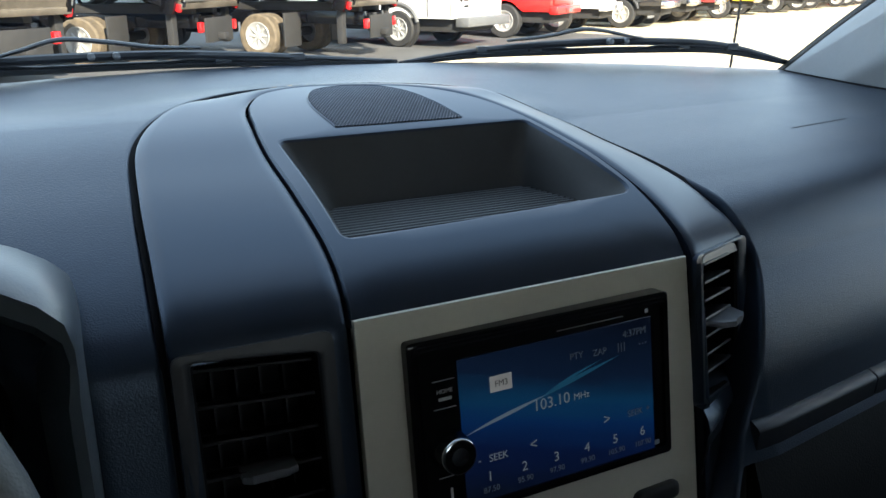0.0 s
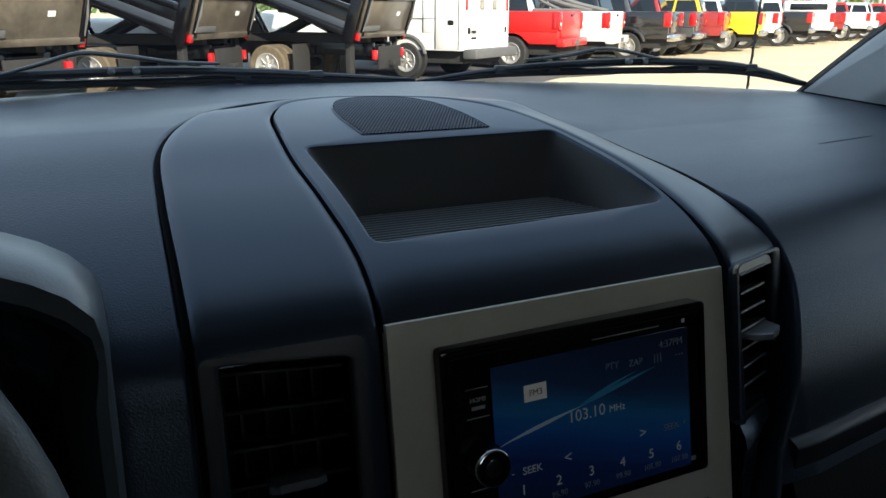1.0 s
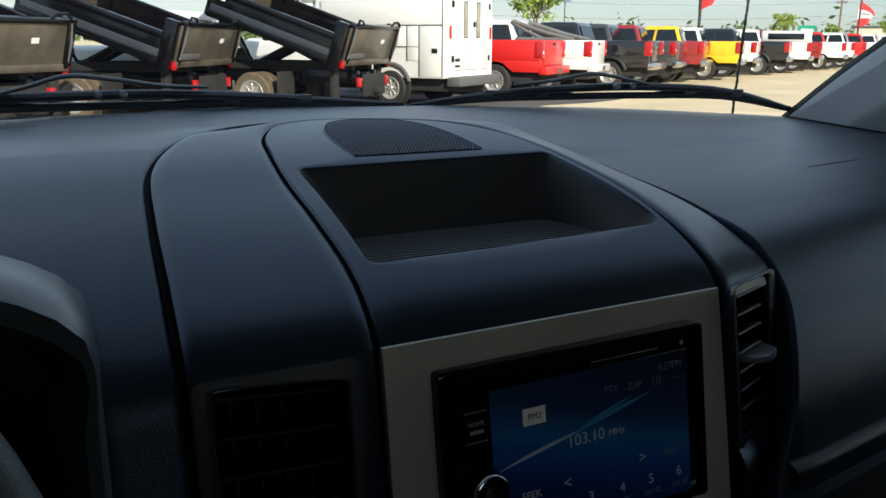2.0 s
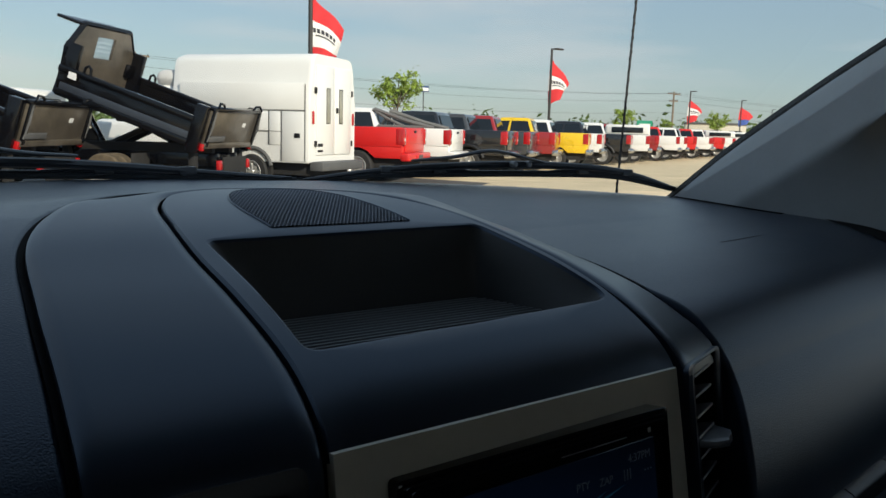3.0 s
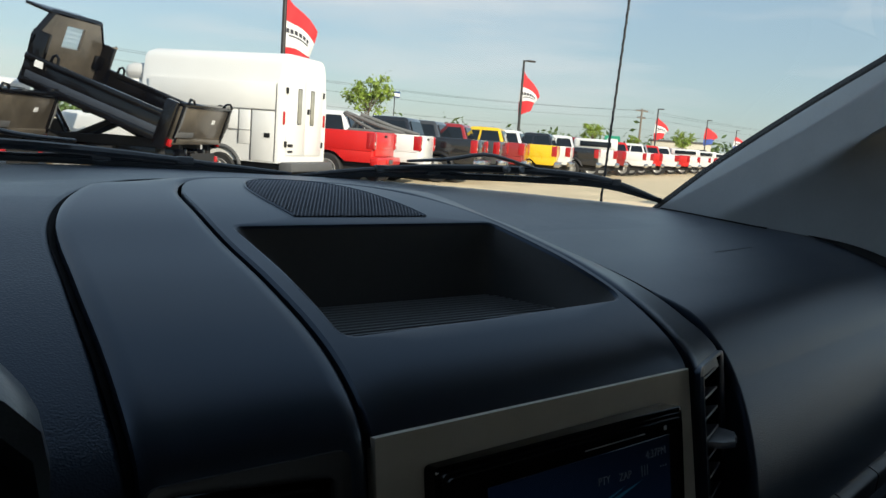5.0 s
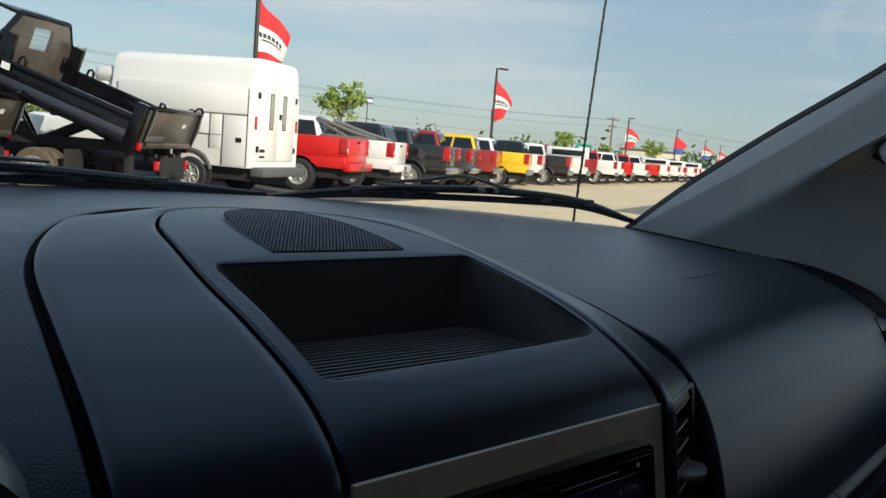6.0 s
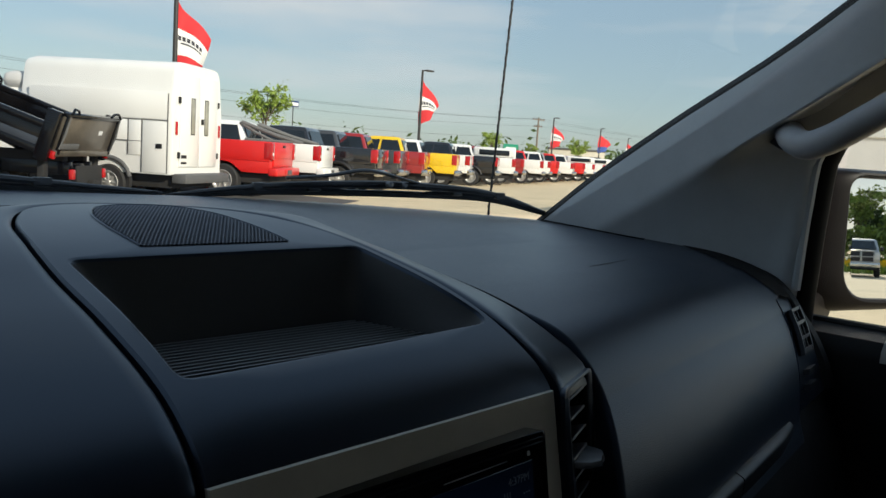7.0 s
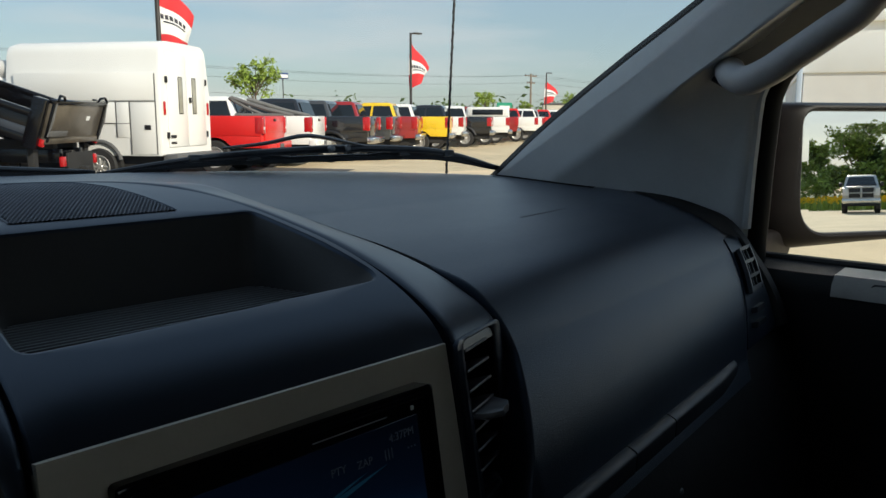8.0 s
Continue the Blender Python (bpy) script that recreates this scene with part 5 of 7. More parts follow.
tube(bm, [(0.062 * t + 0.0022 * math.cos(t * 260), 0.0022 * math.sin(t * 260), t) for t in np.linspace(0.03, 0.99, 460)], 0.0008, 4)
part("winding", bm, M["rubber"], AER)
bm = bmesh.new()
spin(bm, [(0.018, 0.0), (0.016, 0.02), (0.006, 0.035), (0.0, 0.036)], None, 14)
part("base", bm, M["rubber"], AER)

# ---------------------------------------------------------------- outdoors
M["red"] = material("red_car_paint", (0.62, 0.016, 0.014), 0.35, vary=0.04, scale=2, coat=0.2)
M["white"] = material("white_car_paint", (0.80, 0.79, 0.76), 0.3, vary=0.03, scale=2, coat=0.5)
M["black"] = material("black_car_paint", (0.012, 0.012, 0.014), 0.18, vary=0.1, scale=2, coat=0.8)
M["grey"] = material("dark_grey_car_paint", (0.05, 0.052, 0.055), 0.22, vary=0.06, scale=2, coat=0.7)
M["yellow"] = material("yellow_car_paint", (0.80, 0.52, 0.015), 0.28, vary=0.04, scale=2, coat=0.6)
M["silver"] = material("silver_car_paint", (0.42, 0.42, 0.41), 0.3, metal=0.6, vary=0.04, scale=2, coat=0.5)
M["maroon"] = material("dark_red_car_paint", (0.28, 0.018, 0.018), 0.24, vary=0.05, scale=2, coat=0.7)
M["orange"] = material("orange_car_paint", (0.55, 0.12, 0.02), 0.28, vary=0.05, scale=2, coat=0.6)
M["blue"] = material("blue_car_paint", (0.03, 0.06, 0.16), 0.24, vary=0.05, scale=2, coat=0.7)
M["tint"] = material("tinted_glass", (0.012, 0.016, 0.020), 0.06, vary=0.1, scale=3)
# pale glass: the reflected light gravel is put into its colour
M["pane_reflection"] = material("gravel_reflection_glass", (0.30, 0.29, 0.24), 0.15, vary=0.3, scale=3)
M["sail"] = material("grey_sail_plastic", (0.15, 0.147, 0.14), 0.6, vary=0.08, scale=6)
M["tyre"] = material("tyre_rubber", (0.022, 0.021, 0.020), 0.75, vary=0.25, scale=12, bump=0.3, bump_scale=60)
M["dusty_tyre"] = material("dusty_tyre_rubber", (0.11, 0.085, 0.055), 0.85, vary=0.35, scale=8, bump=0.3, bump_scale=60)
M["alloy"] = material("alloy_wheel", (0.42, 0.41, 0.39), 0.36, metal=0.4, vary=0.1, scale=20)
M["lamp_red"] = material("red_lamp_lens", (0.42, 0.010, 0.012), 0.12, vary=0.05, scale=8, coat=0.5)
M["lamp_clear"] = material("clear_lamp_lens", (0.7, 0.7, 0.7), 0.12, vary=0.05, scale=8)
M["bumper"] = material("chrome_bumper", (0.62, 0.62, 0.62), 0.2, metal=1.0, vary=0.1, scale=8)
M["under"] = material("dark_underbody", (0.018, 0.017, 0.016), 0.8, vary=0.3, scale=6)
M["grey_clad"] = material("grey_cladding", (0.10, 0.10, 0.10), 0.6, vary=0.1, scale=6, bump=0.1, bump_scale=200)
M["dump"] = material("black_dump_body_paint", (0.004, 0.004, 0.005), 0.16, vary=0.25, scale=3, spec=0.4)
# dusty brown that also paints the sun and tan ground mirrored in black
M["dump_dust_sunlit"] = material("dusty_sunlit_dump_paint", (0.085, 0.072, 0.056), 0.34, vary=0.55, scale=1.6, coat=0.2)
M["blue_grey"] = material("band_reflection", (0.035, 0.042, 0.055), 0.3, vary=0.1, scale=4)
M["sticker"] = material("white_label", (0.7, 0.7, 0.7), 0.4, vary=0.08, scale=20)
M["sticker_blue"] = material("blue_label", (0.10, 0.22, 0.5), 0.4, vary=0.08, scale=20)
M["pole"] = material("bronze_pole_paint", (0.035, 0.032, 0.030), 0.45, vary=0.1, scale=3)
M["wood"] = material("weathered_pole_wood", (0.20, 0.16, 0.12), 0.9, vary=0.25, scale=4)
M["bark"] = material("young_bark", (0.13, 0.10, 0.07), 0.9, vary=0.3, scale=14, bump=0.4, bump_scale=60)
M["leaf"] = material("bright_green_leaf", (0.24, 0.33, 0.05), 0.55, vary=0.35, scale=2.5)
M["leaf_dark"] = material("dark_green_leaf", (0.075, 0.125, 0.028), 0.6, vary=0.45, scale=0.6)
M["leaf_light"] = material("light_green_leaf", (0.21, 0.28, 0.045), 0.6, vary=0.4, scale=0.5)
M["flag_red"] = material("red_flag_cloth", (0.62, 0.030, 0.035), 0.8, vary=0.06, scale=6)
M["flag_white"] = material("white_flag_cloth", (0.80, 0.79, 0.77), 0.8, vary=0.04, scale=6)
M["flag_blue"] = material("blue_flag_cloth", (0.05, 0.10, 0.35), 0.8, vary=0.06, scale=6)
M["flag_print"] = material("dark_flag_print", (0.05, 0.05, 0.06), 0.8, vary=0.06, scale=6)
M["sign_green"] = material("green_sign", (0.01, 0.22, 0.13), 0.4, vary=0.06, scale=3)
M["pale_blue"] = material("pale_blue_metal", (0.40, 0.47, 0.56), 0.5, vary=0.05, scale=2)
M["stucco"] = material("pale_stucco", (0.62, 0.57, 0.47), 0.85, vary=0.08, scale=2, bump=0.2, bump_scale=30)
M["siding"] = material("white_metal_siding", (0.86, 0.855, 0.83), 0.5, vary=0.03, scale=2)
M["siding_grey"] = material("light_grey_metal_siding", (0.60, 0.585, 0.56), 0.5, vary=0.04, scale=2)

# ground: one sheet, pale gravel near by, grass farther out
gm = material("pale_gravel", (0.66, 0.53, 0.34), 0.95, vary=0.16, scale=0.6, bump=0.5, bump_scale=26)
bm = bmesh.new()
R_ = [0.0, 6, 12, 20, 30, 45, 70, 110, 180, 300, 500, 900, 1600, 2600]
rows = [[Vector((r * math.cos(a), r * math.sin(a), 0.0)) for a in np.linspace(0, 2 * math.pi, 64, endpoint=False)] for r in R_[1:]]
vs = grid(bm, rows, close_v=True)
bm.faces.new(vs[0])
tagged(part("ground", bm, gm, None, smooth=False), "pale tan gravel lot in low sun", "ground", kind="structure")
U_ROW, V_ROW = Vector((0.902, 0.431, 0)), Vector((-0.431, 0.902, 0))
TAIL0 = Vector((11.96, 18.0, 0))
HEAD = radians(43.0)
asphalt = material("worn_asphalt", (0.085, 0.080, 0.074), 0.9, vary=0.25, scale=1.2, bump=0.4, bump_scale=40)
bm = bmesh.new()
rows = []
for u in np.linspace(-40, 1.2, 30):
    e = 0.25 * math.sin(u * 1.7) + 0.15 * math.sin(u * 4.1)
    rows.append([TAIL0 + U_ROW * u + V_ROW * (v + (e if v < 0 else 0)) + Vector((0, 0, 0.006)) for v in (-1.6, 0, 4, 9, 14)])
grid(bm, rows)
tagged(part("parking_asphalt", bm, asphalt, None, smooth=False), "worn grey asphalt under the parked work trucks", "pavement", kind="structure")


MESHES = {}


def cached(key, maker, mat):
    """One mesh for alike parts, made once for each material."""
    k = (key, mat.name)
    if k not in MESHES:
        MESHES[k] = link_mesh(key, maker(), mat)
    return MESHES[k]


def cpart(name, key, maker, mat, parent, m=None, label=""):
    ob = part(name, cached(key, maker, mat), None, parent, label)
    if m is not None:
        ob.matrix_basis = m
    return ob


def mk(fn):
    def f():
        bm = bmesh.new()
        fn(bm)
        return bm
    return f


def tyre_mesh(r, w):
    return mk(lambda bm: spin(bm, [(r * 0.60, -w / 2), (r * 0.93, -w / 2), (r, -w * 0.38), (r, w * 0.38), (r * 0.93, w / 2), (r * 0.60, w / 2), (r * 0.60, -w / 2)], Matrix.Rotation(radians(90), 4, "Y"), 30, False))


def rim_mesh(r, w, spokes):
    def f(bm):
        t = Matrix.Rotation(radians(90), 4, "Y")
        spin(bm, [(0.0, -w * 0.52), (r * 0.13, -w * 0.51), (r * 0.18, -w * 0.42), (r * 0.26, -w * 0.37), (r * 0.46, -w * 0.40), (r * 0.53, -w * 0.50), (r * 0.62, -w * 0.54), (r * 0.64, -w * 0.50), (r * 0.60, -w * 0.3)], t, 32, False)
        for k in range(spokes):
            block(bm, (-w * 0.47, r * 0.16, -r * 0.05), (-w * 0.36, r * 0.55, r * 0.05), 0.008, 1, Matrix.Rotation(2 * math.pi * k / spokes, 4, "X"))
    return mk(f)


def wheel(parent, x, y, r, w, spokes=6, tyre="tyre", name="wheel"):
    wh = cpart(name, f"tyre{r}{w}", tyre_mesh(r, w), M[tyre], parent, Matrix.Translation((x, y, r)) @ Matrix.Rotation(0 if x < 0 else math.pi, 4, "Z"))
    cpart("rim", f"rim{r}{w}{spokes}", rim_mesh(r, w, spokes), M["alloy"], wh)
    return wh


def arch(cy, r, lo, n=10):
    """Lower outline over a wheel, front to back along y."""
    a0 = math.acos(max(-1, min(1, (lo - 0.40) / r)))
    return [(cy + r * math.sin(a), 0.40 + r * math.cos(a)) for a in np.linspace(-a0, a0, n)]


def pickup_body(bm):
    prof = [(0.06, 0.62)] + arch(1.22, 0.50, 0.62) + arch(4.75, 0.50, 0.60) + [(5.72, 0.62), (5.80, 0.80), (5.76, 1.05), (5.62, 1.16), (4.55, 1.25), (4.28, 1.31), (2.06, 1.33), (2.06, 0.92), (0.06, 0.92)]
    extrude_outline(bm, prof, 1.94, lambda y, z, w: Vector((w - 0.97, y, z)), 0.025)


def pickup_bedside(bm):
    block(bm, (-0.985, 0.06, 0.905), (-0.88, 2.08, 1.385), 0.02)


def pickup_cab(bm):
    rows = []
    for y0, y1, x, z in ((2.06, 4.30, 0.955, 1.30), (2.10, 4.22, 0.945, 1.36), (2.28, 3.55, 0.80, 1.84), (2.36, 3.40, 0.74, 1.905), (2.60, 3.20, 0.50, 1.925)):
        q = rounded([(-x, y0), (x, y0), (x, y1), (-x, y1)], 0.10, 4)
        rows.append([Vector((a, b, z)) for a, b in q])
    vs = grid(bm, rows, close_v=True)
    bm.faces.new(vs[-1])


def quad_panel(pts, thick):
    def f(bm):
        c = [Vector(p) for p in pts]
        n = (c[1] - c[0]).cross(c[2] - c[0]).normalized() * thick
        a = [bm.verts.new(p) for p in c]
        b = [bm.verts.new(p + n) for p in c]
        bm.faces.new(a), bm.faces.new(b)
        for i in range(len(c)):
            bm.faces.new((a[i], a[(i + 1) % len(c)], b[(i + 1) % len(c)], b[i]))
    return mk(f)


def pickup(at, paint, name, label, bumper="bumper", cap="", sail=False, clad=False, heavy=False):
    """A crew-cab pickup, its tail at the origin, nose along +y."""
    th = thing("pickup_truck", label, "pickup truck", at, "pickups parked in a row")
    P_ = M[paint]
    cpart("body", "pbody", mk(pickup_body), P_, th)
    cpart("bed_side", "pbedl", mk(pickup_bedside), P_, th)
    cpart("bed_side", "pbedr", mk(lambda bm: block(bm, (0.88, 0.06, 0.905), (0.985, 2.08, 1.385), 0.02)), P_, th)
    cpart("tailgate", "ptail", mk(lambda bm: (block(bm, (-0.78, 0.02, 0.78), (0.78, 0.085, 1.375), 0.02), block(bm, (-0.70, 0.005, 0.98), (0.70, 0.03, 1.22), 0.015))), P_, th)
    cpart("tailgate_handle", "phandle", mk(lambda bm: block(bm, (-0.10, 0.000, 1.255), (0.10, 0.028, 1.315), 0.01)), M["matt_black"], th)
    cpart("bed_floor", "pfloor", mk(lambda bm: block(bm, (-0.88, 0.08, 0.90), (0.88, 2.05, 0.925))), M["under"], th)
    cpart("front_bulkhead", "pbulk", mk(lambda bm: block(bm, (-0.90, 2.02, 0.92), (0.90, 2.075, 1.375))), P_, th)
    cpart("cab", "pcab", mk(pickup_cab), P_, th)
    cpart("rear_window", "prw", quad_panel([(-0.66, 2.105, 1.40), (0.66, 2.105, 1.40), (0.60, 2.255, 1.80), (-0.60, 2.255, 1.80)], 0.02), M["tint"], th)
    for sx in (-1, 1):
        cpart("side_window", f"psw1{sx}", quad_panel([(sx * 0.957, 2.22, 1.395), (sx * 0.957, 3.02, 1.395), (sx * 0.832, 2.98, 1.79), (sx * 0.832, 2.36, 1.79)], 0.012 * -sx), M["tint"], th)
        cpart("side_window", f"psw2{sx}", quad_panel([(sx * 0.957, 3.12, 1.395), (sx * 0.957, 4.05, 1.395), (sx * 0.838, 3.50, 1.775), (sx * 0.832, 3.06, 1.79)], 0.012 * -sx), M["tint"], th)
        lamp = cpart("tail_lamp", f"plamp{sx}", mk(lambda bm: block(bm, (sx * 0.895 - 0.095, 0.0, 0.95), (sx * 0.895 + 0.098, 0.22, 1.365), 0.03, 3)), M["lamp_red"], th)
        cpart("reverse_lens", f"prev{sx}", mk(lambda bm: block(bm, (sx * 0.905 - 0.05, -0.002, 1.05), (sx * 0.905 + 0.05, 0.03, 1.13), 0.01)), M["lamp_clear"], lamp)
        cpart("head_lamp", f"phead{sx}", mk(lambda bm: block(bm, (sx * 0.78 - 0.17, 5.60, 0.88), (sx * 0.78 + 0.17, 5.79, 1.10), 0.03)), M["lamp_clear"], th)
        cpart("door_mirror", f"pmir{sx}", mk(lambda bm: block(bm, (sx * 1.10 - 0.10, 3.85, 1.33), (sx * 1.10 + 0.10, 3.95, 1.55), 0.03)), M["matt_black"], th)
    cpart("windscreen", "pws", quad_panel([(0.80, 4.235, 1.40), (-0.80, 4.235, 1.40), (-0.66, 3.60, 1.80), (0.66, 3.60, 1.80)], 0.02), M["tint"], th)
    cpart("rear_bumper", "pbump", mk(lambda bm: (block(bm, (-0.98, -0.13, 0.56), (0.98, 0.10, 0.76), 0.04, 3), block(bm, (-0.34, -0.15, 0.60), (0.34, -0.10, 0.72), 0.02))), M[bumper], th)
    cpart("number_plate", "pplate", mk(lambda bm: block(bm, (-0.16, -0.160, 0.60), (0.16, -0.150, 0.71))), M["grey_clad"], th)
    cpart("front_bumper", "pfb", mk(lambda bm: block(bm, (-0.99, 5.66, 0.50), (0.99, 5.90, 0.74), 0.05, 3)), M["bumper"], th)
    gr = cpart("grille", "pgr", mk(lambda bm: block(bm, (-0.58, 5.70, 0.78), (0.58, 5.815, 1.12), 0.02)), M["matt_black"], th)
    cpart("grille_cross", "pgrc", mk(lambda bm: (block(bm, (-0.60, 5.74, 0.925), (0.60, 5.85, 0.985), 0.02), block(bm, (-0.05, 5.74, 0.78), (0.05, 5.85, 1.12), 0.02), block(bm, (-0.62, 5.74, 1.09), (0.62, 5.85, 1.15), 0.02), block(bm, (-0.62, 5.74, 0.755), (0.62, 5.85, 0.80), 0.02))), P_, gr)
    cpart("air_dam", "pdam", mk(lambda bm: block(bm, (-0.80, 5.70, 0.40), (0.80, 5.88, 0.52), 0.03)), M["matt_black"], th)
    cpart("underbody", "punder", mk(lambda bm: block(bm, (-0.80, 0.10, 0.36), (0.80, 5.5, 0.64), 0.03)), M["under"], th)
    for x in (-0.875, 0.875):
        for y in (1.22, 4.75):
            wheel(th, x, y, 0.40, 0.28, 6)
    if cap:
        cpart("bed_cap", "pcapm", mk(lambda bm: (block(bm, (-0.94, 0.04, 1.39), (0.94, 2.15, 1.86), 0.10, 3))), M[cap], th)
        cpart("cap_window", "pcapw", mk(lambda bm: block(bm, (-0.66, 0.02, 1.47), (0.66, 0.07, 1.76), 0.02)), M["tint"], th)
        for sx in (-1, 1):
            cpart("cap_window", f"pcaps{sx}", mk(lambda bm: block(bm, (sx * 0.945 - 0.01, 0.35, 1.48), (sx * 0.945 + 0.01, 1.85, 1.74), 0.008)), M["tint"], th)
    if sail:
        for sx in (-1, 1):
            cpart("sail_panel", f"psail{sx}", mk(lambda bm: [tube(bm, [(sx * 0.92, 0.55, 1.40), (sx * 0.87, 1.25, 1.56), (sx * 0.77, 2.25, 1.87)], 0.06, 8), tube(bm, [(sx * 0.92, 1.30, 1.40), (sx * 0.85, 1.85, 1.62), (sx * 0.77, 2.30, 1.86)], 0.045, 8), tube(bm, [(sx * 0.92, 0.50, 1.41), (sx * 0.93, 2.1, 1.41)], 0.045, 8)]), M["sail"], th)
    if clad:
        for sx in (-1, 1):
            cpart("arch_flare", f"pfl{sx}", mk(lambda bm: tube(bm, [(sx * 1.0, y, z) for y, z in arch(1.22, 0.52, 0.55, 14)], 0.06, 8)), M["matt_black"], th)
    if heavy:
        cpart("bonnet", "pbon", mk(lambda bm: block(bm, (-0.90, 4.10, 1.06), (0.90, 5.72, 1.335), 0.09, 3)), P_, th)
        tall = cpart("tall_grille", "ptg", mk(lambda bm: block(bm, (-0.64, 5.70, 0.76), (0.64, 5.86, 1.29), 0.03)), M["matt_black"], th, label="black grille with a silver cross")
        cpart("grille_cross", "ptgc", mk(lambda bm: (block(bm, (-0.66, 5.76, 0.985), (0.66, 5.90, 1.045), 0.02), block(bm, (-0.055, 5.76, 0.76), (0.055, 5.90, 1.30), 0.02), block(bm, (-0.68, 5.74, 1.255), (0.68, 5.90, 1.32), 0.02), block(bm, (-0.68, 5.74, 0.73), (0.68, 5.90, 0.785), 0.02))), P_, tall)
        for sx in (-1, 1):
            cpart("head_lamp", f"phh{sx}", mk(lambda bm: block(bm, (sx * 0.82 - 0.13, 5.62, 0.99), (sx * 0.82 + 0.13, 5.80, 1.24), 0.03)), M["lamp_clear"], th)
    return th


def row_pose(u, off=0.0, turn=0.0):
    return Matrix.Translation(TAIL0 + U_ROW * u + V_ROW * off) @ Matrix.Rotation(HEAD + radians(turn), 4, "Z")


LINE = [(-0.35, "red", "bright red pickup with chrome wheels beside the white van", {"bumper": "red"}), (2.40, "white", "white pickup with grey sail panels behind its cab", {"sail": True, "bumper": "white"}),
        (5.40, "black", "black lifted pickup with flared arches", {"clad": True}), (8.15, "grey", "dark grey pickup with chrome bumper", {}), (10.2, "maroon", "dark red pickup with chrome bumper", {}),
        (13.1, "yellow", "yellow pickup with chrome bumper", {}), (16.3, "white", "white pickup with red tail lamps", {}), (19.6, "black", "black pickup with tall tailgate", {"clad": True}),
        (22.8, "white", "white pickup with red tail lamps", {"cap": "white"}), (26.0, "maroon", "dark red pickup in a long row", {}), (29.0, "white", "white pickup in a long row", {}),
        (32.0, "white", "white pickup in a long row", {}), (35.0, "red", "red pickup in a long row", {}), (38.0, "white", "white pickup in a long row", {}), (41.0, "silver", "silver pickup in a long row", {}),
        (44.0, "red", "red pickup in a long row", {}), (47.0, "white", "white pickup in a long row", {"cap": "white"}), (50.0, "maroon", "dark red pickup in a long row", {}), (53.0, "white", "white pickup in a long row", {}),
        (56.0, "white", "white pickup in a long row", {"cap": "white"}), (59.0, "red", "red pickup in a long row", {}), (62.0, "white", "white pickup in a long row", {}), (65.0, "silver", "silver pickup in a long row", {}),
        (68.0, "white", "white pickup in a long row", {"cap": "white"}), (71.0, "white", "white pickup in a long row", {}), (74.0, "red", "red pickup in a long row", {}), (77.0, "white", "white pickup in a long row", {}),
        (80.0, "grey", "dark grey pickup in a long row", {}), (83.0, "white", "white pickup in a long row", {})]
for k, (u, c, lab, kw) in enumerate(LINE):
    pickup(row_pose(u - 0.02, 0.25 * math.sin(k * 2.3), -3.0 + 1.5 * math.sin(k * 1.7)) @ Matrix.Scale(1.05, 4), c, "pickup", lab, **kw)


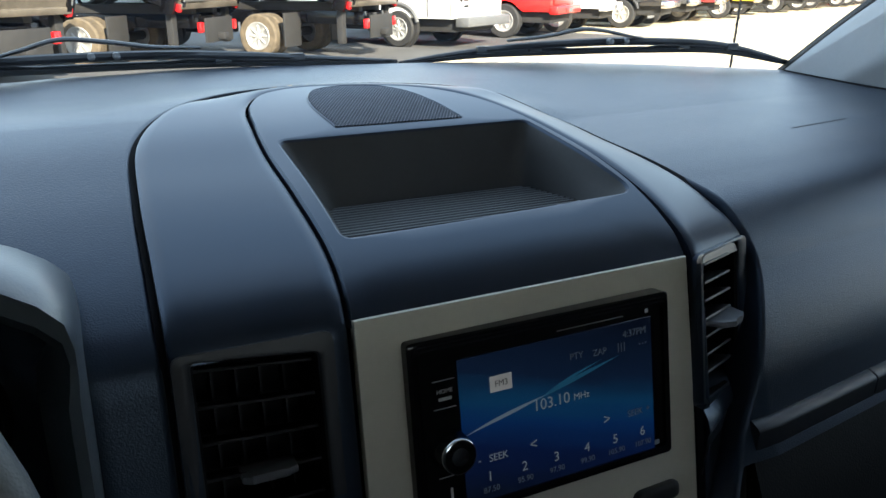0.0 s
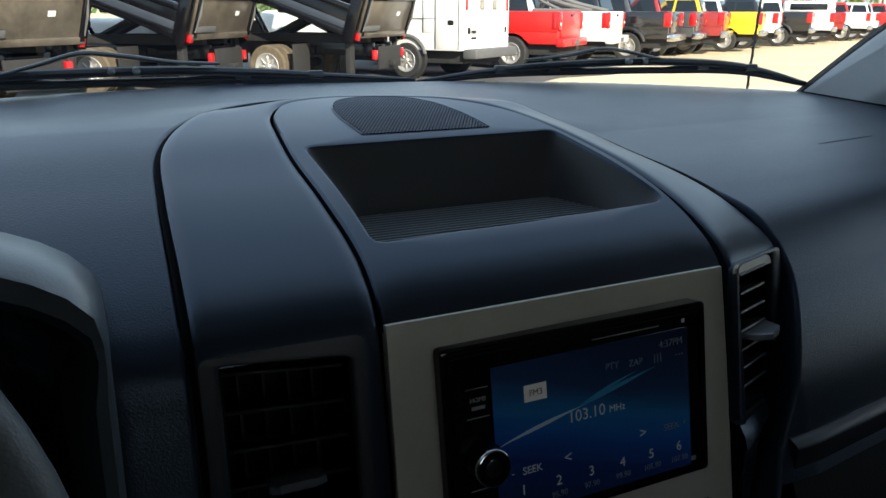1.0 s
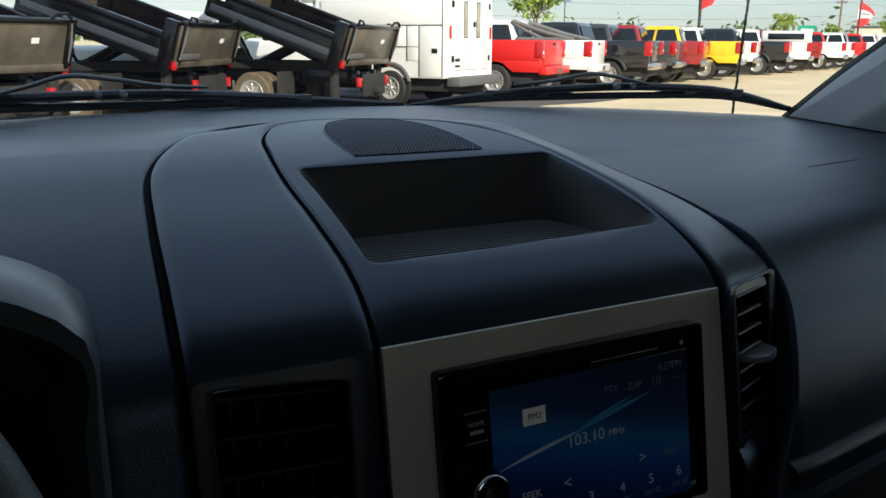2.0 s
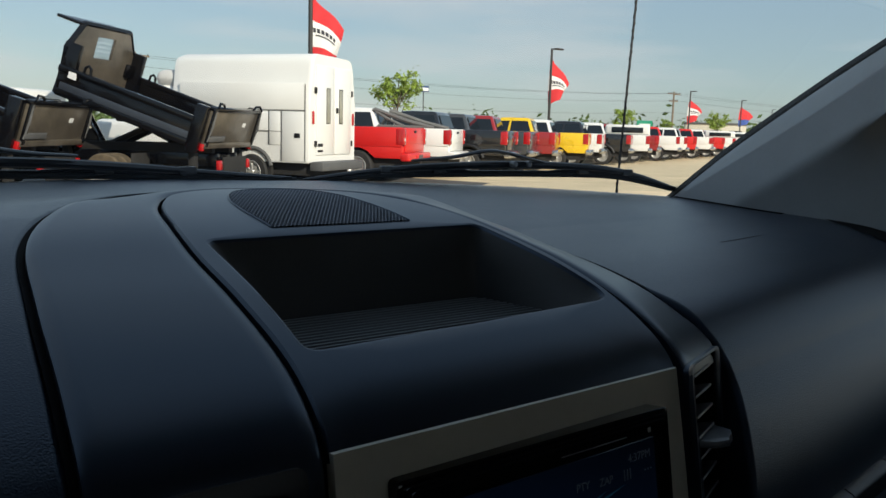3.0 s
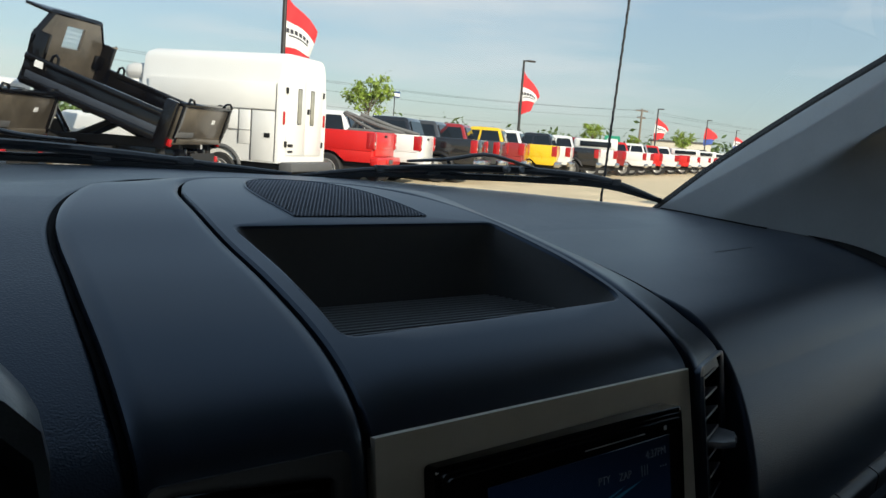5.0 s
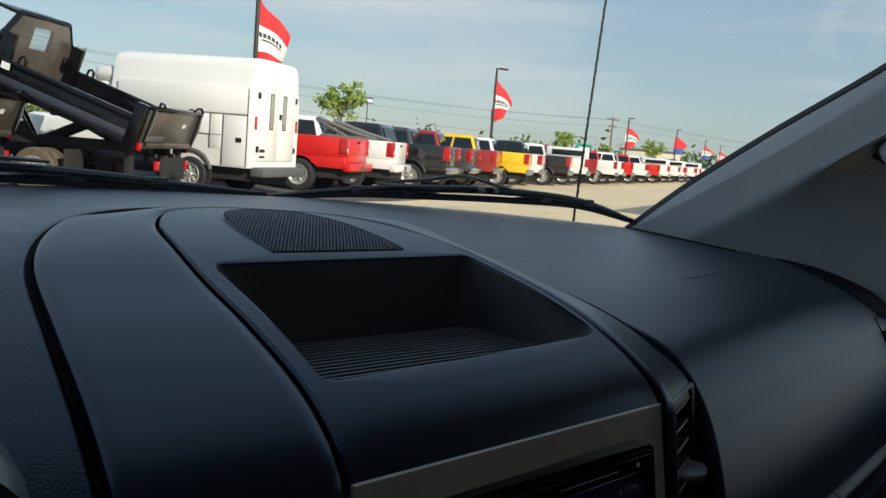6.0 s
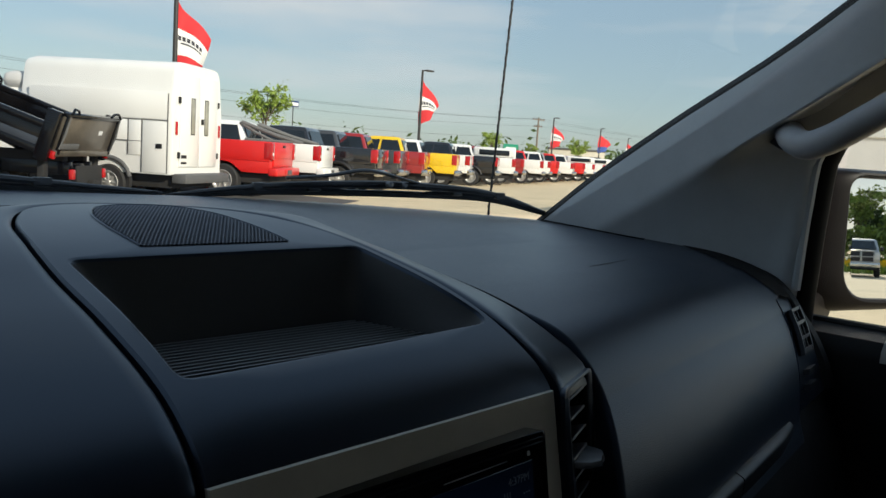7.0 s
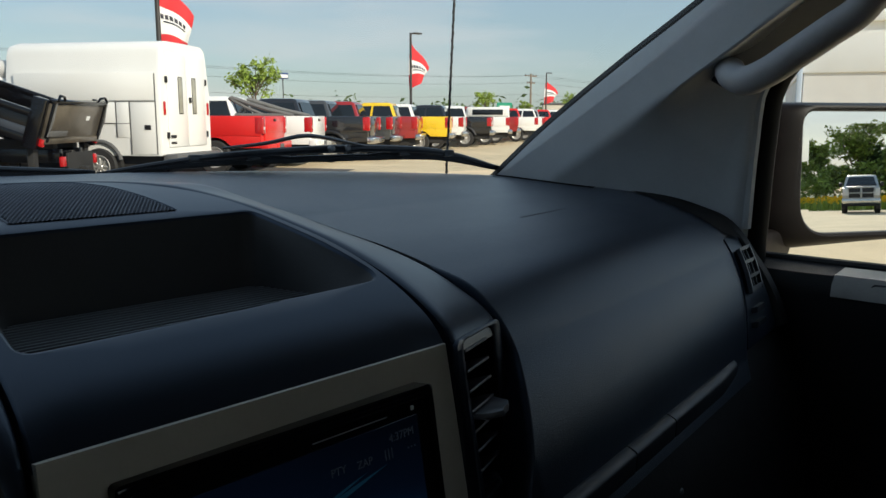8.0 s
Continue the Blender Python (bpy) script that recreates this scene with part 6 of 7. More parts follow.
# ---------------------------------------------------------------- white service van
def service_van(at):
    th = thing("service_van", "tall white service van with slim rear windows", "van", at)
    def shell(bm):
        rows = []
        sec = rounded([(-1.10, 0.62), (1.10, 0.62), (1.10, 1.9), (0.93, 2.97), (-0.93, 2.97), (-1.10, 1.9)], [0.03, 0.03, 0.3, 0.30, 0.30, 0.3], 6)
        for y, k in ((0.0, 0.975), (0.03, 0.995), (0.10, 1.0), (3.35, 1.0), (3.55, 0.96)):
            rows.append([Vector((x * k, y, 1.85 + (z - 1.85) * k)) for x, z in sec])
        vs = grid(bm, rows, close_v=True)
        bm.faces.new(vs[0]), bm.faces.new(vs[-1])
    cpart("box_body", "svan", mk(shell), M["white"], th)
    # compartment lids on the left side, proud of the skin
    for y0, y1, z0, z1 in ((0.12, 0.66, 0.66, 1.72), (1.0, 1.75, 1.30, 1.72), (0.70, 0.98, 1.0, 1.72), (1.98, 3.0, 0.70, 1.72), (0.12, 3.3, 1.76, 2.32)):
        cpart("compartment_lid", f"slid{y0}{z0}", mk(lambda bm: block(bm, (-1.112, y0, z0), (-1.09, y1, z1), 0.006)), M["white"], th)
    cpart("panel_gap", "sgap", mk(lambda bm: [block(bm, (-1.117, y0, z0), (-1.10, y1, z1)) for y0, y1, z0, z1 in ((0.10, 3.3, 1.735, 1.748), (0.675, 0.688, 0.66, 1.735), (0.985, 1.0, 1.0, 1.735), (0.70, 1.75, 1.285, 1.297), (1.93, 1.943, 0.66, 1.735), (0.095, 0.108, 0.66, 2.3))]), M["grey_clad"], th)
    cpart("latch", "slatch", mk(lambda bm: block(bm, (-1.125, 0.22, 1.16), (-1.108, 0.36, 1.26), 0.006)), M["matt_black"], th)
    for sx in (-1, 1):
        door = cpart("rear_door", f"sdoor{sx}", mk(lambda bm: block(bm, (sx * 0.42 - 0.405, -0.030, 0.80), (sx * 0.42 + 0.405, 0.0, 2.72), 0.012)), M["white"], th)
        cpart("pane_seal", f"sseal{sx}", mk(lambda bm: block(bm, (sx * 0.30 - 0.095, -0.036, 1.48), (sx * 0.30 + 0.095, -0.024, 2.26), 0.04, 4)), M["matt_black"], door)
        cpart("pane", f"spane{sx}", mk(lambda bm: block(bm, (sx * 0.30 - 0.075, -0.040, 1.50), (sx * 0.30 + 0.075, -0.026, 2.24), 0.03, 3)), M["pane_reflection"], door)
        cpart("hinge", f"shinge{sx}", mk(lambda bm: [block(bm, (sx * 0.86 - 0.035, -0.045, z), (sx * 0.86 + 0.035, 0.0, z + 0.13), 0.01) for z in (2.12, 0.98)]), M["matt_black"], door)
        cpart("tail_lamp", f"sl{sx}", mk(lambda bm: block(bm, (sx * 0.955 - 0.038, -0.030, 1.46), (sx * 0.955 + 0.038, 0.0, 1.74), 0.025, 3)), M["lamp_red"], th)
    cpart("door_lock", "slock", mk(lambda bm: block(bm, (0.05, -0.06, 1.72), (0.14, -0.028, 1.84), 0.01)), M["matt_black"], th)
    cpart("top_lamp", "stop", mk(lambda bm: block(bm, (-0.20, 0.02, 2.85), (0.20, 0.06, 2.88), 0.005)), M["matt_black"], th)
    cpart("name_bar", "sname", mk(lambda bm: [block(bm, (-0.78, -0.036, z), (-0.55, -0.028, z + h), 0.003) for z, h in ((0.98, 0.07), (0.86, 0.05))]), M["matt_black"], th, label="plain bars in place of a model name")
    cpart("rear_bumper", "sbump", mk(lambda bm: block(bm, (-1.0, -0.28, 0.46), (1.0, 0.05, 0.66), 0.03)), M["grey_clad"], th)
    cpart("underbody", "sunder", mk(lambda bm: block(bm, (-0.9, 0.1, 0.34), (0.9, 5.6, 0.66), 0.03)), M["under"], th)
    cpart("cab", "scab", mk(lambda bm: (block(bm, (-1.0, 3.55, 0.6), (1.0, 5.9, 1.45), 0.15, 3), block(bm, (-0.92, 3.55, 1.4), (0.92, 5.1, 2.30), 0.22, 3))), M["white"], th)
    cpart("roof_fairing", "sfair", mk(lambda bm: block(bm, (-0.9, 3.45, 2.2), (0.9, 4.2, 2.62), 0.20, 3)), M["siding_grey"], th)
    for x in (-1.0, 1.0):
        wheel(th, x, 1.42, 0.39, 0.30, 8)
        wheel(th, x, 4.9, 0.39, 0.30, 8)
    for sx in (-1, 1):
        cpart("arch_trim", f"sarch{sx}", mk(lambda bm: tube(bm, [(sx * 1.11, 1.42 + 0.50 * math.cos(a), 0.42 + 0.50 * math.sin(a)) for a in np.linspace(0.25, math.pi - 0.25, 18)], 0.045, 8)), M["grey_clad"], th)
        # flat dark disc that stands in for the shade inside the arch
        cpart("arch_shade", f"sarchs{sx}", mk(lambda bm: spin(bm, [(0.47, -0.1), (0.47, 0.012), (0.0, 0.012)], Matrix.Translation((sx * 1.080, 1.42, 0.42)) @ Matrix.Rotation(radians(90 * sx), 4, "Y"), 28)), M["under"], th)
    return th


service_van(row_pose(-4.14, -0.1, -8.0))


# ---------------------------------------------------------------- dump trucks with raised beds
def dump_truck(at, tilt, cab):
    th = thing("dump_truck", "black dump truck with raised bed and mesh window in headboard", "dump truck", at, "dump trucks parked in a row")
    cpart("chassis", "dch", mk(lambda bm: (block(bm, (-0.45, 0.15, 0.62), (-0.33, 6.2, 0.86), 0.01), block(bm, (0.33, 0.15, 0.62), (0.45, 6.2, 0.86), 0.01), [block(bm, (-0.42, y, 0.64), (0.42, y + 0.12, 0.82)) for y in (0.2, 1.2, 2.2, 3.2, 4.4)])), M["dump"], th)
    for sx in (-1, 1):
        for w in (0.78, 1.05):
            wheel(th, sx * w, 2.05, 0.41, 0.25, 8, "dusty_tyre")
        wheel(th, sx * 0.92, 5.6, 0.41, 0.27, 8)
        cpart("mud_flap", f"dmf{sx}", mk(lambda bm: block(bm, (sx * 0.92 - 0.30, 1.42, 0.22), (sx * 0.92 + 0.30, 1.45, 0.84), 0.004)), M["tyre"], th)
        box = cpart("tool_box", f"dtb{sx}", mk(lambda bm: block(bm, (sx * 0.95 - 0.22, 2.75, 0.45), (sx * 0.95 + 0.22, 3.7, 0.92), 0.02)), M["dump"], th)
        lamp = cpart("tail_lamp", f"dtl{sx}", mk(lambda bm: block(bm, (sx * 0.62 - 0.065, -0.02, 0.56), (sx * 0.62 + 0.065, 0.06, 0.74), 0.02)), M["lamp_red"], th)
    cpart("hoist_frame", "dhf", mk(lambda bm: (block(bm, (-0.46, 0.25, 0.86), (-0.30, 4.0, 1.02), 0.01), block(bm, (0.30, 0.25, 0.86), (0.46, 4.0, 1.02), 0.01), block(bm, (-0.5, 3.1, 0.80), (0.5, 3.9, 1.25), 0.04), [tube(bm, [(sx * 0.30, 0.9, 0.98), (sx * 0.30, 2.0, 1.48)], 0.07, 6) for sx in (-1, 1)], [tube(bm, [(sx * 0.22, 2.5, 0.95), (sx * 0.22, 1.5, 1.40)], 0.06, 6) for sx in (-1, 1)])), M["under"], th)
    cpart("hitch_plate", "dhp", mk(lambda bm: (block(bm, (-0.50, -0.02, 0.38), (0.50, 0.02, 0.80), 0.01), block(bm, (-0.10, -0.16, 0.42), (0.10, 0.0, 0.54), 0.02))), M["under"], th)
    cpart("axle", "dax", mk(lambda bm: tube(bm, [(-0.8, 2.05, 0.41), (0.8, 2.05, 0.41)], 0.09, 10)), M["under"], th)
    cpart("lift_ram", "dram", mk(lambda bm: tube(bm, [(0, 2.6, 0.7), (0, 3.1, 1.0 + 3.0 * math.sin(radians(tilt)) * 0.6)], 0.07, 10)), M["bumper"], th)
    cpart("cab", f"dcab{cab}", mk(lambda bm: (block(bm, (-0.98, 4.1, 0.62), (0.98, 6.9, 1.28), 0.12, 3), block(bm, (-0.90, 4.1, 1.2), (0.90, 5.6, 2.0), 0.16, 3))), M[cab], th)
    cpart("rear_window", "dcw", mk(lambda bm: block(bm, (-0.62, 4.08, 1.40), (0.62, 4.12, 1.82), 0.03)), M["tint"], th)
    for sx in (-1, 1):
        cpart("side_window", f"dcs{sx}", mk(lambda bm: block(bm, (sx * 0.90 - 0.015, 4.4, 1.40), (sx * 0.90 + 0.015, 5.3, 1.82), 0.03)), M["tint"], th)
    H = Matrix.Translation((0, 0.25, 0.98)) @ Matrix.Rotation(radians(tilt), 4, "X")
    bed = cpart("dump_bed", "dbed", mk(lambda bm: (block(bm, (-1.08, 0.0, 0.0), (1.08, 2.85, 0.10), 0.01), [block(bm, (-0.42 + 0.76 * k, 0.0, -0.16), (-0.34 + 0.76 * k, 2.8, 0.0)) for k in range(2)],
                                                       [block(bm, (-1.0, y, -0.09), (1.0, y + 0.07, 0.0)) for y in (0.5, 1.05, 1.6, 2.15, 2.6)])), M["dump"], th, H)
    for sx in (-1, 1):
        cpart("bed_wall", f"dbw{sx}", mk(lambda bm: (block(bm, (sx * 1.12 - 0.04, 0.0, 0.0), (sx * 1.12 + 0.04, 2.88, 0.46), 0.01), block(bm, (sx * 1.14 - 0.07, -0.02, 0.42), (sx * 1.14 + 0.07, 2.90, 0.54), 0.025),
                                                     block(bm, (sx * 1.15 - 0.06, 0.0, -0.02), (sx * 1.15 + 0.06, 2.86, 0.12), 0.02), block(bm, (sx * 1.12 - 0.10, -0.06, -0.10), (sx * 1.12 + 0.08, 0.16, 0.78), 0.02))), M["dump"], bed)
        cpart("bed_lamp", f"dbl{sx}", mk(lambda bm: block(bm, (sx * 1.04 - 0.05, -0.13, -0.03), (sx * 1.04 + 0.05, -0.05, 0.10), 0.01)), M["lamp_red"], bed)
        cpart("lift_hook", f"dlh{sx}", mk(lambda bm: tube(bm, [(sx * 1.12, 2.44, 0.5), (sx * 1.12, 2.42, 0.64), (sx * 1.12, 2.37, 0.68), (sx * 1.12, 2.31, 0.64), (sx * 1.12, 2.29, 0.5)], 0.026, 8)), M["dump"], bed)
        cpart("corner_brace", f"dcb{sx}", mk(lambda bm: (block(bm, (sx * 1.08 - 0.05, 2.60, 0.0), (sx * 1.08 + 0.05, 2.93, 0.98), 0.02), block(bm, (sx * 0.98 - 0.13, 2.80, 0.44), (sx * 0.98 + 0.13, 2.90, 0.72), 0.03))), M["dump"], bed)
    gate = cpart("tailgate", "dgate", mk(lambda bm: (block(bm, (-1.04, -0.12, 0.02), (1.04, -0.04, 0.78), 0.012), block(bm, (-1.06, -0.15, 0.02), (1.06, -0.04, 0.13), 0.02))), M["dump_dust_sunlit"], bed, label="dusty tailgate, its brown holding painted sun and ground reflection")
    cpart("gate_frame", "dgfr", mk(lambda bm: (block(bm, (-1.06, -0.15, 0.72), (1.06, -0.03, 0.80), 0.025), [block(bm, (x - 0.05, -0.155, 0.06), (x + 0.05, -0.10, 0.76), 0.012) for x in (-1.0, 1.0)], [tube(bm, [(s * 0.98, -0.16, 0.80), (s * 0.90, -0.13, 0.88), (s * 0.72, -0.12, 0.86), (s * 0.66, -0.12, 0.80)], 0.024, 6) for s in (-1, 1)])), M["dump"], gate)
    cpart("grey_stripe", "dgst", mk(lambda bm: block(bm, (-1.0, -0.156, 0.16), (-0.35, -0.13, 0.26), 0.005)), M["grey_clad"], gate)
    cpart("step_post", "dstp", mk(lambda bm: [block(bm, (sx * 0.98 - 0.08, 0.30, 0.30), (sx * 0.98 + 0.08, 0.42, 0.95), 0.015) for sx in (-1, 1)]), M["under"], th)
    # blue-grey colour paints the ground mirrored in the glossy wall
    for sx in (-1, 1):
        cpart("lower_band", f"dlow{sx}", mk(lambda bm: block(bm, (sx * 1.165 - 0.03, 0.10, 0.10), (sx * 1.165 + 0.004, 2.80, 0.24), 0.006)), M["blue_grey"], bed, label="lower band with a reflection painted in blue-grey")
    cpart("data_label", "ddat", mk(lambda bm: block(bm, (-1.215, 2.50, 0.36), (-1.19, 2.66, 0.48))), M["sticker"], bed)
    cpart("label_plate", "dlab", mk(lambda bm: block(bm, (0.34, -0.128, 0.44), (0.47, -0.120, 0.52))), M["sticker"], bed, label="small white maker's label")
    cpart("gate_chain", "dchn", mk(lambda bm: [tube(bm, [(s * 1.0, -0.14, 0.74), (s * 1.02, -0.17, 0.45), (s * 1.03, -0.14, 0.16)], 0.022, 6) for s in (-1, 1)]), M["grey_clad"], bed)

    outer = [(-1.10, 0.0), (1.10, 0.0), (1.10, 0.86)] + [(0.70 + 0.10 * math.cos(a), 1.25 + 0.10 * math.sin(a)) for a in np.linspace(0.6, math.pi / 2, 4)]
    outer += [(-x, z) for x, z in outer[:1:-1]]
    win = [(-0.30, 0.74), (0.30, 0.74), (0.30, 1.16), (-0.30, 1.16)]

    def board(bm):
        rows = []
        for a in sorted(set([math.atan2(z - 0.95, x) for x, z in outer + win])):
            def hit(poly):
                best = 0.0
                for n in range(len(poly)):
                    (ax, az), (bx, bz) = poly[n], poly[(n + 1) % len(poly)]
                    az, bz = az - 0.95, bz - 0.95
                    den = math.cos(a) * (bz - az) - math.sin(a) * (bx - ax)
                    if abs(den) > 1e-9:
                        r = (ax * (bz - az) - az * (bx - ax)) / den
                        u = (ax * math.sin(a) - az * math.cos(a)) / den
                        if r > 0 and -1e-6 <= u <= 1 + 1e-6:
                            best = max(best, r)
                return best * math.cos(a), 0.95 + best * math.sin(a)
            (x0, z0), (x1, z1) = hit(win), hit(outer)
            rows.append([(x0, 2.86, z0), (x1, 2.86, z1), (x1, 2.92, z1), (x0, 2.92, z0)])
        grid(bm, [[Vector(p) for p in r] for r in rows], close_u=True, close_v=True)
    cpart("headboard", "dhead", mk(board), M["dump_dust_sunlit"], bed, label="dusty headboard with painted sunlit brown round a mesh window")
    cpart("headboard_rim", "drim", mk(lambda bm: tube(bm, [(x, 2.90, z) for x, z in outer[1:] + outer[:1]], 0.06, 6)), M["dump"], bed)
    cpart("cab_shield", "dsh", mk(lambda bm: block(bm, (-0.86, 2.88, 1.30), (0.86, 3.42, 1.36), 0.02, 2)), M["dump"], bed)

    def wire(bm):
        for k in range(9):
            x = -0.30 + 0.075 * k
            tube(bm, [(x + 0.0375 * (1 if i % 2 else -1), 2.89, 0.74 + 0.042 * i) for i in range(11)], 0.011, 4, caps=False)
    cpart("headboard_mesh", "dmesh", mk(wire), M["bumper"], bed, label="bright expanded metal mesh")
    return th


dump_truck(row_pose(-7.28, -0.10, 2.0), 18.5, "white")
dump_truck(row_pose(-10.02, 1.3, 10.0), 18.5, "silver")
dump_truck(row_pose(-13.93, 0.3, 1.0), 18.5, "white")


# ---------------------------------------------------------------- lamp poles with flags
def flag_pole(at, height, flag_top, flag_h, flag_w, colours, arm=True, split=(0.36, 0.70), taper=0.82):
    th = thing("lamp_post", "dark lamp post flying a red and white dealer flag", "lamp post", at, "lamp posts with flags")
    bm = bmesh.new()
    tube(bm, [(0, 0, 0), (0, 0, height * 0.5), (0, 0, height)], [0.11, 0.095, 0.08], 10)
    part("post", bm, M["pole"], th)
    if arm:
        bm = bmesh.new()
        tube(bm, [(0, 0, height - 0.05), (0.35, 0.05, height)], 0.04, 8)
        block(bm, (0.3, -0.16, height - 0.05), (0.98, 0.22, height + 0.06), 0.03)
        part("lamp_head", bm, M["pole"], th)
    k = flag_h
    # a drooping pennant in three bands of cloth
    flag = part("flag", bmesh.new(), M["flag_white"], th, "waving cloth flag in red and white")
    def wave(u, v):
        """u out from the post, v down."""
        w = flag_w * u
        drop = 0.55 * k * u ** 1.1 + 0.018 * k * math.sin(7 * u + 3 * v)
        return Vector((w * (1 - 0.12 * v), 0.16 * flag_w * math.sin(5.0 * u + 2.2 * v), flag_top - drop - v * k * (1 - taper * u ** 1.1)))
    bands = ((0.0, split[0]), split, (split[1], 1.0))
    for (v0, v1), c in zip(bands, colours):
        bm = bmesh.new()
        front = [[wave(u, v) for u in np.linspace(0.02, 1, 16)] for v in np.linspace(v0, v1, 7)]
        vs = grid(bm, front)
        ob = part("flag_band", bm, M[c], flag)
    if colours[1] == "flag_white":
        bm = bmesh.new()
        for n in range(6):
            a = 0.16 + 0.105 * n
            grid(bm, [[wave(u, v) + Vector((0, -0.02, 0)) for u in np.linspace(a, a + 0.075, 4)] for v in (split[0] + 0.12, split[0] + 0.20)])
        grid(bm, [[wave(u, v) + Vector((0, -0.02, 0)) for u in np.linspace(0.22, 0.76, 10)] for v in (split[0] + 0.235, split[0] + 0.26)])
        part("flag_print", bm, M["flag_print"], flag, "dark bars in place of the printed name")
    return th


RED_WHITE = ("flag_red", "flag_white", "flag_red")
TRI = ("flag_red", "flag_white", "flag_blue")
flag_pole((14.42, 30.0, 0), 9.2, 6.80, 2.60, 1.40, RED_WHITE, False, (0.38, 0.84), 0.52)
flag_pole((38.57, 42.0, 0), 7.2, 6.9, 3.6, 1.55, RED_WHITE)
flag_pole((79.4, 62.0, 0), 6.8, 6.3, 3.4, 2.0, RED_WHITE)
flag_pole((110.6, 76.6, 0), 7.3, 6.8, 3.6, 2.6, ("flag_red", "flag_red", "flag_blue"))
flag_pole((146.0, 94.1, 0), 7.3, 6.7, 3.6, 2.6, TRI)
flag_pole((183.0, 113.5, 0), 7.5, 6.7, 3.6, 2.6, RED_WHITE)


# ---------------------------------------------------------------- trees
def leaf_clumps(bm, centres, count, size, rng):
    """Many small bent leaves strewn about the given centres."""
    for _ in range(count):
        c, r = rng.choice(centres)
        d = Vector((rng.gauss(0, 1), rng.gauss(0, 1), rng.gauss(0, 0.8)))
        p = Vector(c) + d * r * 0.5
        a = Vector((rng.uniform(-1, 1), rng.uniform(-1, 1), rng.uniform(-0.6, 0.9))).normalized()
        b = a.cross(Vector((rng.uniform(-1, 1), rng.uniform(-1, 1), rng.uniform(-1, 1)))).normalized()
        s = size * rng.uniform(0.6, 1.4)
        n = a.cross(b) * s * 0.15
        q = [p - a * s, p + b * s * 0.45 + n, p + a * s, p - b * s * 0.45 + n]
        vs = [bm.verts.new(v) for v in q]
        bm.faces.new((vs[0], vs[1], vs[2])), bm.faces.new((vs[0], vs[2], vs[3]))


def tree(at, height, trunk_h, spread, leaves, leaf_size, mat, label, seed, upright=1.0, group="trees", limbs=9):
    rng = random.Random(seed)
    th = thing("tree", label, "tree", at, group)
    bm = bmesh.new()
    tube(bm, [(0, 0, 0), (0.03 * height * 0.1, 0, trunk_h * 0.6), (0, 0.02, trunk_h), (0.05, 0.0, height * 0.9)], [0.022 * height, 0.018 * height, 0.013 * height, 0.003 * height], 8)
    centres = []
    for k in range(limbs):
        a = 2 * math.pi * k / limbs * 1.618 + rng.uniform(-0.3, 0.3)
        z0 = trunk_h * rng.uniform(0.85, 1.1) + (height - trunk_h) * 0.5 * k / limbs
        reach = spread * rng.uniform(0.55, 1.0) * (1.0 - 0.35 * k / limbs)
        z1 = z0 + (height - z0) * rng.uniform(0.35, 0.85) * upright
        tip = Vector((math.cos(a) * reach, math.sin(a) * reach, min(z1, height)))
        mid = Vector((math.cos(a) * reach * 0.45, math.sin(a) * reach * 0.45, z0 + (tip.z - z0) * 0.6))
        tube(bm, [(0, 0, z0), mid, tip], [0.008 * height, 0.005 * height, 0.0015 * height], 5)
        for t in (0.45, 0.7, 0.9, 1.05):
            p = mid.lerp(tip, (t - 0.45) / 0.55) if t > 0.45 else mid
            centres.append((tuple(p + Vector((rng.uniform(-1, 1), rng.uniform(-1, 1), rng.uniform(-0.6, 0.8))) * spread * 0.13), spread * rng.uniform(0.14, 0.26)))
    centres.append(((0, 0, height * 0.93), spread * 0.2))
    part("trunk", bm, M["bark"], th)
    bm = bmesh.new()
    leaf_clumps(bm, centres, leaves, leaf_size, rng)
    part("crown", bm, mat, th, smooth=False)
    return th


tree((17.35, 28.0, 0), 3.75, 1.65, 1.15, 1500, 0.085, M["leaf"], "young bright-green tree with open crown", 3)
tree((66.0, 60.0, 0), 4.3, 1.6, 1.5, 1500, 0.12, M["leaf"], "small bright-green tree behind the trucks", 5)
tree((25.0, 34.5, 0), 2.35, 1.0, 0.6, 900, 0.07, M["leaf_dark"], "small dark shrub-like tree behind the trucks", 8)
tree((73.0, 60.0, 0), 3.4, 1.2, 0.9, 800, 0.11, M["leaf"], "small bright-green tree behind the trucks", 9)
tree((0.55, 36.0, 0), 5.5, 2.6, 0.85, 600, 0.14, M["leaf"], "young tree behind the dump trucks", 11)
tree((104.0, 76.0, 0), 5.2, 1.4, 2.0, 1400, 0.16, M["leaf"], "small tree among distant parked trucks", 14)

# distant low woods to close the horizon
rng = random.Random(21)
bm = bmesh.new()
cs = []
for k in range(150):
    a = radians(-18 + 130 * k / 150)
    r = rng.uniform(330, 420)
    cs.append(((r * math.sin(a), r * math.cos(a), rng.uniform(1.0, 4.0)), rng.uniform(4, 9)))
leaf_clumps(bm, cs, 9000, 1.5, rng)
tagged(part("far_woods", bm, M["leaf_dark"], None, smooth=False), "low dark line of distant woods", "woods", kind="stuff")


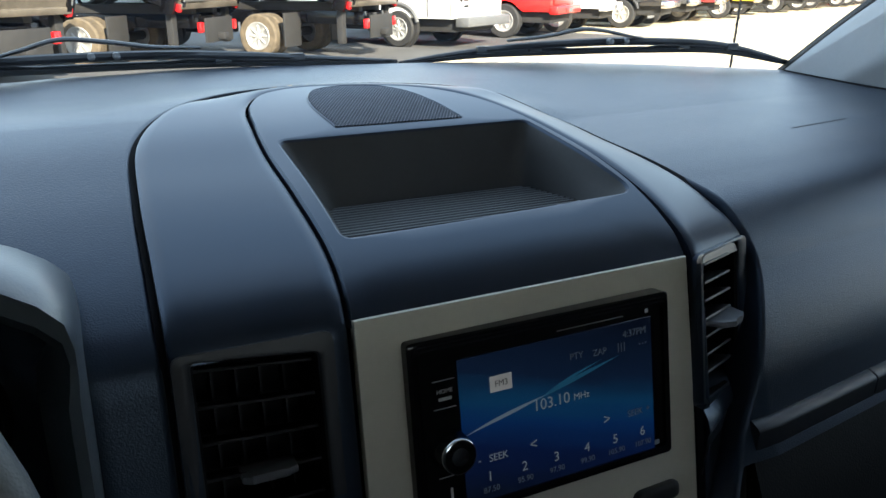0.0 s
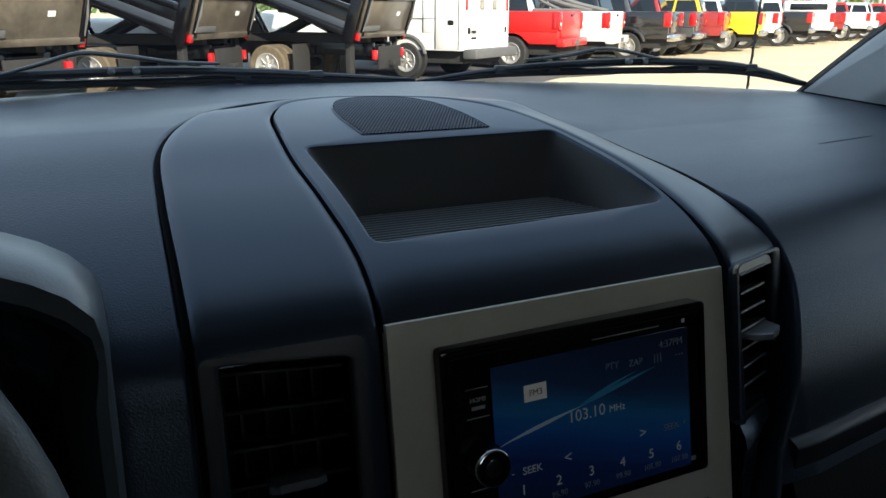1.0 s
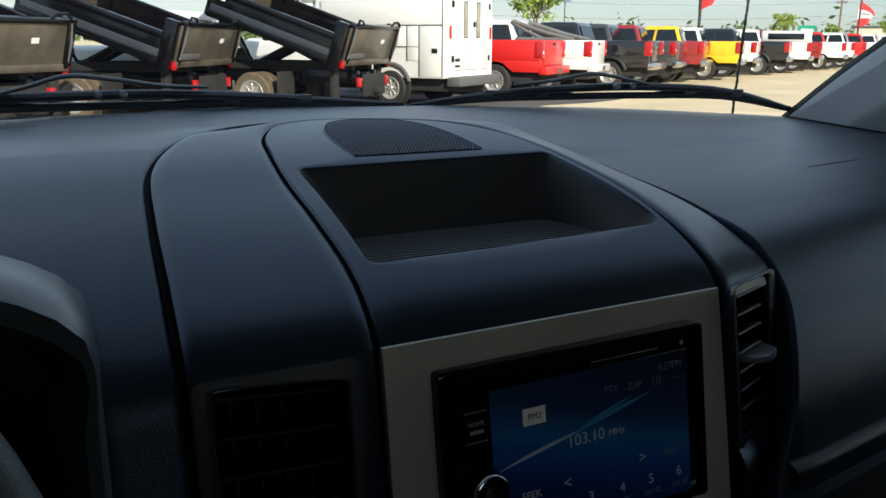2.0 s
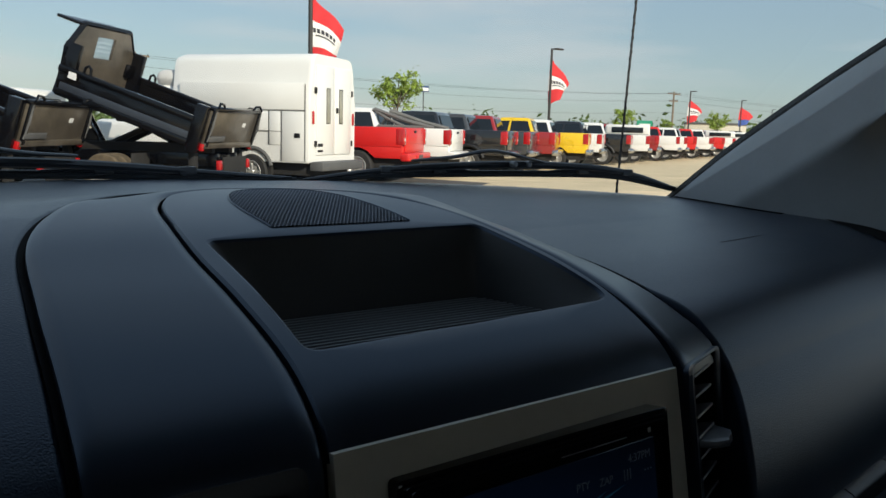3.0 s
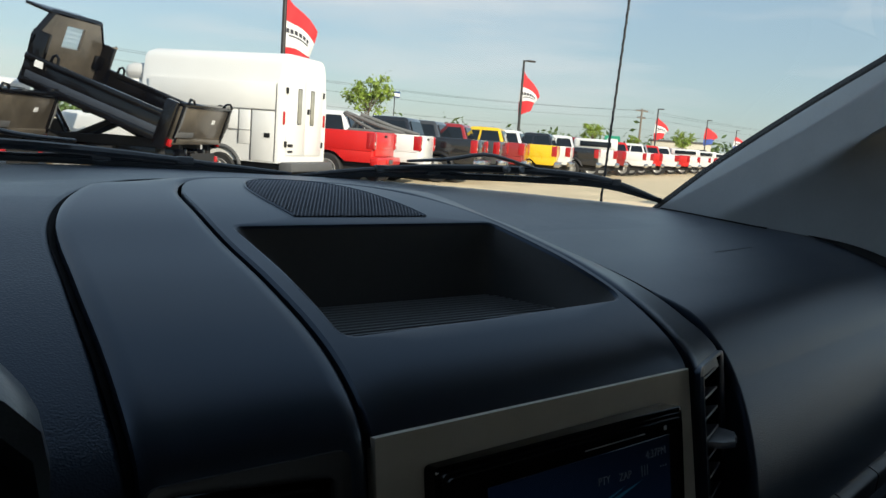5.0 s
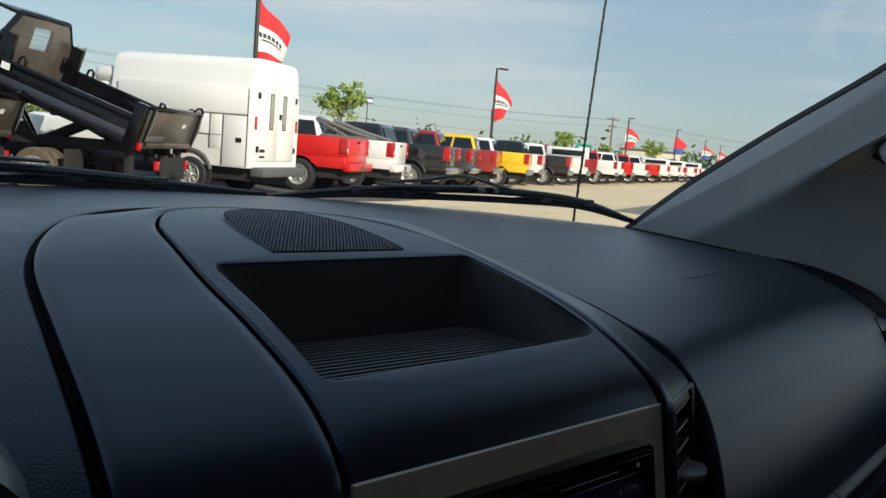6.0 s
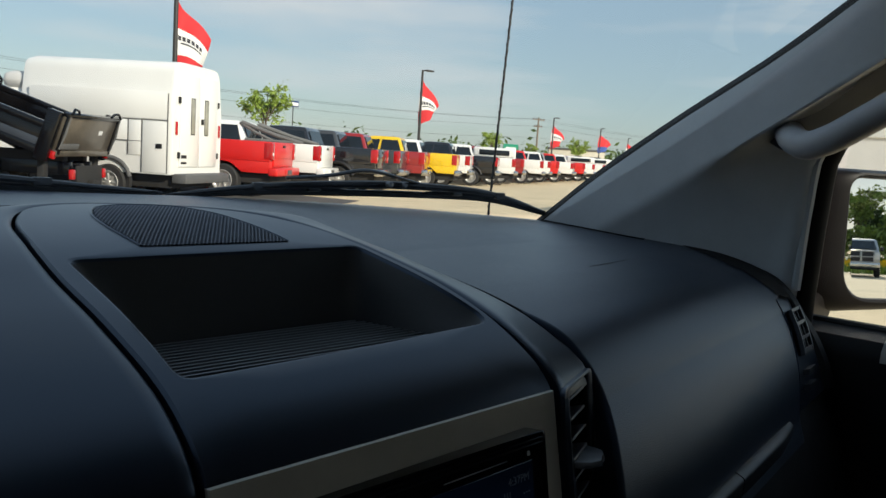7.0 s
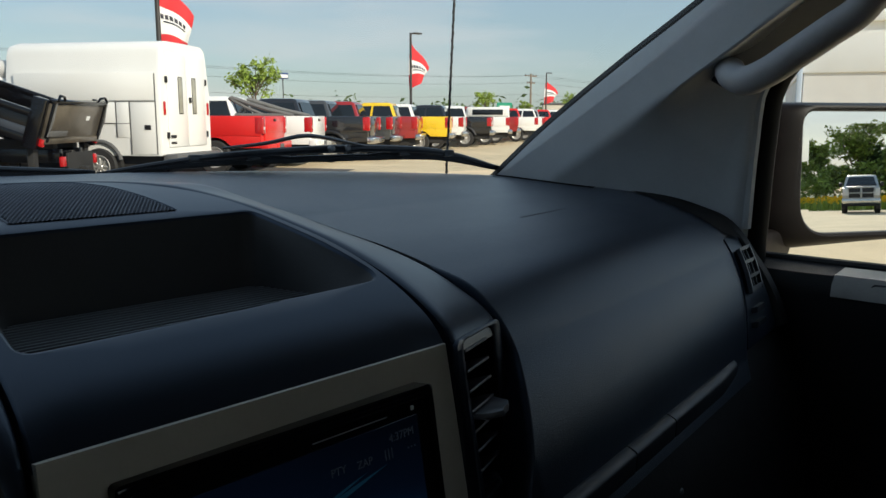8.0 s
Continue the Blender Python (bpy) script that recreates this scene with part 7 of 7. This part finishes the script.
# ---------------------------------------------------------------- utility poles and wires
def utility_pole(at, h):
    th = thing("utility_pole", "weathered wooden utility pole with cross-arms", "utility pole", at, "utility poles")
    bm = bmesh.new()
    tube(bm, [(0, 0, 0), (0, 0, h)], [0.17, 0.12], 8)
    part("post", bm, M["wood"], th)
    for z, w in ((h - 0.35, 1.3), (h - 1.35, 0.9)):
        bm = bmesh.new()
        block(bm, (-w, -0.06, z - 0.07), (w, 0.06, z + 0.07))
        part("cross_arm", bm, M["wood"], th)
        for x in (-w * 0.9, -w * 0.4, w * 0.4, w * 0.9):
            bm = bmesh.new()
            spin(bm, [(0.05, 0), (0.07, 0.06), (0.03, 0.16), (0.0, 0.17)], Matrix.Translation((x, 0, z + 0.07)), 8)
            part("insulator", bm, M["pole"], th)
    return th


UP = [(20.0, 78.0), (92.4, 75.0), (178.0, 73.0)]
for x, y in UP:
    utility_pole((x, y, 0), 7.7)
for k in range(2):
    for dz, dx in ((0.0, -1.1), (0.0, 1.1), (-1.0, -0.7), (-2.6, 0.0)):
        (xa, ya), (xb, yb) = UP[k], UP[k + 1]
        bm = bmesh.new()
        pts = []
        for t in np.linspace(0, 1, 18):
            pts.append((xa + (xb - xa) * t + dx * 0.2, ya + (yb - ya) * t + dx, 7.4 + dz - 4 * 1.0 * t * (1 - t)))
        tube(bm, pts, 0.013, 4)
        tagged(part("power_line", bm, M["pole"], None), "thin dark overhead power line between poles", "cable")

# green direction sign, billboard and far buildings
SIGN = thing("road_sign", "green overhead road sign on two posts", "road sign", (70.5, 61.0, 0))
bm = bmesh.new()
block(bm, (-1.3, -0.04, 2.2), (1.3, 0.04, 3.1), 0.03)
part("panel", bm, M["sign_green"], SIGN)
bm = bmesh.new()
block(bm, (-0.9, -0.055, 2.5), (0.9, -0.042, 2.75))
part("lettering_bar", bm, M["sticker"], SIGN, "pale bar in place of small lettering")
for x in (-1.0, 1.0):
    bm = bmesh.new()
    tube(bm, [(x, 0.08, 0), (x, 0.08, 3.0)], 0.06, 6)
    part("post", bm, M["pole"], SIGN)
BILL = thing("billboard", "small roadside sign on a tall post far behind the trucks", "sign", (44.0, 66.0, 0))
bm = bmesh.new()
block(bm, (-0.6, -0.1, 5.0), (0.6, 0.1, 5.6), 0.05)
part("panel", bm, M["blue"], BILL)
bm = bmesh.new()
block(bm, (-0.5, -0.13, 5.12), (0.5, -0.10, 5.42))
part("panel_bar", bm, M["sticker"], BILL)
bm = bmesh.new()
tube(bm, [(0, 0, 0), (0, 0, 5.1)], 0.05, 8)
part("post", bm, M["pole"], BILL)


def far_building(x, y, w, d, h, wall, label, turn=0.0, bays=5):
    th = thing("building", label, "building", Matrix.Translation((x, y, 0)) @ Matrix.Rotation(radians(turn), 4, "Z"))
    bm = bmesh.new()
    block(bm, (-w / 2, 0, 0), (w / 2, d, h), 0.05)
    part("wall", bm, M[wall], th)
    bm = bmesh.new()
    block(bm, (-w / 2 - 0.2, -0.2, h), (w / 2 + 0.2, d + 0.2, h + 0.35), 0.05)
    part("roof", bm, M["grey_clad"], th)
    for k in range(bays):
        cx = -w / 2 + w * (k + 0.5) / bays
        win = part("window", mk(lambda bm: block(bm, (cx - w / bays * 0.30, -0.10, h * 0.28), (cx + w / bays * 0.30, 0.05, h * 0.72), 0.02))(), M["tint"], th)
        part("frame", mk(lambda bm: block(bm, (cx - w / bays * 0.34, -0.12, h * 0.22), (cx + w / bays * 0.34, 0.02, h * 0.28), 0.02))(), M["siding"], win)
    return th


far_building(131.0, 96.0, 11, 8, 3.9, "stucco", "pale stucco shop far beyond the lot", -50, 3)

# white metal building beside the lot, seen through the side window
BLD = thing("building", "white ribbed metal building with a light grey lower band", "building", Matrix.Translation((19.0, 7.3, 0)) @ Matrix.Rotation(radians(24), 4, "Z"))
bm = bmesh.new()
block(bm, (0, -26.0, 2.45), (14, 0, 3.55), 0.02)
part("upper_wall", bm, M["siding"], BLD, "white metal upper wall")
bm = bmesh.new()
block(bm, (0.06, -26.0, 0.0), (13.9, -0.06, 2.45), 0.0)
part("lower_wall", bm, M["siding_grey"], BLD, "light grey lower wall")
bm = bmesh.new()
block(bm, (-0.15, -26.15, 3.55), (14.15, 0.15, 3.80), 0.03)
part("roof", bm, M["siding"], BLD)
# narrow pale blue strip up the wall's left corner
bm = bmesh.new()
block(bm, (-0.10, -0.02, 0.0), (0.02, 0.10, 3.6), 0.02)
part("corner_strip", bm, M["pale_blue"], BLD, "pale blue strip at the building's corner")

# ---------------------------------------------------------------- behind the van, as the door mirror shows it
pickup(Matrix.Translation((9.95, -55.0, 0)) @ Matrix.Rotation(radians(9), 4, "Z") @ Matrix.Diagonal((0.98, 1.0, 1.16, 1.0)), "silver", "pickup", "pale silver pickup facing the van on the gravel behind", heavy=True)
fieldm = material("rough_meadow", (0.13, 0.15, 0.035), 0.95, vary=0.4, scale=0.7, bump=0.6, bump_scale=6)
bm = bmesh.new()
rows = []
for x in np.linspace(-90, 110, 40):
    e = 0.8 * math.sin(x * 0.31) + 0.5 * math.sin(x * 0.83)
    rows.append([Vector((x, y + (e if k == 0 else 0), 0.008 if k == 0 else 0.02)) for k, y in enumerate((-57.0, -62, -82, -120, -300))])
grid(bm, rows)
tagged(part("meadow", bm, fieldm, None, smooth=False), "rough green meadow behind the gravel lot", "meadow", kind="structure")


def blades(bm, n, x0, x1, y0, y1, h, rng, clumps=0):
    for _ in range(n):
        x, y = rng.uniform(x0, x1), rng.uniform(y0, y1)
        s = h * rng.uniform(0.5, 1.2)
        a = rng.uniform(0, 6.28)
        w = 0.07 * rng.uniform(0.6, 1.6)
        p = Vector((x, y, 0.01))
        d = Vector((math.cos(a), math.sin(a), 0)) * w
        t = p + Vector((rng.uniform(-0.2, 0.2), rng.uniform(-0.2, 0.2), s))
        bm.faces.new([bm.verts.new(p - d), bm.verts.new(p + d), bm.verts.new(t)])


rng = random.Random(31)
bm = bmesh.new()
blades(bm, 17000, -6, 44, -92, -57.5, 0.7, rng)
tagged(part("tall_grass", bm, M["leaf_light"], None, smooth=False), "tall green meadow grass at the lot's edge", "grass", kind="stuff")
bm = bmesh.new()
for _ in range(5200):
    x, y = rng.uniform(0, 34), rng.uniform(-80, -58)
    if noise.noise(Vector((x * 0.25, y * 0.4, 0))) < -0.02:
        continue
    p = Vector((x, y, rng.uniform(0.45, 0.85)))
    s = 0.09
    bm.faces.new([bm.verts.new(p + Vector((s * math.cos(k * 1.57), s * math.sin(k * 1.57) * 0.6, s * math.sin(k * 1.57)))) for k in range(4)])
M["flower"] = material("yellow_flower", (0.75, 0.50, 0.02), 0.7, vary=0.15, scale=3)
tagged(part("wild_flowers", bm, M["flower"], None, smooth=False), "drift of yellow wild flowers in the meadow", "flowers", kind="stuff")
rng = random.Random(41)
for k, (x, y, h, sp) in enumerate(((12.3, -97, 6.6, 1.6), (16.6, -99, 9.6, 3.6), (9.8, -96, 4.4, 2.2), (13.6, -94, 4.0, 2.4), (20.5, -97, 5.6, 2.8), (23.6, -99, 7.2, 3.2), (6.5, -98, 5.2, 2.6), (27.0, -98, 6.4, 3.0),
                                   (19.0, -101, 6.6, 3.0), (31.0, -99, 6.2, 3.2), (2.5, -99, 6.0, 3.0), (17.5, -94, 4.2, 2.6), (-3.0, -99, 7.0, 3.2), (36.0, -99, 7.0, 3.4))):
    tree((x, y, 0), h, h * 0.12, sp, 2600, 0.26, M["leaf_dark"] if k in (5, 8) else M["leaf_light"], "leafy green roadside tree with uneven crown", 50 + k, 1.1, "trees behind the meadow", 14)

rng = random.Random(77)
bm = bmesh.new()
leaf_clumps(bm, [((rng.uniform(-8, 44), rng.uniform(-96, -90), rng.uniform(0.4, 2.6)), rng.uniform(0.9, 1.6)) for _ in range(90)], 9000, 0.24, rng)
tagged(part("hedge_bushes", bm, M["leaf_light"], None, smooth=False), "dense yellow-green bushes under the meadow trees", "bushes", kind="stuff")
